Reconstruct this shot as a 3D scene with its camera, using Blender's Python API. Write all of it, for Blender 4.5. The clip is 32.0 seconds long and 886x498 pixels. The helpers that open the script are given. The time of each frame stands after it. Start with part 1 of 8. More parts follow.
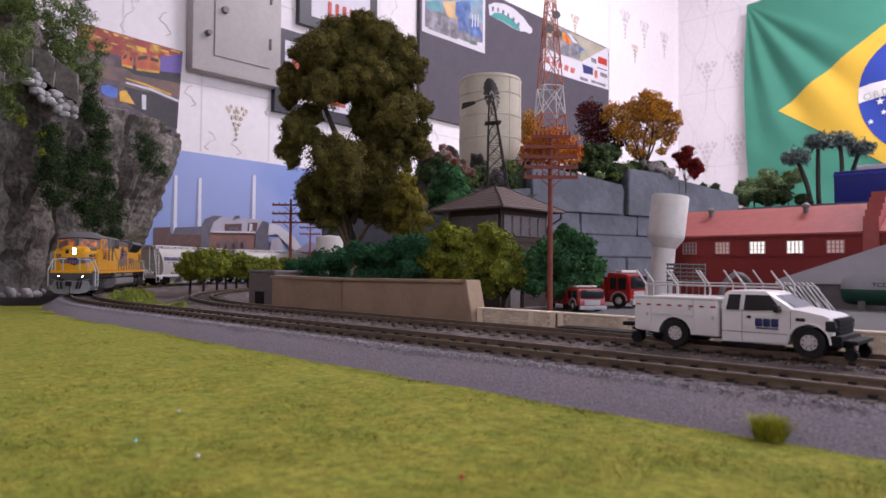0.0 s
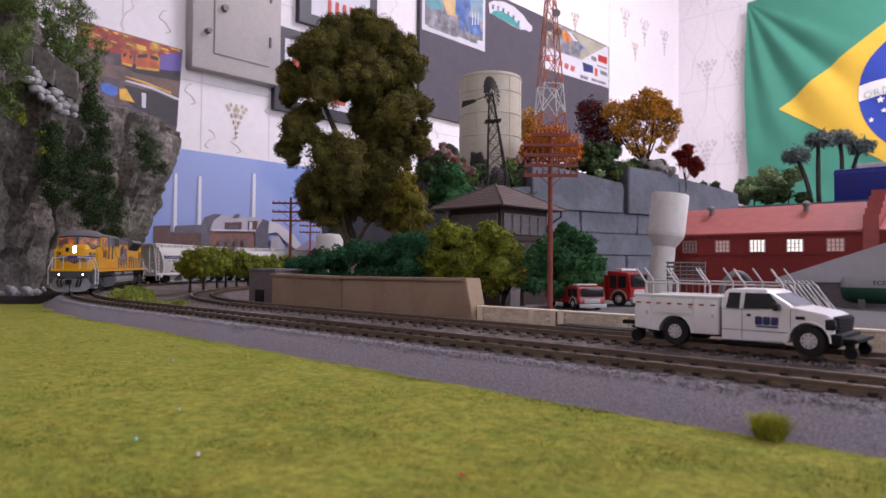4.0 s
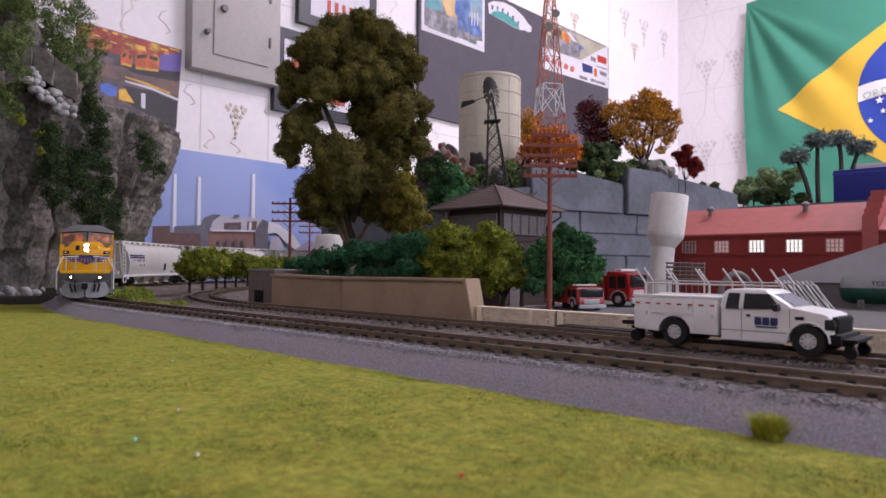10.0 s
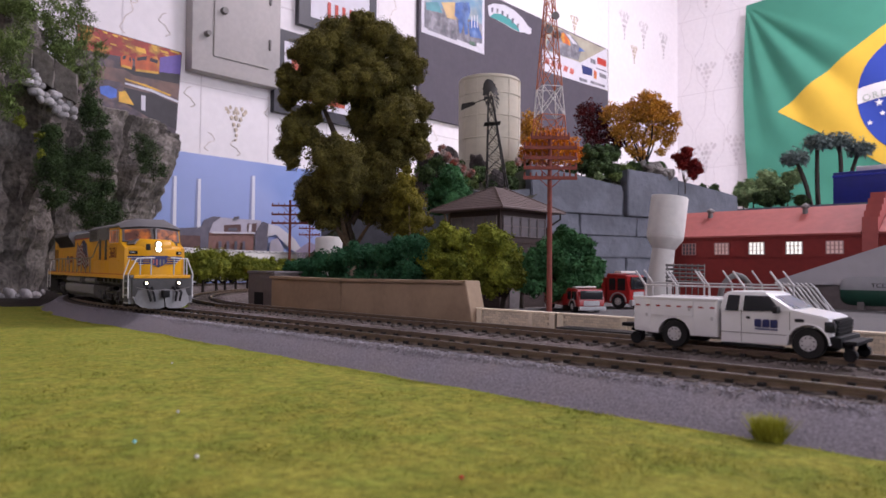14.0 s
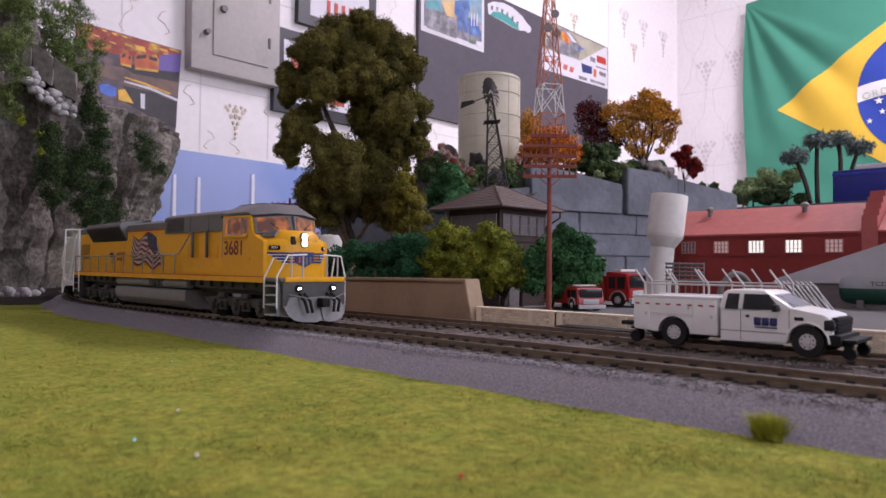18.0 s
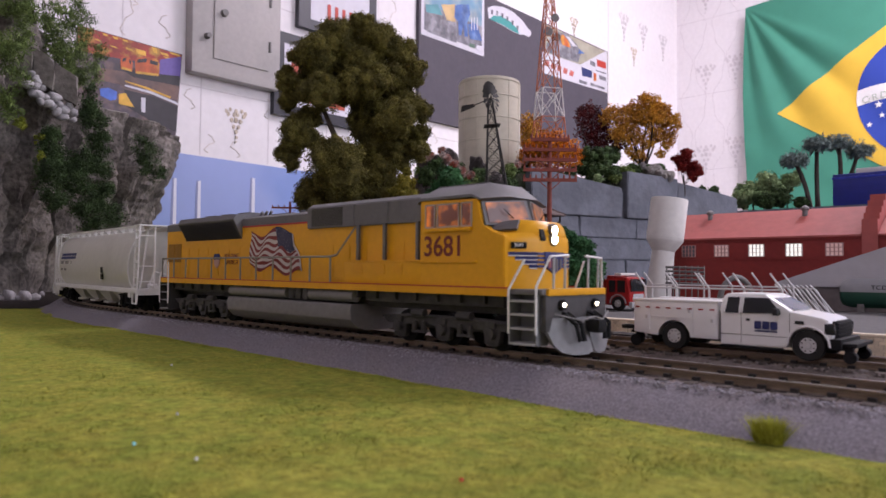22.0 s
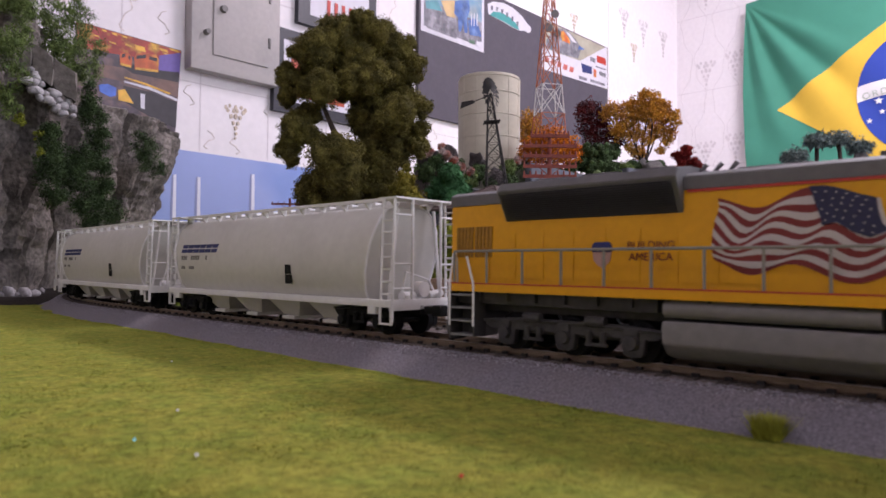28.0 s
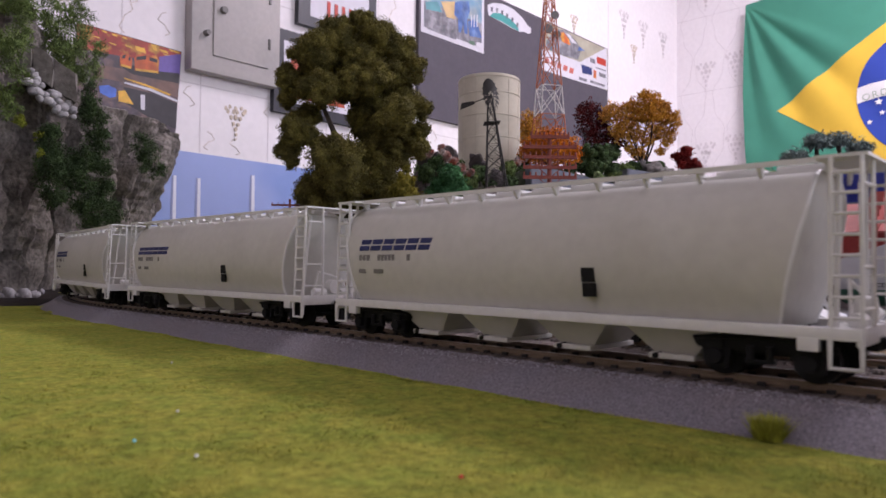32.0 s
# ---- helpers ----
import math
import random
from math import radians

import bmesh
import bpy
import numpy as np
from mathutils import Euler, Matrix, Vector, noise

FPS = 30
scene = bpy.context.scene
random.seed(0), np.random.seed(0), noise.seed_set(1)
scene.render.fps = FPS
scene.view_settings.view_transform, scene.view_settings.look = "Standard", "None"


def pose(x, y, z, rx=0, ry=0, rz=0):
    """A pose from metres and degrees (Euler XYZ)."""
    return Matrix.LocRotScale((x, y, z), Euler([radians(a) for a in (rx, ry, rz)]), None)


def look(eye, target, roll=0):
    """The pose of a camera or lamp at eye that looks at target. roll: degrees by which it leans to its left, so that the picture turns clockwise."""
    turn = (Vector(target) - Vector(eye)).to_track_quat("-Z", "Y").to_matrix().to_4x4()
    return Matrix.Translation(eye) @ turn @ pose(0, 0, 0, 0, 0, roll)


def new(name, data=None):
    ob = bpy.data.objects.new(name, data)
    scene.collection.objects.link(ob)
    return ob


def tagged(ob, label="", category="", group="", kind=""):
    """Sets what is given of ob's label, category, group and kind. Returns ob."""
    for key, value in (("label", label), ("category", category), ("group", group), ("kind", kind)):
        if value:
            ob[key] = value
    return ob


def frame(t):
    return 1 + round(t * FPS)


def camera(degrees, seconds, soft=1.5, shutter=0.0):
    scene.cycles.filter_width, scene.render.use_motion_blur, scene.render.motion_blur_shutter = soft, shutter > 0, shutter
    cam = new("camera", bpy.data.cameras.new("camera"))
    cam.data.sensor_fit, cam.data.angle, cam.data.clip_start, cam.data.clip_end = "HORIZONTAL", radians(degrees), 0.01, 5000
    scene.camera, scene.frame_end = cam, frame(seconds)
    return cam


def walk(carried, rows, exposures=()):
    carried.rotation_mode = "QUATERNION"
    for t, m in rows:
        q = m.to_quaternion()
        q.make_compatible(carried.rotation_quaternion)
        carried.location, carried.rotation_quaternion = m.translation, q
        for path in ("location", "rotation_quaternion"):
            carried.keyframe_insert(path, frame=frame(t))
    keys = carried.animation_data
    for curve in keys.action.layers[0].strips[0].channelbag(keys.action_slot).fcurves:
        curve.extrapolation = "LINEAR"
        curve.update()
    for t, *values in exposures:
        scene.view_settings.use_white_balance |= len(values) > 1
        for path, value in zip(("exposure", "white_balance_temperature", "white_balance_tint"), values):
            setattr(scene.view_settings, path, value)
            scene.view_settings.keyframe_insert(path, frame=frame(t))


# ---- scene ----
# A model railway at 1:87 in a corner of a room. Metres; z = 0 is the top of the rails.
# X runs along the straight track and the flag wall, Y into the room's depth.
TAU = math.tau
EYE = Vector((0.0, 0.0, 0.0255))
TURN = 43.8
cam = camera(66.32, 32.0, soft=1.5, shutter=0.4)
# the small lens focuses on the yard, so that the lawn right before it goes soft
cam.data.dof.use_dof, cam.data.dof.focus_distance, cam.data.dof.aperture_fstop = True, 0.42, 34.0


def aim(dx, dy):
    """Camera pose with a small turn (thousandths of a radian) right and up."""
    yaw = radians(TURN) - dx / 1000
    tilt = radians(1.566) + dy / 1000
    d = Vector((-math.sin(yaw) * math.cos(tilt), math.cos(yaw) * math.cos(tilt), math.sin(tilt)))
    return look(EYE, EYE + d, roll=0.477)


SHAKE = [(0, 0, -0), (0.5, 0, -0), (1, 0.06, 0.44), (1.5, 0.19, 0), (2, 0, -0), (2.5, 0, 1.29), (3, 0.01, -0.17), (3.5, 0, -2.53), (5.5, 0, -2.53), (6, 0.19, -1.26), (6.5, 0, -1.26), (7, 0.37, 1.47), (7.5, 0.59, -2.32), (8, 0.76, -3.59), (8.5, 0.98, -1.57), (9, 0.95, -1.22), (9.5, 0.81, -1.9), (10, 0.81, -1.9), (10.5, 0.95, 0.04), (11, 0.98, 0.44), (12, 1.16, 0.43), (12.5, 1.18, -3.55), (13, 1.01, 3.39), (13.5, 0.88, 2.52), (14, 0.95, 1.14), (14.5, 1.52, 1.34), (16.5, 1.53, -0.11), (17, 1.36, -2.29), (17.5, 1.51, -1.05), (18, 1.48, -1.26), (18.5, 1.38, 0.1), (19, 1.21, 0.48), (19.5, 1.3, 1.68), (20, 1.25, 2.54), (20.5, 1.28, 2.75), (21, 1.14, 4.59), (21.5, 1.16, 5.88), (22, 1.19, 4.11), (22.5, 1.38, 4.3), (23, 1.25, 4.89), (23.5, 1.61, 4.6), (24, 1.72, 3.46), (24.5, 1.67, 1.59), (25, 1.46, 2.48), (25.5, 1.68, 2.16), (27.5, 0.93, -1.43), (28, 1.56, -1.18), (28.5, 1.37, -0.46), (29, 1.65, -4.55), (29.5, 1.5, -0.33), (30, 0.72, 0.49), (30.5, 0.65, 1.36), (31, 1.19, 1.57), (31.5, 1.53, 0.54), (32, 1.53, 0.28)]
walk(cam, [(t, aim(dx, dy)) for t, dx, dy in SHAKE], exposures=[(0, 0.05), (22, 0.06), (24, 0.10), (25.5, 0.13), (28, 0.13), (29, 0.13), (30, 0.10), (31, 0.06), (32, 0.0)])

# ---- light: a fluorescent ceiling fitting over the layout, a daylight window beside it, an added fill ----
world = bpy.data.worlds.new("world")
scene.world = world
world.use_nodes = True
sky = world.node_tree.nodes.new("ShaderNodeTexSky")
sky.sky_type, sky.sun_disc, sky.sun_elevation, sky.sun_rotation = "NISHITA", False, radians(40), radians(120)
world.node_tree.links.new(sky.outputs[0], world.node_tree.nodes["Background"].inputs[0])
world.node_tree.nodes["Background"].inputs[1].default_value = 0.1


def area(name, eye, target, sx, sy, watts, colour):
    data = bpy.data.lights.new(name, "AREA")
    data.shape, data.size, data.size_y, data.energy, data.color = "RECTANGLE", sx, sy, watts, colour
    ob = new(name, data)
    ob.matrix_world = look(eye, target)
    return ob


area("window_light", (2.55, 0.9, 1.0), (-0.3, 1.7, 0.45), 1.9, 1.3, 40, (0.865, 0.85, 1.0))
area("ceiling_light_a", (0.25, 1.95, 1.745), (0.25, 1.95, 0), 1.25, 0.3, 57, (0.955, 0.86, 1.0))
# unseen lamp added behind the camera to brighten the train's near side
area("fill_light", (0.35, -1.45, 1.745), (0.35, -1.45, 0), 1.25, 0.3, 9, (0.955, 0.86, 1.0))


# ---- materials ----
def pm(name, base, rough=0.6, metal=0.0, var=0.18, scale=150.0, bump=0.15, other=None, mix=(0.45, 0.6), big=18.0, spec=0.5, island=0.0, obj=0.0):
    """A painted or natural surface: grain and blotches at two scales, fine relief; 'other' is a second colour in patches."""
    m = bpy.data.materials.new(name)
    m.use_nodes = True
    nt = m.node_tree
    N, Lk = nt.nodes, nt.links.new
    b = N["Principled BSDF"]
    b.inputs["Roughness"].default_value, b.inputs["Metallic"].default_value = rough, metal
    b.inputs["Specular IOR Level"].default_value = spec
    tc = N.new("ShaderNodeTexCoord")
    n1 = N.new("ShaderNodeTexNoise")
    n1.inputs["Scale"].default_value, n1.inputs["Detail"].default_value = scale, 5
    n2 = N.new("ShaderNodeTexNoise")
    n2.inputs["Scale"].default_value, n2.inputs["Detail"].default_value = big, 3
    Lk(tc.outputs["Object"], n1.inputs["Vector"]), Lk(tc.outputs["Object"], n2.inputs["Vector"])
    r1 = N.new("ShaderNodeMapRange")
    r1.inputs["From Min"].default_value, r1.inputs["From Max"].default_value = 0.25, 0.75
    r1.inputs["To Min"].default_value, r1.inputs["To Max"].default_value = 1 - var, 1 + var
    Lk(n1.outputs["Fac"], r1.inputs["Value"])
    r2 = N.new("ShaderNodeMapRange")
    r2.inputs["From Min"].default_value, r2.inputs["From Max"].default_value = mix
    Lk(n2.outputs["Fac"], r2.inputs["Value"])
    mx = N.new("ShaderNodeMix")
    mx.data_type = "RGBA"
    mx.inputs["A"].default_value = (*base, 1)
    mx.inputs["B"].default_value = (*(other or [c * (1 - var * 0.6) for c in base]), 1)
    Lk(r2.outputs["Result"], mx.inputs["Factor"])
    fac = r1.outputs["Result"]
    for amount, kind in ((island, "ShaderNodeNewGeometry"), (obj, "ShaderNodeObjectInfo")):
        if amount:
            g = N.new(kind)
            rr = N.new("ShaderNodeMapRange")
            rr.inputs["To Min"].default_value, rr.inputs["To Max"].default_value = 1 - amount, 1 + amount
            Lk(g.outputs["Random Per Island" if amount is island and kind == "ShaderNodeNewGeometry" else "Random"], rr.inputs["Value"])
            mm = N.new("ShaderNodeMath")
            mm.operation = "MULTIPLY"
            Lk(fac, mm.inputs[0]), Lk(rr.outputs["Result"], mm.inputs[1])
            fac = mm.outputs[0]
    vm = N.new("ShaderNodeVectorMath")
    vm.operation = "SCALE"
    Lk(mx.outputs["Result"], vm.inputs["Vector"]), Lk(fac, vm.inputs["Scale"])
    Lk(vm.outputs["Vector"], b.inputs["Base Color"])
    if bump:
        bp = N.new("ShaderNodeBump")
        bp.inputs["Strength"].default_value, bp.inputs["Distance"].default_value = bump, 0.3 / scale
        Lk(n1.outputs["Fac"], bp.inputs["Height"]), Lk(bp.outputs["Normal"], b.inputs["Normal"])
    return m


def glow(name, colour, strength):
    m = bpy.data.materials.new(name)
    m.use_nodes = True
    b = m.node_tree.nodes["Principled BSDF"]
    b.inputs["Base Color"].default_value = (*colour, 1)
    b.inputs["Emission Color"].default_value, b.inputs["Emission Strength"].default_value = (*colour, 1), strength
    return m


def glass(name, colour, rough=0.05):
    m = bpy.data.materials.new(name)
    m.use_nodes = True
    b = m.node_tree.nodes["Principled BSDF"]
    b.inputs["Base Color"].default_value, b.inputs["Roughness"].default_value = (*colour, 1), rough
    b.inputs["Transmission Weight"].default_value, b.inputs["IOR"].default_value = 1.0, 1.3
    return m


# ---- mesh helpers ----
def box(bm, x0, x1, y0, y1, z0, z1, bevel=0.0, m=None):
    vs = [bm.verts.new((x, y, z)) for x in (x0, x1) for y in (y0, y1) for z in (z0, z1)]
    fs = [bm.faces.new([vs[i] for i in f]) for f in ((0, 1, 3, 2), (4, 6, 7, 5), (0, 4, 5, 1), (2, 3, 7, 6), (0, 2, 6, 4), (1, 5, 7, 3))]
    if bevel:
        geo = bmesh.ops.bevel(bm, geom=list({e for f in fs for e in f.edges}), offset=bevel, segments=2, affect="EDGES", profile=0.6)
        vs = list({v for f in geo["faces"] for v in f.verts} | {v for v in vs if v.is_valid})
    if m:
        bmesh.ops.transform(bm, matrix=m, verts=vs)
    return vs


def tube(bm, p, q, r0, r1=None, seg=8, caps=True):
    p, q = Vector(p), Vector(q)
    r1 = r0 if r1 is None else r1
    d = (q - p).normalized()
    a = d.orthogonal().normalized()
    b = d.cross(a)
    rings = []
    for c, r in ((p, r0), (q, r1)):
        rings.append([bm.verts.new(c + (a * math.cos(TAU * i / seg) + b * math.sin(TAU * i / seg)) * r) for i in range(seg)])
    for i in range(seg):
        bm.faces.new((rings[0][i], rings[0][(i + 1) % seg], rings[1][(i + 1) % seg], rings[1][i]))
    if caps:
        bm.faces.new(rings[0][::-1]), bm.faces.new(rings[1])
    return rings


def wire(bm, pts, r, seg=6):
    """One bent rod through the points."""
    pts = [Vector(p) for p in pts]
    ways = [(q - p).normalized() for p, q in zip(pts, pts[1:])]
    ways = [ways[0]] + [(a + b).normalized() if (a + b).length > 1e-6 else b for a, b in zip(ways, ways[1:])] + [ways[-1]]
    a = ways[0].orthogonal().normalized()
    rings = []
    for c, d in zip(pts, ways):
        a = a - d * a.dot(d)
        a = a.normalized() if a.length > 1e-6 else d.orthogonal().normalized()
        b = d.cross(a)
        rings.append([c + (a * math.cos(TAU * i / seg) + b * math.sin(TAU * i / seg)) * r for i in range(seg)])
    loft(bm, rings)


def loft(bm, rings, closed=True, caps=True):
    """Skin a row of rings of points."""
    vs = [[bm.verts.new(p) for p in ring] for ring in rings]
    n = len(vs[0])
    for a, b in zip(vs, vs[1:]):
        for i in range(n if closed else n - 1):
            bm.faces.new((a[i], a[(i + 1) % n], b[(i + 1) % n], b[i]))
    if caps and closed:
        bm.faces.new(vs[0][::-1]), bm.faces.new(vs[-1])
    return vs


def prism(bm, outline, axis, lo, hi, bevel=0.0):
    """An outline in the two other axes, pushed along 'x', 'y' or 'z'."""
    put = {"x": lambda a, b, c: (c, a, b), "y": lambda a, b, c: (a, c, b), "z": lambda a, b, c: (a, b, c)}[axis]
    vs = loft(bm, [[put(a, b, c) for a, b in outline] for c in (lo, hi)])
    if bevel:
        es = list({e for ring in vs for v in ring for e in v.link_edges})
        bmesh.ops.bevel(bm, geom=es, offset=bevel, segments=2, affect="EDGES")
    return vs


def mesh_of(bm, name, material, smooth=None):
    bmesh.ops.recalc_face_normals(bm, faces=bm.faces)
    me = bpy.data.meshes.new(name)
    bm.to_mesh(me)
    bm.free()
    for mm in material if isinstance(material, (list, tuple)) else [material]:
        me.materials.append(mm)
    if smooth is not None:
        me.shade_smooth()
        me.set_sharp_from_angle(angle=radians(smooth))
    return me


def part(name, bm, material, parent=None, label="", smooth=35, kind="", m=None):
    ob = new(name, mesh_of(bm, name, material, smooth))
    if parent is not None:
        ob.parent = parent
    if m is not None:
        ob.matrix_basis = m
    if label or kind:
        tagged(ob, label=label, kind=kind)
    return ob


def share(name, me, parent, m, label=""):
    ob = new(name, me)
    ob.parent = parent
    ob.matrix_basis = m
    if label:
        tagged(ob, label=label)
    return ob


def thing(name, label, category, m=None, group="", kind=""):
    ob = new(name)
    ob.empty_display_size = 0.01
    if m is not None:
        ob.matrix_basis = m
    return tagged(ob, label, category, group, kind)


def B():
    return bmesh.new()


def lathe(bm, prof, seg=24, c=(0, 0, 0)):
    rings = [[(c[0] + r * math.cos(TAU * i / seg), c[1] + r * math.sin(TAU * i / seg), c[2] + z) for i in range(seg)] for r, z in prof]
    return loft(bm, rings)


def text(name, body, size, material, parent, m, label="", depth=0.00005, align="CENTER", stretch=1.0, fat=0.0):
    cu = bpy.data.curves.new(name, "FONT")
    cu.body, cu.size, cu.extrude, cu.align_x, cu.align_y = body, size, depth, align, "CENTER"
    cu.offset = fat
    tmp = bpy.data.objects.new("t", cu)
    me = bpy.data.meshes.new_from_object(tmp)
    bpy.data.objects.remove(tmp)
    if stretch != 1.0:
        me.transform(Matrix.Diagonal((stretch, 1, 1, 1)))
    me.materials.clear()
    me.materials.append(material)
    return share(name, me, parent, m, label)


SIDE = pose(0, 0, 0, 90, 0, 0)      # lays a flat text on a side that faces -Y
def on_side(x, y, z):
    return Matrix.Translation((x, y, z)) @ SIDE

M_wall = pm("wallpaper_cream", (0.80, 0.76, 0.78), 0.8, var=0.04, scale=60, bump=0.05, big=3)
M_ceil = pm("ceiling_white", (0.75, 0.74, 0.73), 0.9, var=0.03, scale=40)
M_floor = pm("floor_brown", (0.25, 0.18, 0.13), 0.5, scale=20)
M_turf = pm("turf_green", (0.215, 0.245, 0.040), 0.95, var=0.4, scale=420, bump=0.6, other=(0.278, 0.270, 0.047), big=120, mix=(0.36, 0.64), spec=0.1)
M_yard = pm("yard_dirt", (0.15, 0.127, 0.115), 0.95, var=0.3, scale=900, bump=0.7, other=(0.12, 0.10, 0.09), spec=0.2)
M_ballast = pm("ballast_grey", (0.195, 0.180, 0.202), 0.95, var=0.4, scale=1500, bump=0.8, other=(0.20, 0.18, 0.195), big=40, spec=0.2)
M_bedbrown = pm("bed_brown", (0.182, 0.152, 0.143), 0.95, var=0.5, scale=1300, bump=1.0, other=(0.12, 0.10, 0.092), big=40, spec=0.2)
M_tie = pm("tie_brown", (0.118, 0.098, 0.086), 0.85, var=0.35, scale=700, bump=0.4, obj=0.22, spec=0.2)
M_rail = pm("rail_weathered", (0.19, 0.14, 0.095), 0.5, metal=0.4, var=0.2, scale=400)
M_railtop = pm("rail_head", (0.42, 0.40, 0.40), 0.28, metal=0.9, var=0.1, scale=500)
M_rock = pm("cliff_rock", (0.205, 0.182, 0.164), 0.9, var=0.6, scale=190, bump=1.0, other=(0.080, 0.071, 0.064), big=24, mix=(0.38, 0.66), spec=0.2)
M_tan = pm("tan_concrete", (0.335, 0.243, 0.160), 0.8, var=0.08, scale=300, bump=0.15, other=(0.285, 0.205, 0.135), big=40)
M_cream = pm("cream_plastic", (0.76, 0.66, 0.50), 0.7, var=0.08, scale=300, obj=0.14)

M_mortar = pm("mortar_tan", (0.50, 0.42, 0.31), 0.8, var=0.15, scale=400)

# ---- the room ----
WX, WY, EX, SY, TOP, FLOOR = -1.33, 2.90, 2.6, -2.2, 1.75, -0.95


def slab(name, x0, x1, y0, y1, z0, z1, mat, label, category):
    bm = B()
    box(bm, x0, x1, y0, y1, z0, z1)
    return tagged(part(name, bm, mat), label, category, kind="structure")


wall_west = slab("wall_west", WX - 0.12, WX, SY, WY, FLOOR, TOP, M_wall, "white papered wall with faint gold ornaments", "wall")
wall_north = slab("wall_north", WX - 0.12, EX + 0.12, WY, WY + 0.12, FLOOR, TOP, M_wall, "white papered wall behind the flag", "wall")
slab("wall_south", WX - 0.12, EX + 0.12, SY - 0.12, SY, FLOOR, TOP, M_wall, "plain white papered wall", "wall")
slab("floor", WX, EX, SY, WY, FLOOR - 0.1, FLOOR, M_floor, "brown tiled room floor", "floor")
slab("ceiling", WX, EX, SY, WY, TOP, TOP + 0.1, M_ceil, "plain white ceiling", "ceiling")
bm = B()
for x0, x1, y0, y1, z0, z1 in ((EX, EX + 0.12, SY, -0.1, FLOOR, TOP), (EX, EX + 0.12, 1.9, WY, FLOOR, TOP), (EX, EX + 0.12, -0.1, 1.9, FLOOR, 0.3), (EX, EX + 0.12, -0.1, 1.9, 1.65, TOP)):
    box(bm, x0, x1, y0, y1, z0, z1)
tagged(part("wall_east", bm, M_wall), "white papered wall with a window opening", "wall", kind="structure")

# ---- the layout's table ----
TRACK = [(-0.4616, 0.1809, 0.545), (-0.38, 0.2359, 0.38)]   # tangent point X, Y and radius of each curve


def along(k, s):
    """Point, heading and left normal of track k at s metres past its curve."""
    x0, y0, r = TRACK[k]
    if s >= 0:
        return Vector((x0 + s, y0, 0)), 0.0, Vector((0, 1, 0))
    a = -s / r
    return Vector((x0 - r * math.sin(a), y0 + r - r * math.cos(a), 0)), -a, Vector((math.sin(a), math.cos(a), 0))


def grass_height(x):
    k = min(1, max(0, (-0.18 - x) / 0.17))
    return -0.0104 + 0.0008 * k * k * (3 - 2 * k)


def grass_edge(x, y):
    """Metres from the near track's centre line, positive on the grass side."""
    x0, y0, r = TRACK[0]
    if x >= x0 or y > y0 + r:
        return y0 - y if x >= x0 else math.hypot(x - x0, y - y0 - r) - r
    return math.hypot(x - x0, y - y0 - r) - r


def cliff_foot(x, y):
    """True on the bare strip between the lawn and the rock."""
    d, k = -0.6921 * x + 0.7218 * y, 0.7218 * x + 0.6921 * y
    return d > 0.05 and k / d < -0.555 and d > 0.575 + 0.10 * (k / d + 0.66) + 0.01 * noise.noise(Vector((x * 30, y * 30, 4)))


TX0, TX1, TY0, TY1 = -1.325, 0.75, -0.35, 1.75
bm = B()
nx, ny = 150, 150
grid = {}
for i in range(nx + 1):
    for j in range(ny + 1):
        x, y = TX0 + (TX1 - TX0) * i / nx, TY0 + (TY1 - TY0) * j / ny
        e = grass_edge(x, y)
        z = grass_height(x) if e > 0.02 else -0.0075
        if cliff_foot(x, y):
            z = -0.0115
        z += 0.0009 * noise.noise(Vector((x * 25, y * 25, 0))) + 0.0004 * noise.noise(Vector((x * 90, y * 90, 3)))
        grid[i, j] = bm.verts.new((x, y, z))
for i in range(nx):
    for j in range(ny):
        f = bm.faces.new((grid[i, j], grid[i + 1, j], grid[i + 1, j + 1], grid[i, j + 1]))
        c = f.calc_center_median()
        # the foot strip's near-black soil has the cliff's shade put into its colour
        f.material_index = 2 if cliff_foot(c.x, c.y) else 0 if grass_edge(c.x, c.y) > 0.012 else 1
ground = tagged(part("ground", bm, [M_turf, M_yard, pm("shaded_earth", (0.035, 0.029, 0.026), 0.95, var=0.4, scale=500, bump=0.8, spec=0.1)]), "model landscape of yellow-green turf and brown yard dirt", "ground", kind="structure")
bm = B()
box(bm, TX0, TX1, TY0, TY1, -0.05, -0.0135)
for x in (-1.25, -0.3, 0.68):
    for y in (-0.3, 1.6):
        box(bm, x - 0.03, x + 0.03, y - 0.03, y + 0.03, FLOOR, -0.05)
tagged(part("layout_table", bm, M_floor), "wooden table that carries the model railway", "table")

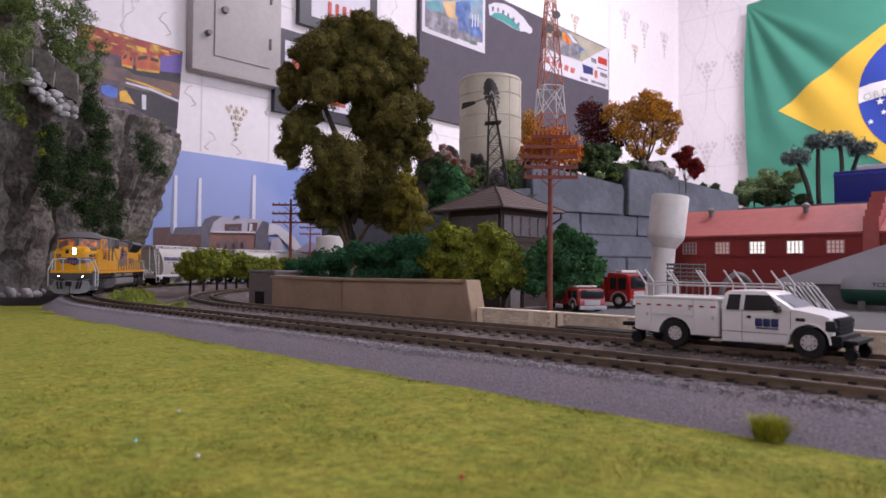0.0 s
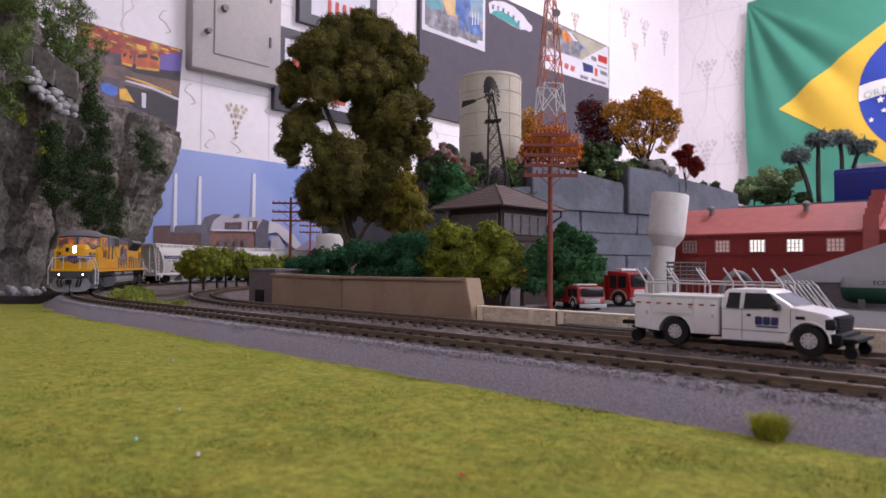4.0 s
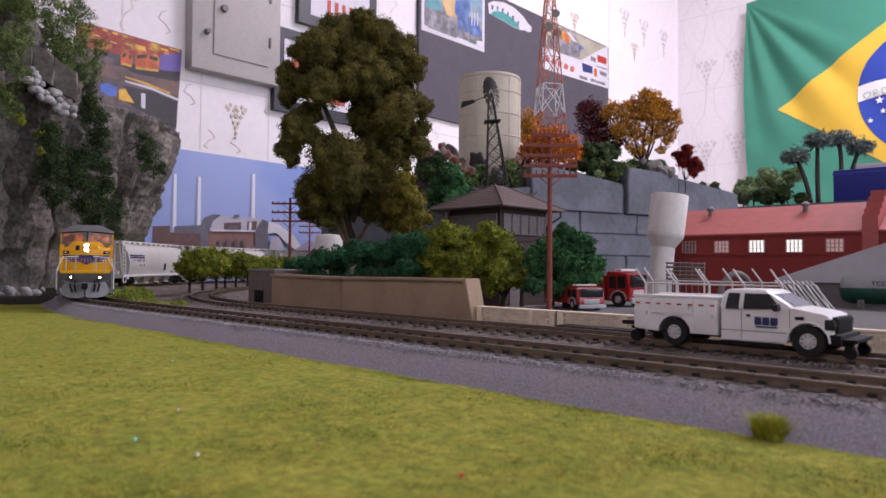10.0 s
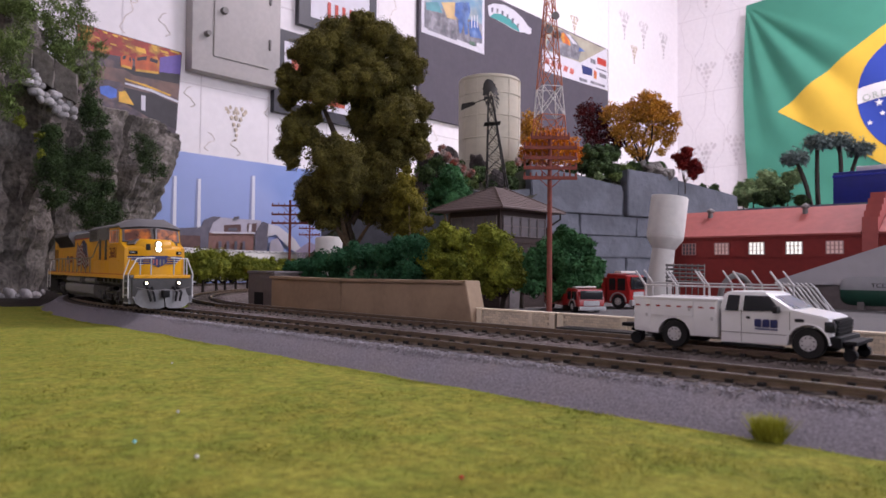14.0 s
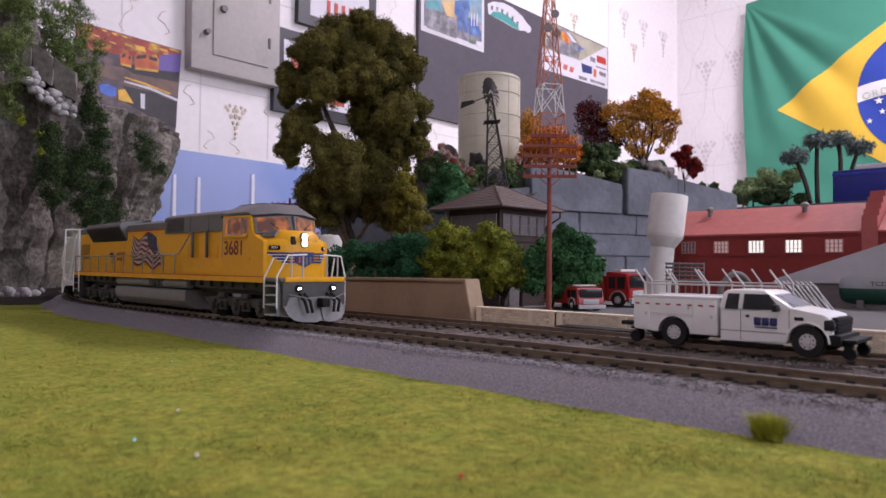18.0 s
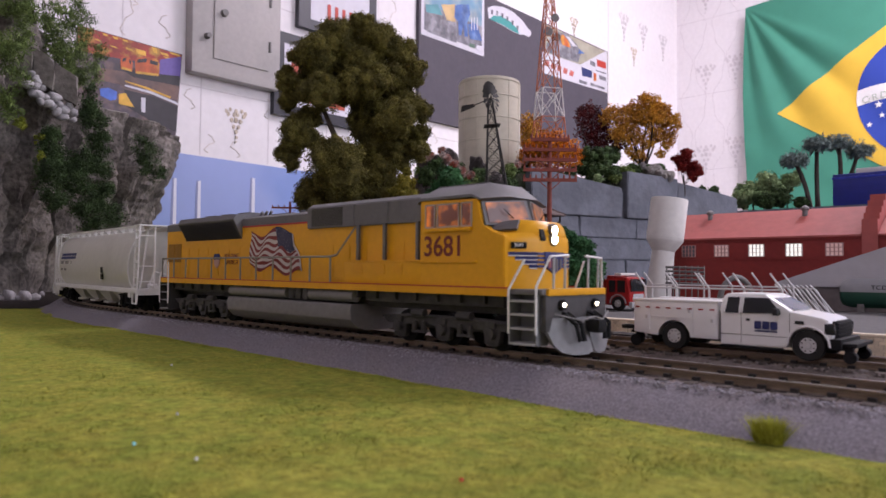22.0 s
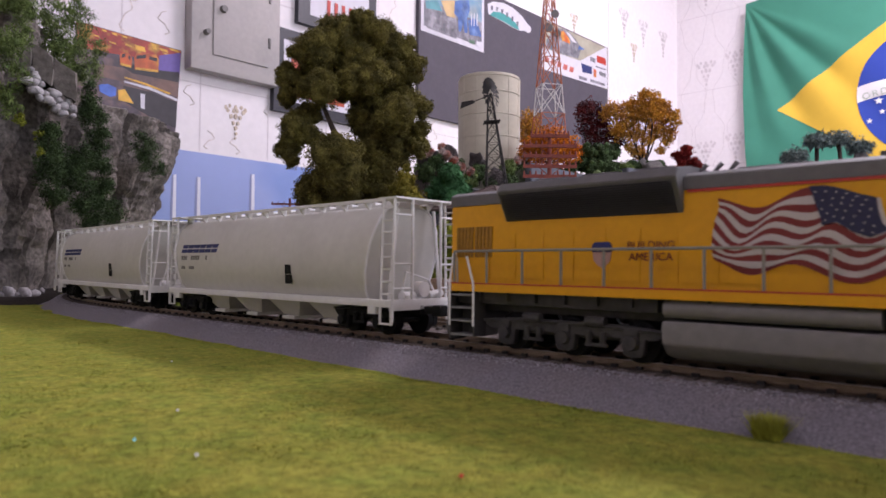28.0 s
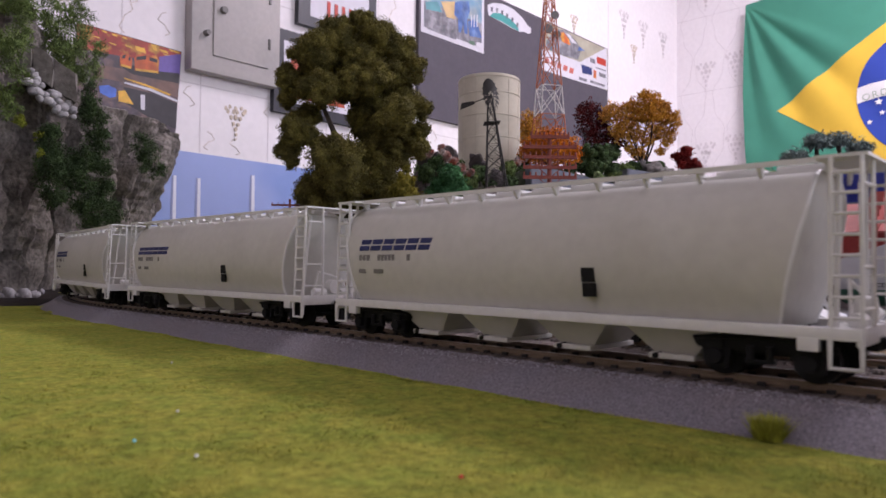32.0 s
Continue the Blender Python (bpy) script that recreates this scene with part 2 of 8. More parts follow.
# ballast beds, a raised strip with sloping shoulders
for k, prof in ((0, ((-0.033, -0.0118), (-0.0275, -0.0098), (-0.0182, -0.0028), (-0.004, -0.0024), (0.004, -0.0024), (0.0185, -0.0029), (0.027, -0.0085))),
                (1, ((-0.034, -0.0085), (-0.0185, -0.0034), (-0.004, -0.0027), (0.004, -0.0027), (0.0185, -0.0034), (0.028, -0.0088)))):
    bm = B()
    rows = []
    n = 420
    for i in range(n + 1):
        s = -1.3 + 2.4 * i / n
        p, h, nv = along(k, s)
        row = []
        for o, z in prof:
            q = p + nv * o
            zz = z + (0.0006 * noise.noise(Vector((q.x * 160, q.y * 160, o * 300))) if abs(z) > 0.003 else 0)
            if z < -0.008 and o < 0 and k == 0:
                zz = grass_height(q.x) - (0.0012 if o < -0.03 else -0.0006 + 0.0012 * noise.noise(Vector((q.x * 42, q.y * 42, 5))))
            row.append(q + Vector((0, 0, zz)))
        rows.append(row)
    loft(bm, rows, closed=False, caps=False)
    for f in bm.faces:
        f.material_index = 1 if k == 1 or f.calc_center_median().z > -0.0033 or grass_edge(*f.calc_center_median().xy) < 0 else 0
    tagged(part("ballast_bed", bm, [M_ballast, M_bedbrown], smooth=60), "grey crushed-stone ballast bed under the track", "ballast", kind="structure")

# loose stones on the shoulder that the camera looks along
rng = random.Random(5)


def scatter(name, label, mat, places, size, kind="stuff", category="stones"):
    verts, faces = [], []
    base = [(-1, -.8, 0), (1, -.9, 0), (.9, .8, 0), (-.8, 1, 0), (-.5, -.4, .9), (.6, -.3, .8), (.2, .6, 1)]
    tri = [(0, 1, 5, 4), (1, 2, 6, 5), (2, 3, 6), (3, 0, 4), (3, 4, 6), (4, 5, 6)]
    for p in places:
        a, s = rng.uniform(0, TAU), size * rng.uniform(0.5, 1.3)
        ca, sa, n0 = math.cos(a) * s, math.sin(a) * s, len(verts)
        for x, y, z in base:
            verts.append((p[0] + x * ca - y * sa, p[1] + x * sa + y * ca, p[2] - 0.2 * s + z * s * 0.9))
        faces += [tuple(n0 + i for i in f) for f in tri]
    me = bpy.data.meshes.new(name)
    me.from_pydata(verts, [], faces)
    me.materials.append(mat)
    return tagged(new(name, me), label, category, kind=kind)


M_bstone = pm("brown_stone", (0.190, 0.160, 0.150), 0.9, var=0.3, scale=800, island=0.4, spec=0.2)
M_stone = pm("ballast_stone", (0.245, 0.230, 0.252), 0.9, var=0.2, scale=800, island=0.42, bump=0.2, spec=0.3)
places = []
for i in range(66000):
    s = -0.62 + 1.18 * rng.random() ** 0.8
    o = rng.uniform(-0.0320, -0.0135) if rng.random() < 0.70 else rng.choice((rng.uniform(-0.0155, 0.018), rng.uniform(0.016, 0.036)))
    p, h, nv = along(0, s)
    q = p + nv * o
    z = np.interp(o, (-0.033, -0.0275, -0.0182, -0.004, 0.0185, 0.027), (grass_height(q.x) - 0.001, grass_height(q.x) - 0.0010, -0.0028, -0.0024, -0.0030, -0.0085))
    places.append((q.x, q.y, max(z, grass_height(q.x) - 0.0008) if o < -0.02 else z))
scatter("ballast_stones", "loose grey ballast stones", M_stone, [q for q in places if grass_edge(q[0], q[1]) > 0.0128], 0.00037)
scatter("track_stones", "loose brown stones between the ties", M_bstone, [q for q in places if grass_edge(q[0], q[1]) <= 0.0128], 0.00036)
places = []
for i in range(16000):
    p, h, nv = along(1, rng.uniform(-0.5, 0.42))
    o = rng.uniform(-0.03, 0.03)
    q = p + nv * o
    places.append((q.x, q.y, -0.0025 if abs(o) < 0.0185 else -0.0030 - (abs(o) - 0.0185) * 0.45))
scatter("ballast_stones", "loose brown-grey ballast stones", pm("yard_stone", (0.190, 0.160, 0.152), 0.9, var=0.3, scale=800, island=0.4, spec=0.2), places, 0.00036)

# ---- the tracks: two rails and single ties each ----
bm = B()
box(bm, -0.0014, 0.0014, -0.0142, 0.0142, -0.0042, -0.0022, 0.00025)
for sx in (-1, 1):
    for sy in (-1, 1):
        y = sy * 0.00825 + sx * 0.0013
        for v in box(bm, -0.0009, 0.0009, y - 0.0006, y + 0.0006, -0.0022, -0.0013):
            for f in v.link_faces:
                f.material_index = 1
tie_mesh = mesh_of(bm, "tie", [M_tie, pm("chair_black", (0.02, 0.017, 0.016), 0.7, var=0.2)])
for k, s0, s1 in ((0, -1.25, 0.85), (1, -0.95, 0.85)):
    tr = thing("track", "model railway track with brown ties and metal rails", "track", kind="structure")
    for side in (-1, 1):
        rows = []
        n = 300
        bm = B()
        for i in range(n + 1):
            p, h, nv = along(k, s0 + (s1 - s0) * i / n)
            rows.append([p + nv * (side * 0.00825 + o) + Vector((0, 0, z)) for o, z in ((-0.0005, 0), (0.0005, 0), (0.0005, -0.0006), (0.0002, -0.0008), (0.0002, -0.0017), (0.001, -0.0021), (-0.001, -0.0021), (-0.0002, -0.0017), (-0.0002, -0.0008), (-0.0005, -0.0006))])
        loft(bm, rows)
        bm.faces.ensure_lookup_table()
        for f in bm.faces:
            if f.calc_center_median().z > -0.0001:
                f.material_index = 1
        part("rail", bm, [M_rail, M_railtop], tr, smooth=None)
    n = int((s1 - s0) / 0.0078)
    for i in range(n):
        p, h, nv = along(k, s0 + 0.0078 * i + rng.uniform(-0.0003, 0.0003))
        share("tie", tie_mesh, tr, Matrix.Translation(p) @ Matrix.Rotation(h + rng.uniform(-0.02, 0.02), 4, "Z"))

# ---- retaining walls behind the second track ----
wall_thing = thing("retaining_wall", "smooth tan concrete retaining wall with a battered end", "retaining wall")
bm = B()
prism(bm, ((-0.4515, -0.012), (-0.3655, -0.012), (-0.3655, 0.0155), (-0.4515, 0.0165)), "y", 0.283, 0.292, 0.0005)
part("panel", bm, M_tan, wall_thing)
bm = B()
prism(bm, ((-0.3652, -0.012), (-0.2485, -0.012), (-0.2540, 0.0168), (-0.3652, 0.0158)), "y", 0.283, 0.292, 0.0005)
part("panel", bm, M_tan, wall_thing)
bm = B()
prism(bm, ((-0.4525, 0.0166), (-0.3655, 0.0156), (-0.3655, 0.0178), (-0.4525, 0.0186)), "y", 0.2815, 0.2935, 0.0004)
part("coping", bm, M_tan, wall_thing)
bm = B()
prism(bm, ((-0.365, 0.0160), (-0.2545, 0.0169), (-0.2525, 0.0187), (-0.365, 0.0180)), "y", 0.2815, 0.2935, 0.0004)
part("coping", bm, M_tan, wall_thing)
bm = B()
prism(bm, ((-0.2490, -0.012), (-0.2450, -0.012), (-0.2522, 0.0187), (-0.2552, 0.0187)), "y", 0.2815, 0.294, 0.0004)
part("end_pillar", bm, M_tan, wall_thing)

# ---- the train ----
M_yel = pm("loco_yellow", (0.72, 0.348, 0.008), 0.38, var=0.05, scale=500, bump=0.04, other=(0.69, 0.33, 0.008), big=40, spec=0.30)
M_lgrey = pm("loco_grey", (0.125, 0.12, 0.125), 0.5, var=0.1, scale=500, bump=0.05)
M_dgrey = pm("loco_dark_grille", (0.055, 0.05, 0.045), 0.6, var=0.25, scale=1500, bump=0.4)
M_silver = pm("handrail_grey", (0.42, 0.42, 0.43), 0.45, var=0.08, scale=600)
M_under = pm("underframe_grey", (0.034, 0.031, 0.034), 0.65, var=0.35, scale=500, bump=0.3, other=(0.05, 0.046, 0.044), big=80)
M_tank = pm("tank_grey", (0.185, 0.175, 0.170), 0.68, var=0.12, scale=400, bump=0.08)
M_stepg = pm("step_grey", (0.20, 0.20, 0.205), 0.5, var=0.1, scale=400)
M_plow = pm("plow_grey", (0.17, 0.17, 0.175), 0.5, var=0.15, scale=400, bump=0.1)
M_rail_g = pm("side_rail_grey", (0.24, 0.225, 0.20), 0.5, var=0.1, scale=600)
M_pilot = pm("pilot_dark_grey", (0.05, 0.047, 0.047), 0.6, var=0.15, scale=400)
M_black = pm("soft_black", (0.010, 0.010, 0.011), 0.7, var=0.3, scale=500, spec=0.2)
M_red = pm("line_red", (0.45, 0.035, 0.02), 0.5, var=0.08)
M_navy = pm("navy_blue", (0.02, 0.028, 0.14), 0.5, var=0.08)
M_white = pm("white_paint", (0.78, 0.77, 0.76), 0.5, var=0.06, scale=400, bump=0.03)
M_maroon = pm("number_maroon", (0.17, 0.02, 0.015), 0.5, var=0.08)
M_head = glow("headlight_glow", (1.0, 0.80, 0.48), 16.0)
M_ditch = glow("ditch_light_glow", (1.0, 0.82, 0.6), 14.0)


def lit_pane(name, strength):
    m = bpy.data.materials.new(name)
    m.use_nodes = True
    nt = m.node_tree
    b = nt.nodes["Principled BSDF"]
    tc, nz, cr = nt.nodes.new("ShaderNodeTexCoord"), nt.nodes.new("ShaderNodeTexNoise"), nt.nodes.new("ShaderNodeValToRGB")
    nz.inputs["Scale"].default_value = 170
    cr.color_ramp.elements[0].position, cr.color_ramp.elements[0].color = 0.43, (0.07, 0.020, 0.014, 1)
    cr.color_ramp.elements[1].position, cr.color_ramp.elements[1].color = 0.72, (1.0, 0.26, 0.03, 1)
    nt.links.new(tc.outputs["Object"], nz.inputs["Vector"]), nt.links.new(nz.outputs["Fac"], cr.inputs["Fac"])
    nt.links.new(cr.outputs["Color"], b.inputs["Emission Color"])
    b.inputs["Base Color"].default_value, b.inputs["Roughness"].default_value = (0.06, 0.03, 0.025, 1), 0.30
    b.inputs["Emission Strength"].default_value = strength
    return m


M_pane = lit_pane("lit_cab_window", 0.85)
M_pane_dim = lit_pane("dim_cab_window", 0.55)
M_wframe = pm("window_frame_pale", (0.36, 0.30, 0.28), 0.5, var=0.1)
TRAIN = []
M_fred = pm("flag_red", (0.19, 0.016, 0.016), 0.5, var=0.1)
M_fwhite = pm("flag_white", (0.52, 0.47, 0.46), 0.5, var=0.1)
M_fnavy = pm("flag_navy", (0.014, 0.015, 0.060), 0.5, var=0.25, scale=900)


def bogie(parent, axles, r, long, frame_mat, name="bogie"):
    """A pivoting truck: cast side frames, axles with flanged wheels."""
    bm = B()
    box(bm, -long * 0.55, long * 0.55, -0.0118, 0.0118, 0.0060, 0.0090, 0.0003)
    frame_ob = part(name, bm, frame_mat, parent)
    for side in (-1, 1):
        bm = B()
        y0, y1 = sorted((side * 0.0118, side * 0.0142))
        prism(bm, ((-long, 0.0098), (-long, 0.0080), (-long * 0.92, 0.0070), (long * 0.92, 0.0070), (long, 0.0080), (long, 0.0098), (long * 0.6, 0.0106), (-long * 0.6, 0.0106)), "y", y0, y1, 0.0003)
        for x in axles:
            prism(bm, ((x - 0.0036, 0.0074), (x - 0.0030, 0.0030), (x - 0.0016, 0.0022), (x + 0.0016, 0.0022), (x + 0.0030, 0.0030), (x + 0.0036, 0.0074)), "y", y0, y1, 0.0002)
            tube(bm, (x, side * 0.0138, r), (x, side * 0.0158, r), 0.0022, 0.0018, 12)
            box(bm, x - 0.0020, x + 0.0020, *sorted((side * 0.0138, side * 0.0152)), r + 0.0016, r + 0.0040, 0.0003)
        wire(bm, [(-long, side * 0.0145, 0.0094), (-long * 0.3, side * 0.0145, 0.0102), (long * 0.3, side * 0.0145, 0.0102), (long, side * 0.0145, 0.0094)], 0.0005)
        for x0, x1 in zip(axles, axles[1:]):
            c = (x0 + x1) / 2
            for q in (-0.0022, 0.0022):
                tube(bm, (c + q, side * 0.0149, 0.0052), (c + q, side * 0.0149, 0.0084), 0.0009, 0.0009, 8)
            box(bm, c - 0.0034, c + 0.0034, *sorted((side * 0.0140, side * 0.0154)), 0.0043, 0.0052, 0.0002)
            tube(bm, (c - 0.003, side * 0.0150, 0.0112), (c + 0.003, side * 0.0150, 0.0112), 0.0014, 0.0014, 10)
        part("side_frame", bm, frame_mat, frame_ob)
    for x in axles:
        bm = B()
        tube(bm, (x, -0.0118, r), (x, 0.0118, r), 0.0009)
        for side in (-1, 1):
            tube(bm, (x, side * 0.0070, r), (x, side * 0.0098, r), r * 0.99, r * 0.95, 20)
            tube(bm, (x, side * 0.0066, r), (x, side * 0.0071, r), r * 1.08, r * 1.08, 20)
        part("wheelset", bm, M_black, frame_ob)
    return frame_ob


def coupler(bm, x, way):
    box(bm, *sorted((x, x + way * 0.006)), -0.0012, 0.0012, 0.0085, 0.0112, 0.0003)
    box(bm, *sorted((x + way * 0.005, x + way * 0.0095)), -0.0022, 0.0018, 0.0078, 0.0118, 0.0005)


def locomotive():
    eng = thing("locomotive", "yellow and grey diesel locomotive with lit headlights and painted flag", "locomotive")
    bm = B()
    box(bm, -0.1285, 0.1285, -0.0178, 0.0178, 0.0190, 0.0206, 0.0002)
    part("walkway", bm, M_lgrey, eng)
    for side in (-1, 1):
        bm = B()
        y0, y1 = sorted((side * 0.0175, side * 0.0182))
        box(bm, -0.1275, 0.1165, y0, y1, 0.0183, 0.0207)
        part("sill_stripe", bm, M_yel, eng, "yellow sill stripe")
        bm = B()
        box(bm, -0.1275, 0.1165, *sorted((side * 0.0176, side * 0.01835)), 0.0207, 0.0211)
        part("sill_line", bm, M_red, eng, "thin red line on the sill")
    bm = B()
    box(bm, -0.128, 0.127, -0.009, 0.009, 0.0120, 0.0190)
    for x in range(-11, 12):
        box(bm, x * 0.0105 - 0.0004, x * 0.0105 + 0.0004, -0.0165, 0.0165, 0.0155, 0.0190)
    box(bm, -0.126, -0.056, -0.0150, 0.0150, 0.0145, 0.0185, 0.0003)
    box(bm, 0.045, 0.112, -0.0150, 0.0150, 0.0145, 0.0185, 0.0003)
    part("underframe", bm, M_under, eng, "dark grey underframe")
    # long hood
    bm = B()
    prism(bm, ((-0.0126, 0.0206), (0.0126, 0.0206), (0.0126, 0.0463), (-0.0126, 0.0463)), "x", -0.1315, 0.0775, 0.0003)
    part("hood", bm, M_yel, eng, "yellow engine hood")
    for side in (-1, 1):
        y = side * 0.0127
        for i in range(19):
            x = -0.1245 + i * 0.0105
            if -0.04 < x < 0.005 or x > 0.068:
                continue
            bm = B()
            box(bm, x, x + 0.0099, *sorted((y, y + side * 0.00013)), 0.0225, 0.0365)
            part("hood_door", bm, M_yel, eng)
        bm = B()
        for x0 in (-0.1285, -0.1205):
            for k in range(5):
                box(bm, x0 + k * 0.0015, x0 + k * 0.0015 + 0.0011, *sorted((y, y + side * 0.0005)), 0.0293, 0.0392)
        part("louvre", bm, pm("louvre_brown", (0.33, 0.16, 0.012), 0.6, var=0.2, scale=900), eng, "yellow-brown intake louvres")
        bm = B()
        box(bm, -0.0490, 0.0052, *sorted((y, y + side * 0.00025)), 0.0456, 0.0463)
        part("hood_line", bm, M_red, eng, "thin red line below the roof")
        bm = B()
        box(bm, 0.0345, 0.0773, *sorted((side * 0.0126, side * 0.0172)), 0.0206, 0.0296, 0.0006)
        for x0 in (0.0405, 0.0530, 0.0625):
            for k in range(4):
                box(bm, x0, x0 + 0.0055, *sorted((side * 0.0168, side * 0.0175)), 0.0246 + k * 0.0010, 0.0250 + k * 0.0010)
        box(bm, 0.0345, 0.0773, *sorted((side * 0.0168, side * 0.0176)), 0.0291, 0.0297)
        part("blower_box", bm, M_yel, eng)
    bm = B()
    prism(bm, ((-0.0128, 0.0463), (0.0128, 0.0463), (0.0128, 0.0497), (0.0098, 0.0510), (-0.0098, 0.0510), (-0.0128, 0.0497)), "x", -0.1318, 0.0060, 0.0002)
    part("roof", bm, M_lgrey, eng, "grey hood roof")
    bm = B()
    prism(bm, ((-0.0140, 0.0431), (0.0140, 0.0431), (0.0140, 0.0516), (0.0112, 0.0534), (-0.0112, 0.0534), (-0.0140, 0.0516)), "x", 0.0050, 0.0775, 0.0003)
    for x in (0.036, 0.056):
        box(bm, x, x + 0.0003, -0.01425, 0.01425, 0.0433, 0.0517)
    part("brake_housing", bm, M_lgrey, eng, "grey raised housing behind the cab")
    for side in (-1, 1):
        bm = B()
        for k in range(12):
            box(bm, 0.0085, 0.0290, *sorted((side * 0.0139, side * 0.01425)), 0.0440 + k * 0.0006, 0.0444 + k * 0.0006)
        part("housing_grille", bm, M_dgrey, eng, "dark grille on the housing")
    bm = B()
    prism(bm, ((-0.0122, 0.0398), (-0.0176, 0.0495), (-0.0160, 0.0519), (-0.0090, 0.0530), (0.0090, 0.0530), (0.0160, 0.0519), (0.0176, 0.0495), (0.0122, 0.0398)), "x", -0.1080, -0.0500, 0.0002)
    part("radiator_housing", bm, M_lgrey, eng, "grey flared radiator housing")
    bm = B()
    for side in (-1, 1):
        n = Vector((0, side * 0.0085, -0.0054)).normalized() * 0.0004
        a, b = Vector((0, side * 0.0127, 0.0407)), Vector((0, side * 0.0172, 0.0488))
        for i in range(14):
            p, q = a.lerp(b, (i + 0.1) / 14), a.lerp(b, (i + 0.8) / 14)
            for x0, x1 in ((-0.1068, -0.0512),):
                vs = [bm.verts.new(v) for v in (p + n + Vector((x0, 0, 0)), p + n + Vector((x1, 0, 0)), q + n * 1.8 + Vector((x1, 0, 0)), q + n * 1.8 + Vector((x0, 0, 0)))]
                bm.faces.new(vs)
    bmesh.ops.solidify(bm, geom=bm.faces[:], thickness=0.0003)
    part("radiator_grille", bm, M_dgrey, eng, "dark radiator grille")
    for x in (-0.096, -0.079, -0.062):
        bm = B()
        tube(bm, (x, 0, 0.0527), (x, 0, 0.0539), 0.0072, 0.0068, 20)
        fan = part("roof_fan", bm, M_lgrey, eng)
        for k in range(6):
            bm = B()
            box(bm, x - 0.0060, x + 0.0060, -0.0052 + k * 0.002, -0.0049 + k * 0.002, 0.0538, 0.0541)
            part("guard_bar", bm, M_lgrey, fan)
    bm = B()
    box(bm, -0.040, -0.022, -0.004, 0.004, 0.0508, 0.0522, 0.0004)
    part("silencer", bm, M_lgrey, eng)
    for x in (-0.012, -0.007, -0.002):
        bm = B()
        tube(bm, (x, -0.0045, 0.0508), (x, -0.0045, 0.0526), 0.0011, 0.0014, 10)
        part("exhaust_stack", bm, M_lgrey, eng)
    for x in (-0.043, -0.047, -0.051):
        bm = B()
        tube(bm, (x, -0.003, 0.0506), (x + 0.003, -0.003, 0.0538), 0.0004, 0.0007, 8)
        part("horn", bm, M_lgrey, eng)
    # cab
    bm = B()
    prism(bm, ((0.0772, 0.0206), (0.1140, 0.0206), (0.1140, 0.0370), (0.1085, 0.0388), (0.1050, 0.0406), (0.1030, 0.0492), (0.0772, 0.0498)), "y", -0.0176, 0.0176, 0.0003)
    cab = part("cab", bm, M_yel, eng, "yellow cab")
    bm = B()
    sect = ((-0.0180, 0.0498), (-0.0180, 0.0507), (-0.0086, 0.0553), (0.0086, 0.0553), (0.0180, 0.0507), (0.0180, 0.0498))
    brow = ((0.1046, -0.0176, 0.0484), (0.1046, -0.0176, 0.0491), (0.1082, -0.0080, 0.0502), (0.1082, 0.0080, 0.0502), (0.1046, 0.0176, 0.0491), (0.1046, 0.0176, 0.0484))
    loft(bm, [[(0.0762, y, z - 0.0010) for y, z in sect], [(0.0772, y, z) for y, z in sect], [(0.1008, y, z) for y, z in sect], brow])
    for y in (-0.0086, 0.0086):
        tube(bm, (0.0775, y, 0.0553), (0.1008, y, 0.0553), 0.00025, 0.00025, 6)
    part("cab_roof", bm, M_lgrey, eng, "grey cab roof")
    for side in (-1, 1):
        for x0, x1 in ((0.0803, 0.0842), (0.0859, 0.0951), (0.0968, 0.1005)):
            bm = B()
            box(bm, x0, x1, *sorted((side * 0.0174, side * 0.0178)), 0.0408, 0.0478, 0.0001)
            pane = part("side_window", bm, M_pane, cab, "lit orange side window")
            bm = B()
            for a, b_, c, d in ((x0 - 0.0005, x1 + 0.0005, 0.0403, 0.0408), (x0 - 0.0005, x1 + 0.0005, 0.0478, 0.0483), (x0 - 0.0005, x0, 0.0408, 0.0478), (x1, x1 + 0.0005, 0.0408, 0.0478)):
                box(bm, a, b_, *sorted((side * 0.0175, side * 0.0181)), c, d)
            part("frame", bm, M_wframe, cab)
        bm = B()
        box(bm, 0.0800, 0.1008, *sorted((side * 0.0176, side * 0.0190)), 0.0390, 0.0402, 0.0002)
        box(bm, 0.0774, 0.1030, *sorted((side * 0.0176, side * 0.0183)), 0.0287, 0.0292)
        part("drip_rail", bm, M_yel, cab)
    # raked windshield in two panes that meet at a middle post
    bm = B()
    loft(bm, [[(0.1026, -0.0168, 0.0385), (0.1048, -0.0164, 0.0385), (0.1104, -0.0026, 0.0385), (0.1104, 0.0026, 0.0385), (0.1048, 0.0164, 0.0385), (0.1026, 0.0168, 0.0385)],
              [(0.1020, -0.0166, 0.0495), (0.1026, -0.0162, 0.0495), (0.1062, -0.0026, 0.0500), (0.1062, 0.0026, 0.0500), (0.1026, 0.0162, 0.0495), (0.1020, 0.0166, 0.0495)]])
    part("cab_front", bm, M_lgrey, cab, "grey cab front")
    for side in (-1, 1):
        low_out, low_in, top_out = Vector((0.1060, side * 0.0158, 0.0411)), Vector((0.1118, side * 0.0012, 0.0417)), Vector((0.1042, side * 0.0156, 0.0479))
        n = (low_in - low_out).cross(top_out - low_out).normalized()
        n = n if n.x > 0 else -n
        top_in = Vector((0.1085, side * 0.0014, 0.0486))
        top_in -= n * (top_in - low_out).dot(n)
        quad = [low_out, low_in, top_in, top_out]
        mid = sum(quad, Vector()) / 4
        bm = B()
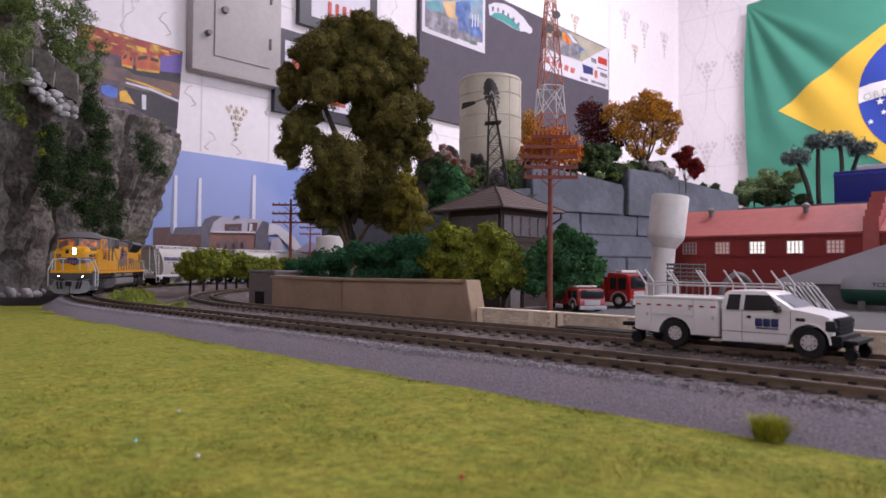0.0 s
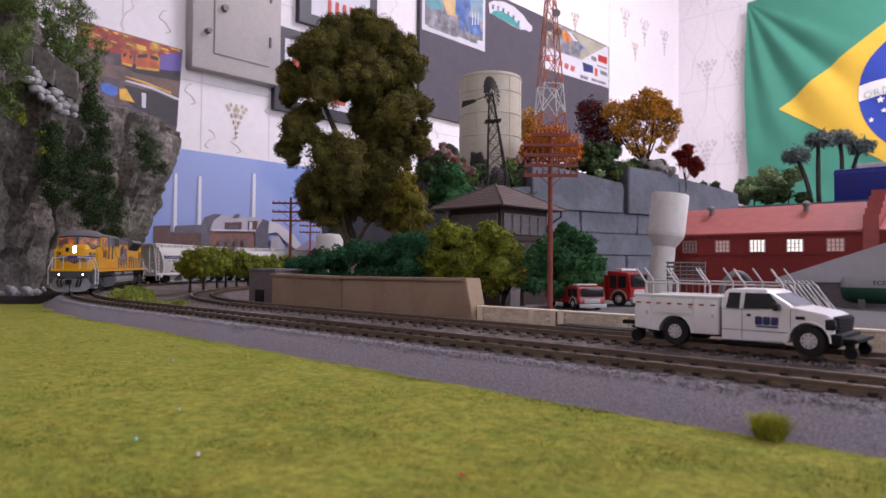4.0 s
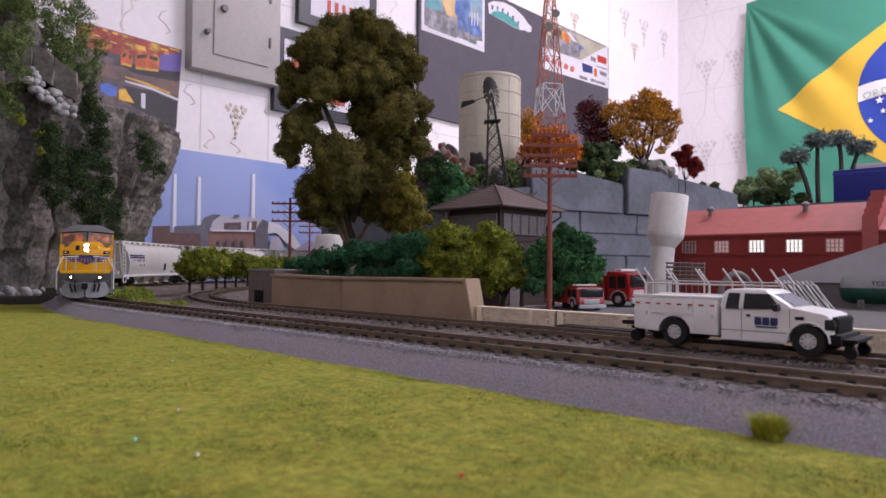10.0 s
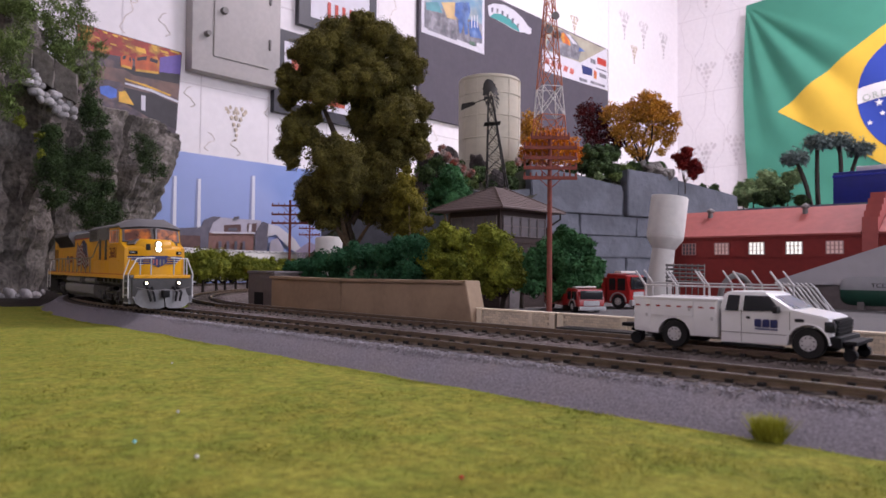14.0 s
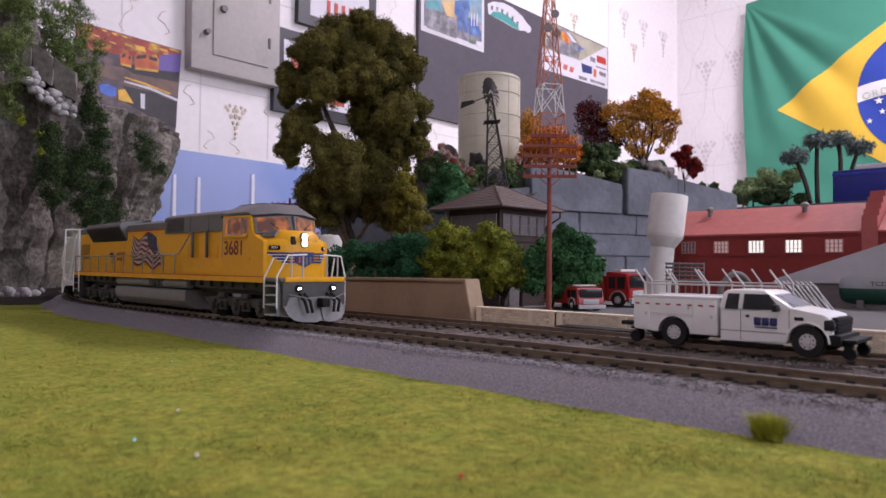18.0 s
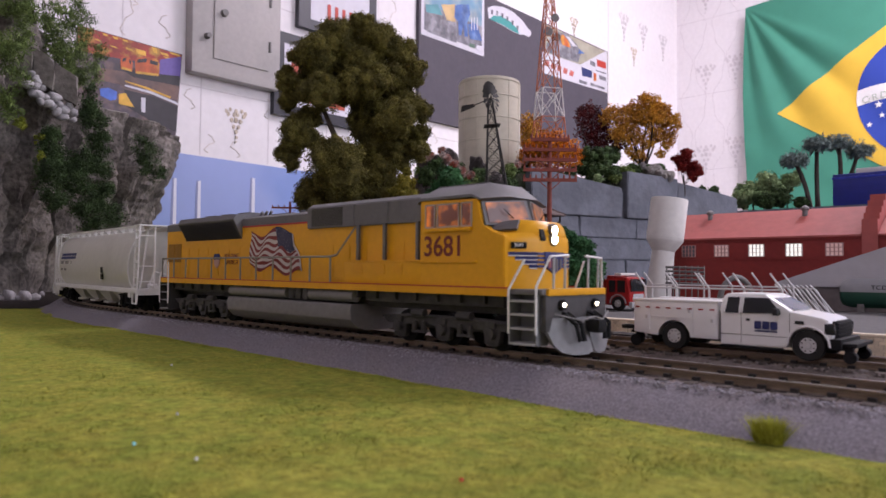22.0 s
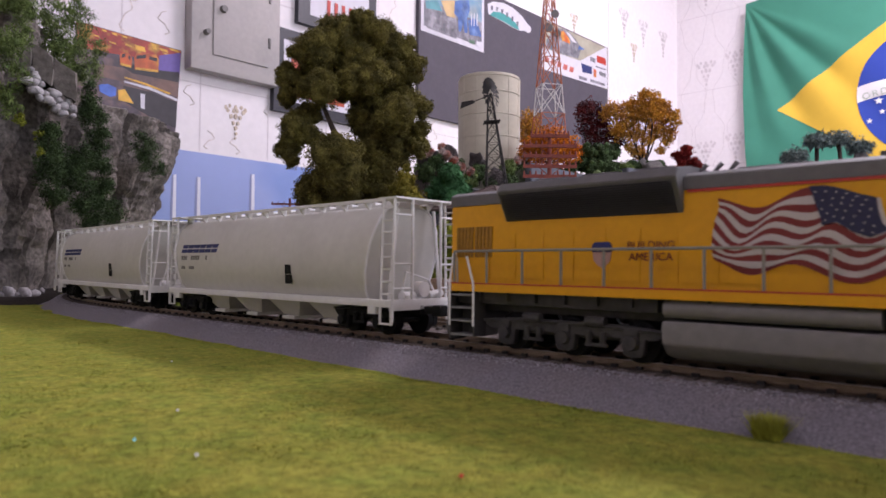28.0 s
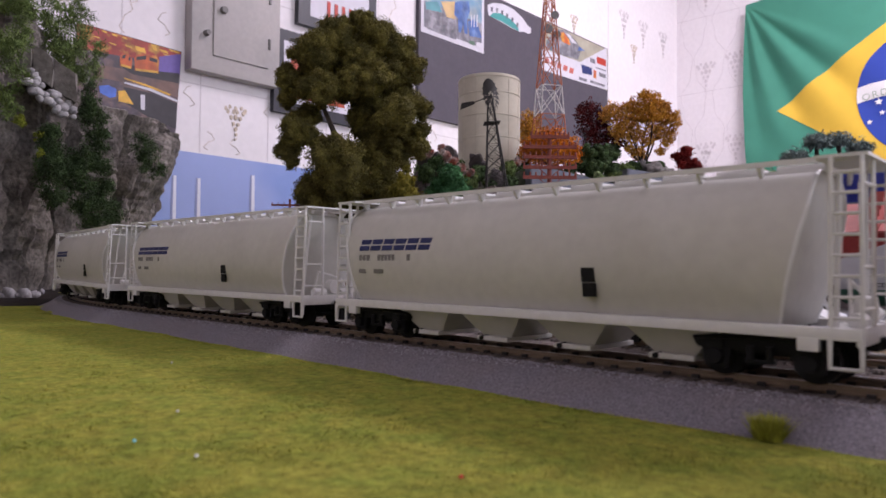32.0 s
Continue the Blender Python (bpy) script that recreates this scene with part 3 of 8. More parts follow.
        loft(bm, [[mid + (v - mid) * 1.13 - n * 0.0030 for v in quad], [mid + (v - mid) * 1.13 + n * 0.0002 for v in quad]])
        part("windshield_frame", bm, M_lgrey, cab, "grey windshield surround")
        bm = B()
        loft(bm, [[mid + (v - mid) * 0.96 - n * 0.0003 for v in quad], [mid + (v - mid) * 0.96 + n * 0.0005 for v in quad]])
        part("windshield", bm, M_pane_dim, cab, "windshield lit orange from inside")
        bm = B()
        foot = mid + (low_in - mid) * 0.4 + (low_out - mid) * 0.2
        tube(bm, foot + n * 0.0007, mid + n * 0.0009 + Vector((0, side * 0.002, 0.0008)), 0.00018, 0.00015, 5)
        part("wiper", bm, M_black, cab, "thin black wiper")
    # nose: flat front, slanting cheeks, top that falls forward
    bm = B()
    def nose_ring(x, z, k):
        return [(x - 0.0140 * k, -0.0170, z), (x - 0.0065, -0.0162, z), (x, -0.0086, z), (x, 0.0086, z), (x - 0.0065, 0.0162, z), (x - 0.0140 * k, 0.0170, z)]
    loft(bm, [nose_ring(0.1200, 0.0206, 1), nose_ring(0.1200, 0.0350, 1), nose_ring(0.1198, 0.0366, 1), nose_ring(0.1186, 0.0380, 0.95)])
    # raised middle of the nose, rounded over towards the front
    loft(bm, [[(0.1080, -0.0138, 0.0372), (0.1150, -0.0128, 0.0372), (0.1197, -0.0078, 0.0372), (0.1197, 0.0078, 0.0372), (0.1150, 0.0128, 0.0372), (0.1080, 0.0138, 0.0372)],
              [(0.1084, -0.0118, 0.0404), (0.1146, -0.0110, 0.0404), (0.1192, -0.0072, 0.0402), (0.1192, 0.0072, 0.0402), (0.1146, 0.0110, 0.0404), (0.1084, 0.0118, 0.0404)],
              [(0.1098, -0.0090, 0.0420), (0.1140, -0.0086, 0.0424), (0.1178, -0.0062, 0.0420), (0.1178, 0.0062, 0.0420), (0.1140, 0.0086, 0.0424), (0.1098, 0.0090, 0.0420)]])
    nose = part("nose", bm, M_yel, eng, "yellow cab nose", smooth=42)
    for z in (0.0392, 0.0362):
        bm = B()
        tube(bm, (0.1170, 0, z), (0.1206, 0, z), 0.0021, 0.0021, 14)
        part("headlight_housing", bm, M_lgrey, nose)
        bm = B()
        tube(bm, (0.1206, 0, z), (0.1210, 0, z), 0.0015, 0.0012, 14)
        part("headlight", bm, M_head, nose, "glowing headlight")
    bm = B()
    box(bm, -0.0010, 0.0006, -0.0013, 0.0013, -0.0019, 0.0019, 0.0004)
    part("door_window", bm, M_black, nose, m=Matrix.Translation((0.1196, -0.0058, 0.0374)) @ Matrix.Rotation(radians(-15), 4, "Y"))
    for side in (-1, 1):
        start = Vector((0.1200, side * 0.0086, 0))
        along_cheek = Vector((-0.0065, side * 0.0076, 0)).normalized()
        out = Vector((0.0076, side * 0.0065, 0)).normalized()
        ax = Matrix((along_cheek, out, Vector((0, 0, 1)))).transposed().to_4x4()
        bm = B()
        box(bm, 0.0034, 0.0084, -0.0004, 0.0007, -0.0010, 0.0010, 0.0004)
        nb = part("number_board", bm, M_black, nose, "black number board", m=Matrix.Translation(start + Vector((0, 0, 0.0341))) @ ax)
        flip = Matrix.Rotation(radians(90), 4, "X") @ Matrix.Rotation(math.pi, 4, "Z") if side < 0 else Matrix.Rotation(radians(90), 4, "X")
        face = Matrix((-along_cheek if side < 0 else along_cheek, Vector((0, 0, 1)), out)).transposed().to_4x4()
        text("number", "3681", 0.0016, M_white, nose, Matrix.Translation(start + along_cheek * 0.0059 + out * 0.00078 + Vector((0, 0, 0.0341))) @ face, depth=0.00003)
        for k in range(4):
            bm = B()
            box(bm, 0.0, 0.0092 - k * 0.0022, -0.0002, 0.0003, -0.00050, 0.00050)
            part("wing_stripe", bm, M_navy, nose, "navy wing stripe", m=Matrix.Translation(start + Vector((0, 0, 0.0315 - k * 0.0013))) @ ax)
            bm = B()
            box(bm, 0.0, 0.0092 - k * 0.0022, -0.0002, 0.0003, -0.00014, 0.00014)
            part("wing_gap", bm, M_white, nose, m=Matrix.Translation(start + Vector((0, 0, 0.03087 - k * 0.0013))) @ ax)
            bm = B()
            box(bm, 0.1199, 0.1203, *sorted((side * 0.0046, side * 0.0086)), 0.0311 - k * 0.0013, 0.0319 - k * 0.0013)
            part("wing_stripe", bm, M_navy, nose)
    bm = B()
    prism(bm, ((-0.0050, 0.0322), (0.0050, 0.0322), (0.0048, 0.0275), (0.0, 0.0252), (-0.0048, 0.0275)), "x", 0.1195, 0.1206)
    part("emblem", bm, M_navy, nose, "navy and red winged emblem shape")
    for y in (-0.0030, -0.0010, 0.0010, 0.0030):
        bm = B()
        box(bm, 0.1205, 0.1209, y - 0.0005, y + 0.0005, 0.0262 + abs(y) * 0.3, 0.0300)
        part("emblem_bar", bm, pm("emblem_red", (0.40, 0.12, 0.11), 0.5) if y < 0 else M_tank, nose)
    bm = B()
    for side in (-1, 1):
        quad = [Vector(v) for v in ((0.1062, side * 0.0152, 0.0384), (0.1150, side * 0.0122, 0.0388), (0.1138, side * 0.0092, 0.0418), (0.1072, side * 0.0110, 0.0412))]
        loft(bm, [quad, [v + Vector((0, side * 0.0006, 0.0006)) for v in quad]])
    part("anti_glare_panel", bm, M_lgrey, nose, "grey anti-glare panel before the windshield")
    bm = B()
    wire(bm, [(0.1310, -0.0150, 0.0135), (0.1345, -0.0060, 0.0115), (0.1350, 0.0, 0.0125), (0.1345, 0.0060, 0.0115), (0.1310, 0.0150, 0.0135)], 0.00025)
    part("uncoupling_lever", bm, M_tank, eng, "thin grey uncoupling lever")
    # front and rear platforms
    for way in (1, -1):
        e = 0.1285 * way
        bm = B()
        box(bm, *sorted((e - way * 0.0012, e + way * 0.0006)), -0.0168, 0.0168, 0.0080, 0.0190, 0.0003)
        pilot = part("pilot_plate", bm, M_pilot, eng, "dark grey end plate")
        bm = B()
        box(bm, *sorted((e, e + way * 0.0011)), -0.0160, 0.0160, 0.0188, 0.0209, 0.0002)
        part("pilot_stripe", bm, M_yel, eng, "yellow end stripe")
        bm = B()
        coupler(bm, e, way)
        for y in (-0.0085, -0.006, 0.006, 0.0085):
            wire(bm, [(e + way * 0.001, y, 0.0135), (e + way * 0.0062, y * 1.1, 0.0105), (e + way * 0.0068, y * 0.95, 0.0055)], 0.0007)
        part("coupler", bm, M_black, eng, "black coupler and air hoses", kind="stuff")
        bm = B()
        for side in (-1, 1):
            rows = []
            for y, x1, zb in ((0.0004, 0.0052, 0.0022), (0.0030, 0.0050, 0.0013), (0.0085, 0.0038, 0.0013), (0.0125, 0.0022, 0.0022), (0.0152, 0.0010, 0.0045), (0.0166, 0.0000, 0.0080)):
                rows.append([(e + way * (x1 + a), side * y, z) for a, z in ((-0.0012, 0.0122), (-0.0004, 0.0062 + zb * 0.4), (0.0013, zb), (0.0004, zb), (-0.0012, 0.0062 + zb * 0.4), (-0.0020, 0.0122))])
            loft(bm, rows)
        part("snow_plow", bm, M_plow, eng, "grey snow plow")
        for side in (-1, 1):
            if way > 0:
                bm = B()
                tube(bm, (e + 0.0004, side * 0.0092, 0.0160), (e + 0.0018, side * 0.0092, 0.0160), 0.0016, 0.0016, 14)
                part("ditch_light_housing", bm, M_black, eng)
                bm = B()
                tube(bm, (e + 0.0018, side * 0.0092, 0.0160), (e + 0.0022, side * 0.0092, 0.0160), 0.00065, 0.0005, 14)
                part("ditch_light", bm, M_ditch, eng, "glowing ditch light")
            # steps
            x0, x1 = sorted((e - way * 0.0118, e - way * 0.0022))
            bm = B()
            box(bm, x0 - 0.0004, x0, *sorted((side * 0.0125, side * 0.0182)), 0.0040, 0.0190)
            box(bm, x1, x1 + 0.0004, *sorted((side * 0.0125, side * 0.0182)), 0.0040, 0.0190)
            box(bm, x0, x1, *sorted((side * 0.0118, side * 0.0124)), 0.0040, 0.0190)
            steps = part("steps", bm, M_stepg if way > 0 else M_pilot, eng, "grey boarding steps", kind="")
            for z in (0.0040, 0.0085, 0.0127, 0.0168):
                bm = B()
                box(bm, x0, x1, *sorted((side * 0.0125, side * 0.0183)), z, z + 0.0006)
                part("tread", bm, M_silver if way > 0 else M_stepg, steps)
            bm = B()
            ys = side * 0.0184
            wire(bm, [(e - way * 0.0120, ys, 0.0072), (e - way * 0.0120, ys, 0.0205), (e - way * 0.0075, ys * 0.90, 0.0295)], 0.00038)
            part("grab_rail", bm, M_white, eng, "white end handrail")
            bm = B()
            wire(bm, [(e - way * 0.0018, ys, 0.0072), (e - way * 0.0018, ys, 0.0215), (e + way * 0.0004, ys * 0.78, 0.0305), (e + way * 0.0004, ys * 0.25, 0.0310)], 0.00038)
            part("grab_rail", bm, M_white, eng, "white end handrail")
            for y in (0.0125, 0.0065):
                bm = B()
                wire(bm, [(e + way * 0.0002, side * y, 0.0205), (e + way * 0.0004, side * y, 0.0308)], 0.0004)
                part("rail_post", bm, M_silver, eng)
    for side in (-1, 1):
        y = side * 0.0176
        bm = B()
        xs = [-0.1255 + i * 0.0138 for i in range(12)]
        for x in xs:
            tube(bm, (x, y, 0.0200), (x, y, 0.0312), 0.00042, 0.00042, 6)
        wire(bm, [(-0.1255, y, 0.0312), (xs[-1], y, 0.0312), (xs[-1] + 0.003, side * 0.0168, 0.0318), (0.0385, side * 0.0150, 0.0425)], 0.00042)
        part("handrail", bm, M_rail_g, eng, "grey side handrail")
        for x, z0 in ((0.0397, 0.0290), (0.0551, 0.0290), (0.0727, 0.0275)):
            bm = B()
            box(bm, x - 0.0007, x + 0.0007, *sorted((side * 0.0138, side * 0.0150)), z0, 0.0433, 0.0002)
            part("grab_iron", bm, M_lgrey, eng)
    # fuel tank and reservoirs
    bm = B()
    prof = [(-0.0175, 0.0128), (-0.0182, 0.0110), (-0.0178, 0.0070), (-0.0150, 0.0040), (-0.0100, 0.0026), (0.0100, 0.0026), (0.0150, 0.0040), (0.0178, 0.0070), (0.0182, 0.0110), (0.0175, 0.0128)]
    prism(bm, prof, "x", -0.0535, 0.0400, 0.0002)
    part("fuel_tank", bm, M_tank, eng, "light grey fuel tank")
    for side in (-1, 1):
        for x0, x1 in ((-0.0535, -0.006), (0.011, 0.040)):
            bm = B()
            tube(bm, (x0, side * 0.0152, 0.0158), (x1, side * 0.0152, 0.0158), 0.0023, 0.0023, 14)
            part("air_reservoir", bm, M_tank, eng)
        for x in (-0.002, 0.003, 0.008):
            bm = B()
            box(bm, x - 0.0018, x + 0.0018, *sorted((side * 0.0130, side * 0.0168)), 0.0135, 0.0182, 0.0004)
            part("valve_box", bm, M_under, eng)
    # lettering and the flag on both sides
    for side, turn in ((-1, 0), (1, 180)):
        m = Matrix.Rotation(radians(turn), 4, "Z")
        def sided(x, y, z):
            return m @ on_side(x if side < 0 else -x, y, z)
        text("number", "3681", 0.0095, M_maroon, eng, sided(0.0882, -0.01775, 0.0338), "maroon road number", stretch=0.98, fat=0.00012)
        text("slogan", "AMERICA", 0.0030, M_maroon, eng, sided(-0.0590, -0.01315, 0.0291), "small maroon slogan")
        text("slogan", "BUILDING", 0.0030, M_maroon, eng, sided(-0.0590, -0.01315, 0.0322), "small maroon slogan")
        bm = B()
        prism(bm, ((-0.0026, 0.0030), (0.0026, 0.0030), (0.0030, 0.0012), (0.0026, -0.0016), (0.0012, -0.0030), (0.0, -0.0036), (-0.0012, -0.0030), (-0.0026, -0.0016), (-0.0030, 0.0012)), "y", -0.0001, 0.0001)
        part("shield", bm, pm("shield_pale", (0.46, 0.27, 0.24), 0.5), eng, "small shield emblem", m=m @ Matrix.Translation((-0.0735 * -side, -0.01312, 0.0298)))
        bm = B()
        prism(bm, ((-0.0022, 0.0036), (0.0022, 0.0036), (0.0031, 0.0026), (0.0031, 0.0008), (-0.0031, 0.0008), (-0.0031, 0.0026)), "y", -0.0002, 0.0001)
        part("shield_top", bm, M_navy, eng, m=m @ Matrix.Translation((-0.0735 * -side, -0.01312, 0.0298)))
        # flag: thirteen waving stripes that hang to the rear, canton at the front
        def wave(u, v):
            x = (-0.0412 - 0.0014 * v) * (1 - u) + (-0.0072 + 0.0072 * v) * u
            top = 0.0424 + 0.0010 * u + 0.0019 * math.sin((u - 0.46) * 8.5)
            low = 0.0270 - 0.0030 * u + 0.0017 * math.sin(u * 12.5 + 2.2)
            return x + 0.0006 * math.sin(v * 7 + u * 9), top + (low - top) * v + 0.0017 * math.sin(u * 17 + v * 5) * math.sin(math.pi * v)
        for k in range(13):
            bm = B()
            a, n = [], 24
            lo = []
            for i in range(n + 1):
                x, z = wave(i / n, k / 13)
                x2, z2 = wave(i / n, (k + 1) / 13)
                a.append(bm.verts.new((x, side * 0.01295, z)))
                lo.append(bm.verts.new((x2, side * 0.01295, z2)))
            for i in range(n):
                bm.faces.new((a[i], a[i + 1], lo[i + 1], lo[i]))
            bmesh.ops.solidify(bm, geom=bm.faces[:], thickness=0.0001)
            part("flag_stripe", bm, M_fred if k % 2 == 0 else M_fwhite, eng)
        bm = B()
        pts = [wave(0.62 + 0.36 * u, v) for u, v in ((0, 0), (0.25, 0), (0.5, 0), (0.75, 0), (1, 0), (1, 0.16), (1, 0.31), (1, 0.46), (0.75, 0.46), (0.5, 0.46), (0.25, 0.46), (0, 0.46), (0, 0.31), (0, 0.16))]
        pts = [(x, z + 0.0002) for x, z in pts]
        prism(bm, pts, "y", *sorted((side * 0.01300, side * 0.01325)))
        part("flag_canton", bm, M_fnavy, eng, "navy flag canton")
        bm = B()
        for r in range(5):
            for c_ in range(6):
                x, z = wave(0.64 + 0.055 * c_ + 0.02 * (r % 2), 0.05 + 0.085 * r)
                prism(bm, [(x + 0.0002 * math.cos(TAU * i / 6), z + 0.0002 * math.sin(TAU * i / 6)) for i in range(6)], "y", *sorted((side * 0.01320, side * 0.01332)))
        part("flag_stars", bm, M_fwhite, eng, "small white stars", kind="stuff")
        bm = B()
        edge = [wave(0.985, v / 10) for v in range(11)] + [wave(1.01, v / 10) for v in range(10, -1, -1)]
        prism(bm, edge, "y", *sorted((side * 0.01300, side * 0.01312)))
        part("flag_border", bm, M_fwhite, eng)
    axles = (-0.0215, 0.0, 0.0215)
    trucks = [bogie(eng, axles, 0.0061, 0.0300, M_under) for _ in (0, 1)]
    TRAIN.append((eng, trucks, 0.0, 0.085))


locomotive()

M_hop = pm("hopper_grey", (0.56, 0.545, 0.505), 0.42, var=0.05, scale=300, bump=0.03, other=(0.52, 0.505, 0.465), big=25)
M_hopw = pm("hopper_white", (0.70, 0.69, 0.68), 0.45, var=0.05, scale=400, bump=0.03)


def hopper(behind):
    car = thing("hopper_car", "pale grey cylindrical covered hopper car with blue lettering", "railway car", group="hopper cars of the train")
    # the bulging shell
    def ring(x, k, dz=0.0):
        half = [(0.0132, 0.0125), (0.0160, 0.0175), (0.0174, 0.0230), (0.0178, 0.0285), (0.0174, 0.0345), (0.0160, 0.0400), (0.0137, 0.0446), (0.0108, 0.0476), (0.0070, 0.0492)]
        def xs(z):
            return x if abs(x) < 0.07 else math.copysign(abs(x) - 0.0070 * max(0, (0.0420 - z) / 0.0295), x)
        return [(xs(z), -y * k, z + dz) for y, z in half] + [(xs(z), y * k, z + dz) for y, z in reversed(half)]
    bm = B()
    loft(bm, [ring(x, 1) for x in (-0.0850, -0.0400, 0.0, 0.0400, 0.0790)])
    shell = part("shell", bm, M_hop, car, smooth=40)
    for x in (-0.0850, 0.0790):
        bm = B()
        rr = ring(x, 1.015)
        for p, q in zip(rr, rr[1:]):
            tube(bm, p, q, 0.0005, 0.0005, 6)
        part("end_rib", bm, M_hopw, car)
    for way in (1, -1):
        bm = B()
        r0 = [(x - way * 0.0006, y * 0.97, z) for x, y, z in ring(0.0790 if way > 0 else -0.0850, 1)]
        r1 = [(x - way * (0.0030 + 0.010 * max(0, (0.045 - z) / 0.033)), y * 0.80, z) for x, y, z in ring(0.0790 if way > 0 else -0.0850, 1)]
        loft(bm, [r0, r1])
        part("end_sheet", bm, M_hop, car)
    for side in (-1, 1):
        bm = B()
        box(bm, -0.0895, 0.0895, *sorted((side * 0.0140, side * 0.0180)), 0.0112, 0.0138, 0.0002)
        for x in (-0.0790, 0.0790):
            box(bm, x - 0.0022, x + 0.0022, *sorted((side * 0.0160, side * 0.0182)), 0.0085, 0.0115, 0.0002)
        part("side_sill", bm, M_hopw, car, "white side sill")
    # roof
    bm = B()
    box(bm, -0.0800, 0.0800, -0.0055, 0.0055, 0.0488, 0.0503)
    part("hatch_trough", bm, M_hopw, car, "white roof trough")
    for i in range(11):
        x = -0.0740 + i * 0.0148
        bm = B()
        box(bm, x - 0.0055, x + 0.0055, -0.0045, 0.0045, 0.0500, 0.0516, 0.0004)
        part("hatch", bm, M_hopw, car)
    for side in (-1, 1):
        bm = B()
        y0, y1 = sorted((side * 0.0078, side * 0.0118))
        for i in range(40):
            x = -0.0860 + i * 0.0043
            box(bm, x, x + 0.0037, y0, y1, 0.0512, 0.0516)
        box(bm, -0.0860, 0.0860, *sorted((side * 0.0117, side * 0.0122)), 0.0506, 0.0519)
        for i in range(12):
            x = -0.0815 + i * 0.0148
            prism(bm, ((side * 0.0085, 0.0472), (side * 0.0120, 0.0512), (side * 0.0080, 0.0512)), "x", x - 0.0004, x + 0.0004)
        part("roof_walk", bm, M_hopw, car, "white roof walk")
    # ends: platform, posts, ladders and brake gear
    for way in (1, -1):
        e = way * 0.0895
        x0, x1 = sorted((way * 0.0795, e))
        bm = B()
        box(bm, x0, x1, -0.0175, 0.0175, 0.0118, 0.0134, 0.0002)
        box(bm, *sorted((e - way * 0.0012, e)), -0.0178, 0.0178, 0.0100, 0.0140, 0.0002)
        part("end_platform", bm, M_hopw, car)
        bm = B()
        box(bm, *sorted((way * 0.0800, e + way * 0.0010)), -0.0165, 0.0165, 0.0508, 0.0515)
        part("end_roof_walk", bm, M_hopw, car)
        for side in (-1, 1):
            y = side * 0.0172
            xa, xb = e - way * 0.0002, e - way * 0.0062
            bm = B()
            for x in (xa, xb):
                tube(bm, (x, y, 0.0060 if x == xa else 0.0130), (x, side * 0.0162, 0.0510), 0.00055, 0.00055, 6)
            for k in range(8):
                z = 0.0160 + k * 0.0045
                tube(bm, (xa, y - side * (z - 0.006) / 0.045 * 0.001, z), (xb, y - side * (z - 0.006) / 0.045 * 0.001, z), 0.0004, 0.0004, 6)
            part("ladder", bm, M_hopw, car, "white corner ladder")
            bm = B()
            yy = side * 0.0176
            wire(bm, [(xa, yy, 0.0118), (xa, yy, 0.0052), (xb, yy, 0.0052), (xb, yy, 0.0118)], 0.0006)
            part("stirrup", bm, M_hopw, car)
            bm = B()
            tube(bm, (e, side * 0.0075, 0.0140), (e, side * 0.0075, 0.0512), 0.0006, 0.0006, 6)
            for k in range(7):
                z = 0.0180 + k * 0.0045
                tube(bm, (e, side * 0.0075, z), (e, side * 0.0168, z), 0.0004, 0.0004, 6) if k in (0, 2, 6) else None
            tube(bm, (way * 0.0835, side * 0.0135, 0.0135), (way * 0.0835, side * 0.0095, 0.0480), 0.0007, 0.0007, 6)
            part("end_post", bm, M_hopw, car)
        bm = B()
        tube(bm, (e - way * 0.005, 0.0, 0.0175), (e - way * 0.001, 0.0, 0.0175), 0.0030, 0.0030, 14)
        tube(bm, (e - way * 0.003, -0.010, 0.0150), (e - way * 0.003, -0.004, 0.0150), 0.0018, 0.0018, 10)
        tube(bm, (e - way * 0.003, 0.004, 0.0150), (e - way * 0.003, 0.011, 0.0160), 0.0016, 0.0016, 10)
        wire(bm, [(e - way * 0.004, -0.009, 0.0150), (e - way * 0.005, -0.006, 0.0240), (e - way * 0.005, 0.006, 0.0210), (e - way * 0.004, 0.009, 0.0150)], 0.0005)
        part("brake_gear", bm, M_hopw, car, "white brake gear on the end platform")
        bm = B()
        coupler(bm, e, way)
        box(bm, *sorted((way * 0.060, e)), -0.0030, 0.0030, 0.0080, 0.0115)
        part("coupler", bm, M_black, car, "black coupler")
    # hopper bays under the shell
    for i in range(4):
        x = -0.0450 + i * 0.0300
        bm = B()
        loft(bm, [[(x + a * 0.0138, b * 0.0150, 0.0128) for a, b in ((-1, -1), (1, -1), (1, 1), (-1, 1))], [(x + a * 0.0055, b * 0.0095, 0.0040) for a, b in ((-1, -1), (1, -1), (1, 1), (-1, 1))]])
        box(bm, x - 0.0062, x + 0.0062, -0.0125, 0.0125, 0.0028, 0.0042, 0.0002)
        part("hopper_bay", bm, M_hop, car)
        bm = B()
        tube(bm, (x - 0.004, -0.0132, 0.0036), (x - 0.004, 0.0132, 0.0036), 0.0008, 0.0008, 8)
        part("outlet_gate", bm, M_black, car)
    # lettering: a slanted blue word mark as plain shapes, grey data bars, a dark notice plate
    for side in (-1, 1):
        def mark(bm, x, z, w, h, slant=0.0012):
            y = side * (0.01785 if z < 0.034 else 0.0176 - (z - 0.034) * 0.25)
            prism(bm, ((x, z), (x + w, z), (x + w + slant * h / 0.004, z + h), (x + slant * h / 0.004, z + h)), "y", *sorted((y, y - side * 0.0006)))
        f = 1 if side < 0 else -1
        x = -0.0755 if side < 0 else 0.0355
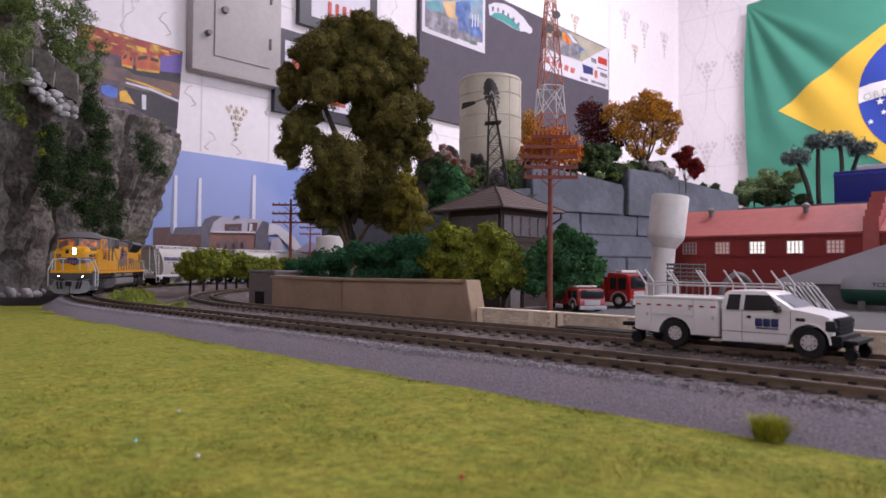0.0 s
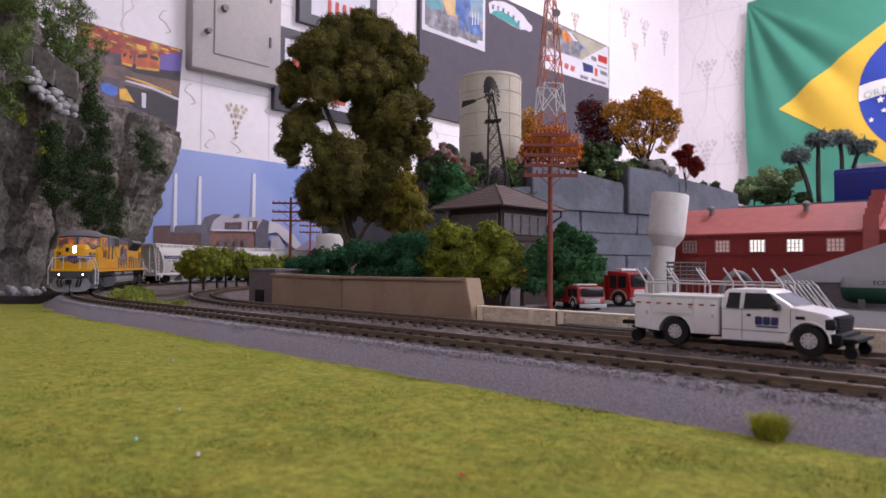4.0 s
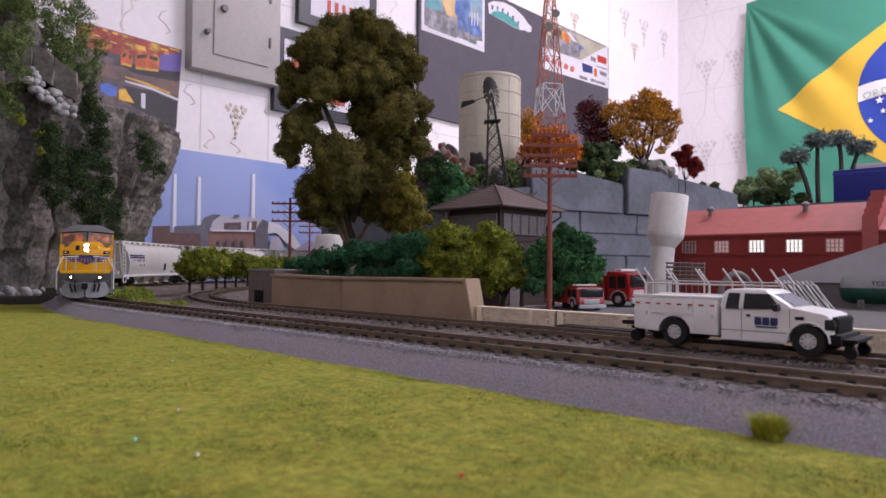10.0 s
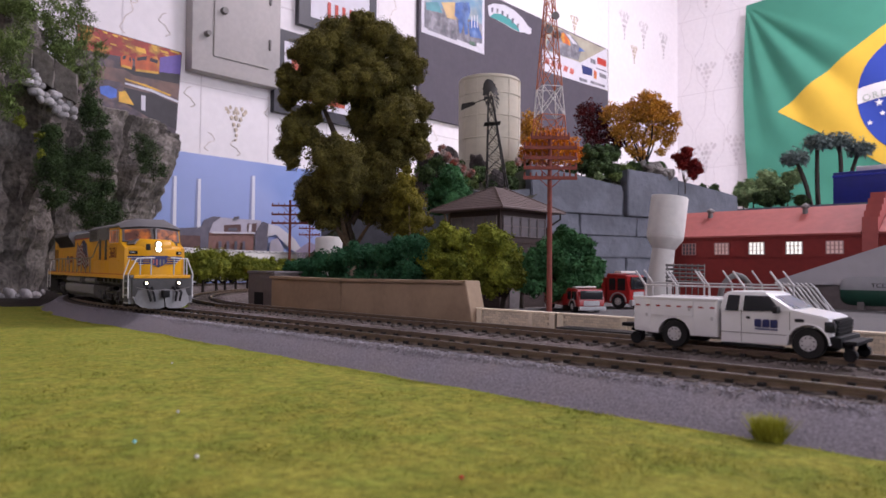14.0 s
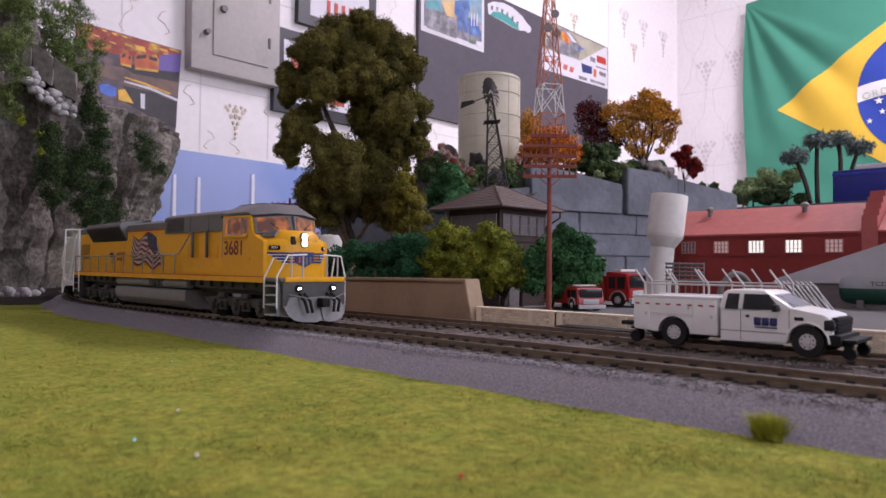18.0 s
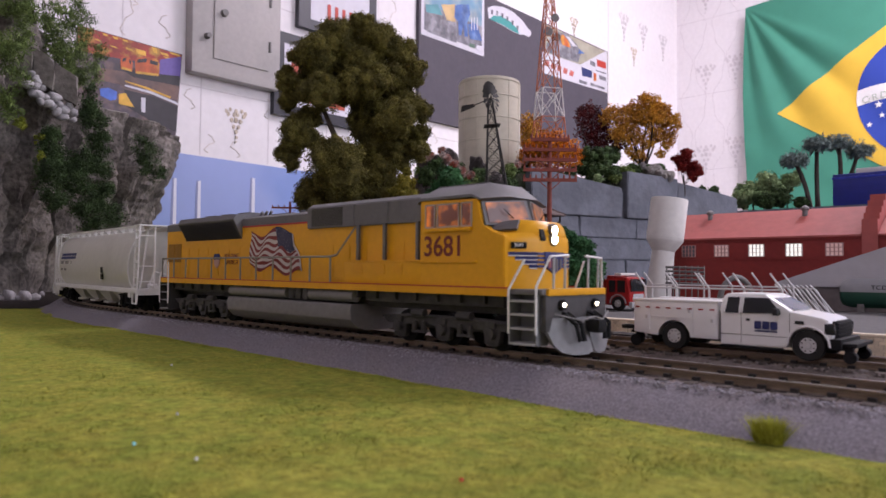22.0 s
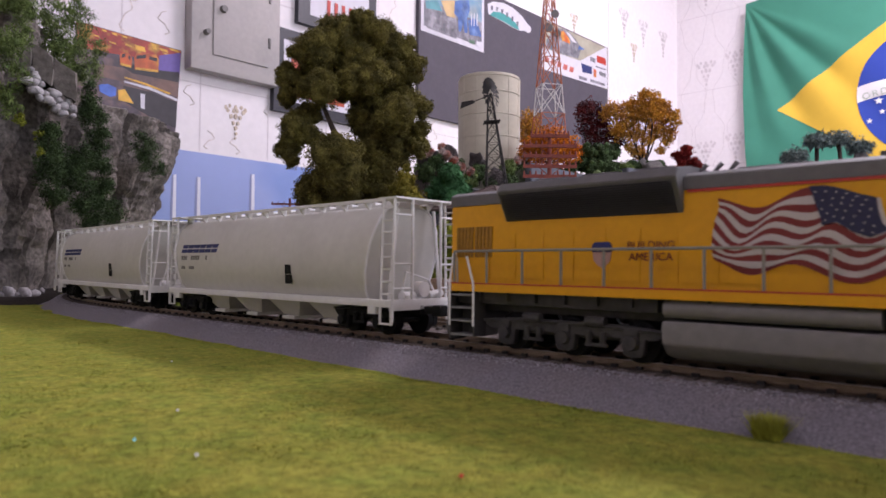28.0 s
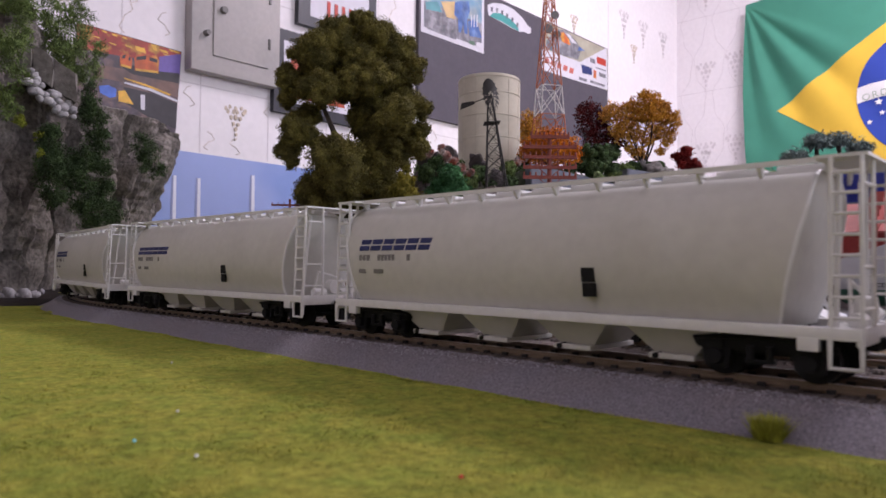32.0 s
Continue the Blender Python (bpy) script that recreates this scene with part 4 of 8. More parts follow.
        for i in range(6):
            xx = x + i * 0.0063
            bm = B()
            mark(bm, xx, 0.0322, 0.0052, 0.0018, 0.0012)
            mark(bm, xx + 0.0008, 0.0345, 0.0052, 0.0018, 0.0012)
            part("word_mark_block", bm, M_navy, car, "slanted navy block of the word mark")
        bm = B()
        for a, w in ((0, 0.0016), (0.0021, 0.0016), (0.0042, 0.0018), (0.0105, 0.0014), (0.0124, 0.0014), (0.0143, 0.0014), (0.0162, 0.0014), (0.0181, 0.0014), (0.026, 0.0016)):
            mark(bm, x + a, 0.0285, w, 0.0022, 0)
        for a, w in ((0, 0.0035), (0.0085, 0.005)):
            mark(bm, x + a, 0.0238, w, 0.0016, 0)
        part("data_bars", bm, M_tank, car, "grey data lettering as bars")
        bm = B()
        mark(bm, 0.0215 * f - (0.0 if side < 0 else 0.004), 0.0225, 0.0042, 0.0040, -0.0003)
        mark(bm, 0.0215 * f - (0.0 if side < 0 else 0.004) + 0.0005, 0.0184, 0.0042, 0.0038, -0.0003)
        part("notice_plate", bm, M_black, car, "black notice plate")
    trucks = [bogie(car, (-0.0105, 0.0105), 0.0053, 0.0160, M_black) for _ in (0, 1)]
    TRAIN.append((car, trucks, behind, 0.0680))


for i in range(4):
    hopper(0.2455 + 0.2020 * i)

# ---- foliage ----
ACROSS, AWAY = Vector((0.7218, 0.6921, 0)), Vector((-0.6921, 0.7218, 0))


def leafmat(name, a, b, island=0.32):
    return pm(name, a, 0.85, var=0.3, scale=500, bump=0.0, other=b, big=70, mix=(0.4, 0.62), island=island, spec=0.15)


M_olive = leafmat("foliage_olive", (0.140, 0.122, 0.030), (0.080, 0.071, 0.021), 0.36)
M_teal = leafmat("foliage_teal", (0.036, 0.120, 0.055), (0.020, 0.075, 0.034))
M_lime = leafmat("foliage_lime", (0.222, 0.246, 0.030), (0.125, 0.152, 0.022))
M_green = leafmat("foliage_green", (0.058, 0.158, 0.060), (0.030, 0.088, 0.034))
M_ivy = leafmat("foliage_ivy", (0.060, 0.098, 0.036), (0.030, 0.048, 0.020), 0.5)
M_bamboo = leafmat("foliage_bamboo", (0.150, 0.205, 0.062), (0.080, 0.115, 0.038), 0.5)
M_orange = leafmat("foliage_orange", (0.56, 0.285, 0.030), (0.36, 0.165, 0.030))
M_crimson = leafmat("foliage_crimson", (0.105, 0.012, 0.012), (0.05, 0.010, 0.010))
M_palm = leafmat("foliage_grey_green", (0.19, 0.235, 0.215), (0.10, 0.135, 0.125))
M_sage = leafmat("foliage_sage", (0.27, 0.36, 0.17), (0.15, 0.22, 0.10))
M_grassy = leafmat("tuft_green", (0.44, 0.43, 0.08), (0.34, 0.35, 0.05))
M_flower = leafmat("flowers_white_red", (0.50, 0.42, 0.38), (0.35, 0.08, 0.05))
M_bark = pm("bark_brown", (0.13, 0.09, 0.055), 0.9, var=0.4, scale=350, bump=0.8)
M_barkm = pm("bark_umber", (0.065, 0.048, 0.034), 0.9, var=0.4, scale=350, bump=0.8)
M_barkd = pm("bark_dark", (0.035, 0.026, 0.02), 0.9, var=0.4, scale=350, bump=0.8)
nrng = np.random.default_rng(11)


def leaves(blobs, per, size, slim=1.0, droop=0.0, shell=0.55, core=True, per_area=True, hard=0.66):
    """Vertices and faces of small leaves gathered on uneven clumps (centre, radius)."""
    V, Fc = [], []
    n0 = 0
    mean = sum(r * r for _, r in blobs) / len(blobs)
    for c, r in blobs:
        n = max(12, int(per * (r * r / mean if per_area else 1)))
        d = nrng.normal(size=(n, 3))
        d /= np.linalg.norm(d, axis=1)[:, None]
        lump = 1 + 0.22 * np.sin(d[:, 0] * 5 + c[0] * 900) * np.sin(d[:, 1] * 6 + c[1] * 700) + 0.16 * np.sin(d[:, 2] * 9 + c[2] * 800)
        rad = r * lump * (shell + (1.08 - shell) * nrng.random(n) ** 0.55)
        p = np.array(c) + d * rad[:, None] * np.array([1, 1, 0.92])
        a = nrng.normal(size=(n, 3)) + np.array([0, 0, -droop])
        if core:
            # leaves lie on the clump like fluffed foam
            a = np.cross(a, d + 0.55 * nrng.normal(size=(n, 3)))
        a /= np.linalg.norm(a, axis=1)[:, None]
        b = np.cross(a, (d + 0.45 * nrng.normal(size=(n, 3))) if core else nrng.normal(size=(n, 3)))
        b /= np.linalg.norm(b, axis=1)[:, None]
        s = size * nrng.uniform(0.6, 1.4, n)[:, None]
        q = np.stack([p - a * s, p + b * s * 0.55 * slim, p + a * s, p - b * s * 0.45 * slim], axis=1).reshape(-1, 3)
        V.append(q)
        idx = n0 + np.arange(n * 4).reshape(n, 4)
        Fc.append(idx)
        n0 += n * 4
        if core:
            k = 10
            th, ph = np.meshgrid(np.linspace(0, TAU, k, endpoint=False), np.linspace(0.15, math.pi - 0.15, 6))
            e = np.stack([np.cos(th) * np.sin(ph), np.sin(th) * np.sin(ph), np.cos(ph)], axis=-1).reshape(-1, 3)
            V.append(np.array(c) + e * (r * hard) * (0.85 + 0.3 * nrng.random((len(e), 1))))
            f = [[n0 + j * k + i, n0 + j * k + (i + 1) % k, n0 + (j + 1) * k + (i + 1) % k, n0 + (j + 1) * k + i] for j in range(5) for i in range(k)]
            Fc.append(np.array(f))
            n0 += len(e)
    return np.concatenate(V), np.concatenate(Fc)


def leaf_part(name, blobs, per, size, mat, parent=None, label="", kind="", **kw):
    v, f = leaves(blobs, per, size, **kw)
    me = bpy.data.meshes.new(name)
    me.from_pydata(v.tolist(), [], f.tolist())
    me.materials.append(mat)
    ob = new(name, me)
    if parent is not None:
        ob.parent = parent
    if label or kind:
        tagged(ob, label=label, kind=kind)
    return ob


def limb(bm, p, q, r0, r1, bend=0.1, seg=8, steps=5):
    p, q = Vector(p), Vector(q)
    off = Vector((rng.uniform(-1, 1), rng.uniform(-1, 1), 0)) * (q - p).length * bend
    pts = [p.lerp(q, i / steps) + off * math.sin(math.pi * i / steps) for i in range(steps + 1)]
    rings = []
    for i, c in enumerate(pts):
        r = r0 + (r1 - r0) * i / steps
        d = (pts[min(i + 1, steps)] - pts[max(i - 1, 0)]).normalized()
        a = d.orthogonal().normalized()
        b = d.cross(a)
        rings.append([c + (a * math.cos(TAU * k / seg) + b * math.sin(TAU * k / seg)) * r * (1 + 0.12 * math.sin(k * 2.3 + i)) for k in range(seg)])
    loft(bm, rings)


def puffed(cs, n):
    """Clumps with smaller puffs sitting on the upper side and on the side towards the yard."""
    out = []
    for c, r in cs:
        out.append((c, r * 0.84))
        for _ in range(n):
            v = Vector((rng.gauss(0, 1), rng.gauss(0, 1), rng.gauss(0.25, 1))) - AWAY * 0.35
            out.append((c + v.normalized() * r * rng.uniform(0.62, 0.80), r * rng.uniform(0.26, 0.44)))
    return out


def tree(name, label, base, clumps, mat, per, size, trunk_r, bark=M_bark, group="", slim=1.0, category="tree", droop=0.0, shell=0.55, forks=6, hard=0.66, puff=7):
    """clumps: (across, away, up, radius) in metres from the base."""
    t = thing(name, label, category, Matrix.Translation(base), group)
    cs = [(ACROSS * a + AWAY * b + Vector((0, 0, u)), r) for a, b, u, r in clumps]
    bm = B()
    top = max(c.z for c, _ in cs)
    low = min(c.z for c, _ in cs)
    fork = Vector((0, 0, max(low * 0.7, top * 0.22)))
    limb(bm, (0, 0, -0.002), fork, trunk_r, trunk_r * 0.75, 0.03, 10)
    for c, r in sorted(cs, key=lambda k: -k[1])[:forks]:
        limb(bm, fork * rng.uniform(0.8, 1), c, trunk_r * 0.42, trunk_r * 0.10, 0.12, 7)
    part("trunk", bm, bark, t)
    if puff and shell > 0.45:
        more = puffed(cs, puff)
        cs, per, shell, hard = more, per * 1.5 * len(cs) / len(more), max(shell, 0.74), max(hard, 0.76)
    leaf_part("crown", cs, per, size, mat, t, slim=slim, droop=droop, shell=shell, core=shell > 0.45, hard=hard)
    return t


def tree_px(px, py, scale, x0, base_y, lst, deep=0.5):
    """Clumps from an outline drawn at 'scale' metres a unit, set at random depths."""
    return [((x - x0) * scale, rng.uniform(-deep, deep) * r * scale, (base_y - y) * scale, r * scale) for x, y, r in lst]


# the tall olive tree
masses = [(590, 60, 36, 0), (638, 38, 21, 0), (669, 68, 38, 0.1), (708, 86, 29, 0.2), (734, 118, 20, 0), (540, 95, 32, 0), (508, 138, 25, 0.2), (508, 172, 20, 0.4), (569, 104, 41, -0.3), (634, 104, 37, -0.1), (690, 130, 29, 0.1), (573, 172, 36, -0.8), (625, 160, 33, -0.6), (664, 150, 31, -0.8),
          (703, 213, 36, -0.8), (743, 190, 21, 0), (747, 228, 16, 0.1), (738, 262, 21, 0), (664, 238, 37, 0.4), (703, 272, 29, 0.2), (640, 212, 26, 0.5), (525, 240, 33, -0.2), (508, 270, 22, 0), (516, 290, 14, 0), (555, 246, 17, 0.2), (612, 305, 50, -1.0), (558, 350, 33, -0.5), (550, 378, 20, 0), (577, 390, 22, -0.2), (605, 345, 38, -0.5),
          (677, 298, 34, 0.4), (703, 368, 31, -0.7), (690, 392, 24, -0.4), (655, 372, 24, 0.5), (656, 332, 28, 0.5), 
          (600, 130, 40, 0.8), (660, 112, 40, 0.8), (704, 160, 34, 0.8), (648, 185, 38, 0.8), (690, 235, 38, 0.9), (655, 285, 38, 0.9), (622, 345, 36, 0.9), (556, 130, 34, 0.7), (545, 200, 20, 0.5), (692, 330, 28, 0.9), (726, 240, 26, 0.6), (535, 215, 24, 0.1), (720, 130, 24, 0.3), (590, 380, 30, 0.6), (672, 350, 30, 0.7)]
lumps = [((x - 622) * 0.000517, q * r * 0.00072, (541 - y) * 0.000517, r * 0.000560) for x, y, r, q in masses]
tall = tree("tree", "tall olive-brown leafy model tree", (-0.4896, 0.3895, -0.009), lumps, M_olive, 6000, 0.00085, 0.0056, pm("bark_grey_brown", (0.17, 0.135, 0.095), 0.9, var=0.4, scale=350, bump=0.8), forks=0, shell=0.80, hard=0.80, puff=13)
for a, b in (((0.0, 0.004, 0.060), (-0.013, 0.006, 0.148)), ((-0.013, 0.006, 0.148), (-0.028, 0.004, 0.186)), ((0.0, 0.004, 0.075), (0.016, 0.010, 0.130))):
    bm = B()
    limb(bm, ACROSS * a[0] + AWAY * a[1] + Vector((0, 0, a[2])), ACROSS * b[0] + AWAY * b[1] + Vector((0, 0, b[2])), 0.0030, 0.0018, 0.05, 8)
    part("limb", bm, M_barkm, tall)
for q, h in ((-0.022, 0.088), (0.017, 0.075), (-0.012, 0.100)):
    bm = B()
    limb(bm, Vector((0, 0, 0.048)), ACROSS * q + AWAY * 0.002 + Vector((0, 0, h)), 0.0024, 0.0012, 0.06, 8)
    part("limb", bm, M_bark, tall)
# the pale yellow-olive tree behind it
tree("tree", "olive-yellow narrow tree beside the tall one", (-0.4217, 0.3993, -0.008), tree_px(0, 0, 0.000484, 732, 543, [(726, 318, 17), (722, 340, 24), (738, 358, 28), (716, 372, 26), (742, 388, 30), (728, 405, 32), (726, 300, 9)]), leafmat("foliage_yellow_olive", (0.165, 0.140, 0.020), (0.105, 0.094, 0.014)), 800, 0.0010, 0.003)
tree("tree", "round bright green tree near the tower", (-0.4588, 0.4887, -0.008), tree_px(0, 0, 0.00056, 797, 534, [(797, 322, 30), (778, 338, 26), (816, 338, 26), (797, 356, 30), (800, 304, 16), (775, 362, 20), (820, 362, 20)]), M_green, 1100, 0.0010, 0.003)
# the low trees and hedge behind the retaining wall
hedge = []
for x, y, r in ((522, 462, 18), (545, 462, 24), (575, 452, 26), (605, 448, 28), (632, 440, 28), (660, 445, 30), (690, 440, 32), (712, 425, 26), (738, 430, 30), (562, 482, 24), (600, 482, 26), (645, 480, 26), (690, 480, 28), (730, 470, 30), (750, 455, 24)):
    hedge.append((x, y + 11, r * 0.92))
bush_groups = [[h for h in hedge if lo <= h[0] < hi] for lo, hi in ((500, 570), (570, 628), (628, 676), (676, 725), (725, 770))]
for g in bush_groups:
    cx = sum(h[0] for h in g) / len(g)
    k = (cx - 784) / 1200
    # stands on the line Y = 0.315 behind the wall
    yy = 0.318
    dd = yy / (0.7218 + 0.6921 * k)
    base = (dd * (0.7218 * k - 0.6921), yy, -0.009)
    tree("bush", "dense dark green bush behind the retaining wall", base, tree_px(0, 0, dd / 1200, cx, 473.8 + 0.0083 * (cx - 784) + 0.0345 * 1200 / dd, g, 0.4), M_teal, 1500, 0.0010, 0.002, M_barkd, "bushes behind the retaining wall", category="bush", forks=3)


def stand(px, y_plane, lst, name, label, mat, per, size, tr, bark=M_barkd, group="", ground=-0.009, **kw):
    k = (px - 784) / 1200
    dd = y_plane / (0.7218 + 0.6921 * k)
    base = (dd * (0.7218 * k - 0.6921), y_plane, ground)
    return tree(name, label, base, tree_px(0, 0, dd / 1200, px, 473.8 + 0.0083 * (px - 784) + (0.0255 - ground) * 1200 / dd, lst, 0.5), mat, per, size, tr, bark, group, **kw)


stand(792, 0.335, [(790, 412, 20), (772, 428, 26), (812, 425, 26), (765, 455, 30), (800, 460, 36), (828, 455, 24), (780, 485, 30), (815, 488, 28)], "tree", "small yellow-green tree behind the wall's end", M_lime, 1200, 0.0010, 0.0022)
stand(893, 0.330, [(865, 415, 24), (850, 440, 28), (890, 435, 28), (910, 455, 24), (848, 475, 28), (885, 480, 34), (912, 490, 24), (868, 505, 24), (900, 470, 24)], "tree", "small yellow-green tree with a dark trunk", M_lime, 1200, 0.0010, 0.0022)
stand(925, 0.40, [(915, 455, 22), (935, 475, 22), (930, 500, 24)], "tree", "dark green tree beside the signal tower", M_green, 600, 0.0009, 0.002)
stand(1003, 0.345, [(1000, 418, 22), (972, 440, 26), (1030, 438, 26), (955, 470, 28), (1000, 465, 36), (1042, 470, 26), (962, 495, 24), (1010, 495, 24), (945, 450, 14), (948, 508, 18), (985, 515, 20), (1040, 494, 22), (1056, 478, 16), (1012, 508, 14), (1054, 500, 14)], "tree", "round dark green tree behind the pole", M_green, 1300, 0.0010, 0.0025, ground=0.0010)
# the row of small trees on the curve's inside
for px_, d, sc in ((508, 1.00, 0.95), (474, 0.93, 0.95), (338, 0.72, 0.95), (362, 0.70, 1.05), (384, 0.76, 1.05), (400, 0.81, 1.0), (420, 0.79, 1.0), (440, 0.86, 0.95), (460, 0.92, 0.85), (492, 0.98, 0.8)):
    k = (px_ - 784) / 1200
    base = ACROSS * (k * d) + AWAY * d
    sc *= 0.88
    r = 0.0168 * sc
    cl = [(0, 0, 0.043 * sc, r), (-0.009 * sc, 0.002, 0.036 * sc, r * 0.85), (0.009 * sc, -0.002, 0.037 * sc, r * 0.85), (0, 0.005, 0.031 * sc, r * 0.8), (0.003, -0.006, 0.033 * sc, r * 0.75)]
    tree("small_tree", "small round yellow-green tree on a dark stem", (base.x, base.y, -0.008), cl, M_lime, 800, 0.0011, 0.0016, M_barkd, "row of small trees inside the curve", forks=4)

# ---- the rock cliff beside the curve ----
def block_step(q):
    """A height for each block of a broken grid, softened over a narrow joint."""
    def one(i, j):
        h = math.sin(i * 127.1 + j * 311.7 + q.z * 74.7) * 43758.5453
        return h - math.floor(h)
    i, j = math.floor(q.x), math.floor(q.y)
    fx, fy = q.x - i, q.y - j
    kx, ky = min(1, max(0, (fx - 0.86) / 0.14)), min(1, max(0, (fy - 0.80) / 0.20))
    a = one(i, j) * (1 - kx) + one(i + 1, j) * kx
    b = one(i, j + 1) * (1 - kx) + one(i + 1, j + 1) * kx
    return a * (1 - ky) + b * ky


def cliff():
    plan = [(-0.70, -0.02, 0.42), (-0.78, 0.09, 0.40), (-0.862, 0.198, 0.375), (-0.905, 0.226, 0.345), (-0.965, 0.272, 0.312), (-1.035, 0.330, 0.286), (-1.095, 0.400, 0.275), (-1.150, 0.490, 0.277), (-1.172, 0.522, 0.281), (-1.21, 0.555, 0.275), (-1.325, 0.600, 0.27)]
    bm = B()
    nu, nv = 190, 110
    cum = [0.0]
    for p, q in zip(plan, plan[1:]):
        cum.append(cum[-1] + math.hypot(q[0] - p[0], q[1] - p[1]))
    rows = []
    for i in range(nu + 1):
        s = cum[-1] * i / nu
        x, y, h = (np.interp(s, cum, [p[k] for p in plan]) for k in range(3))
        x2, y2 = (np.interp(min(s + 0.02, cum[-1]), cum, [p[k] for p in plan]) for k in range(2))
        x1, y1 = (np.interp(max(s - 0.02, 0), cum, [p[k] for p in plan]) for k in range(2))
        tn = Vector((x2 - x1, y2 - y1, 0)).normalized()
        n = Vector((tn.y, -tn.x, 0))
        row = []
        h = h + 0.006 * noise.noise(Vector((s * 20, 1, 0)))
        for j in range(nv + 1):
            v = j / nv
            up = min(v / 0.86, 1)
            z = -0.013 + (h + 0.013) * up
            back = max(0, (v - 0.86) / 0.14)
            p = Vector((x, y, z))
            w1 = 0.30 * noise.noise(Vector((s * 6, z * 5, 9)))
            # broad upright slabs, a few cross joints, fine broken grain
            d = 0.040 * (block_step(Vector((s * 7.5 + w1, z * 4.2 + 1.6 * w1, 2.5))) - 0.5) + 0.012 * (block_step(Vector((s * 19 + w1, z * 11 + w1, 6.5))) - 0.5)
            d += 0.012 * noise.noise(Vector((s * 9, z * 4, 0.3))) + 0.010 * noise.noise(Vector((s * 30, z * 17, 2))) + 0.010 * abs(noise.noise(Vector((s * 14, z * 9, 12)))) + 0.0042 * noise.noise(Vector((s * 85, z * 60, 7))) + 0.0012 * noise.noise(Vector((s * 240, z * 180, 5)))
            # thin beds that weather back one from another
            d += 0.0065 * (block_step(Vector((s * 2.3 + w1, z * 34 + 5 * w1 + 2.2 * noise.noise(Vector((s * 5, z * 7, 3))), 1.5))) - 0.5) + 0.0034 * noise.noise(Vector((s * 22, z * 120, 8)))
            for cell, depth, wide in ((7.5, 0.022, 0.045), (19.0, 0.009, 0.06)):
                e = (s * cell + w1) % 1
                d -= depth * max(0, 1 - abs(e - 0.93) / wide)
            e = (z * 4.2 + 1.6 * w1) % 1
            d -= 0.016 * max(0, 1 - abs(e - 0.90) / 0.06)
            d *= min(1, 0.3 + v * 4)
            lean = -0.042 * (1 - up)
            p += n * (d + lean) * (1 - back)
            p -= n * 0.12 * back
            # the far end leans out at the top
            p -= ACROSS * 0.065 * (1 - up) * min(1, max(0, (s - 0.42) / 0.30))
            p.z += 0.012 * back * noise.noise(Vector((s * 30, v * 30, 1)))
            p.x = max(p.x, WX + 0.004)
            row.append(p)
        rows.append(row)
    loft(bm, rows, closed=False, caps=False)
    tagged(part("cliff", bm, M_rock, smooth=24), "tall weathered grey-brown rock cliff with upright slabs and cracks", "cliff", kind="structure")


cliff()


def at(px, py, d):
    """A place d metres ahead along the view's axis; used to lay out the scenery's plan."""
    u = (px - 784) / 1200
    w = 0.0255 + (441 - py) / 1200 * d + 0.0273 * d + 0.0083 * u * d
    return ACROSS * (u * d) + AWAY * d + Vector((0, 0, w))


def patch(name, label, spots, mat, per, size, category="plant", **kw):
    t = thing(name, label, category)
    fine = []
    for x, y, r, d in spots:
        for _ in range(9):
            fine.append((x + rng.uniform(-0.8, 0.8) * r, y + rng.uniform(-0.9, 1.1) * r, r * rng.uniform(0.34, 0.66), d - 0.012 * rng.random()))
    spots, per = fine, per / 5.5
    leaf_part("foliage", [(at(x, y, d), r * d / 1200) for x, y, r, d in spots], per, size, mat, t, **kw)
    for x, y, r, d in spots[::6]:
        bm = B()
        p = at(x, y, d)
        limb(bm, p - Vector((0, 0, r * d / 1200)), p + Vector((0, 0, r * d / 1200 * 0.9)), 0.0004, 0.0003, 0.3, 5)
        part("stem", bm, M_barkd, t)
    return t


M_cap = pm("cap_stone", (0.235, 0.215, 0.195), 0.9, var=0.3, scale=160, bump=0.7, other=(0.15, 0.135, 0.12), big=30, mix=(0.4, 0.7), spec=0.2)
for pts in (((22, 100), (49, 74), (49, 126), (22, 128)), ((50.5, 75), (88, 101), (88, 152), (50.5, 126)), ((89.5, 102), (130, 130), (130, 182), (89.5, 153))):
    near, far, shift = 0.812, 0.90, 0.0006 * (pts[0][0] - 50)
    bm = B()
    loft(bm, [[at(x, y, near + shift) for x, y in pts], [at(x, y, far + shift) for x, y in pts]])
    bmesh.ops.subdivide_edges(bm, edges=bm.edges[:], cuts=7, use_grid_fill=True)
    for v in bm.verts:
        v.co += Vector((1, 1, 1)) * 0.0022 * noise.noise(v.co * 45) + Vector((1, -1, 1)) * 0.0009 * noise.noise(v.co * 160)
    tagged(part("cap_stone", bm, M_cap, smooth=35), "weathered grey stone slab capping the cliff", "stone slab", group="slabs on the cliff")

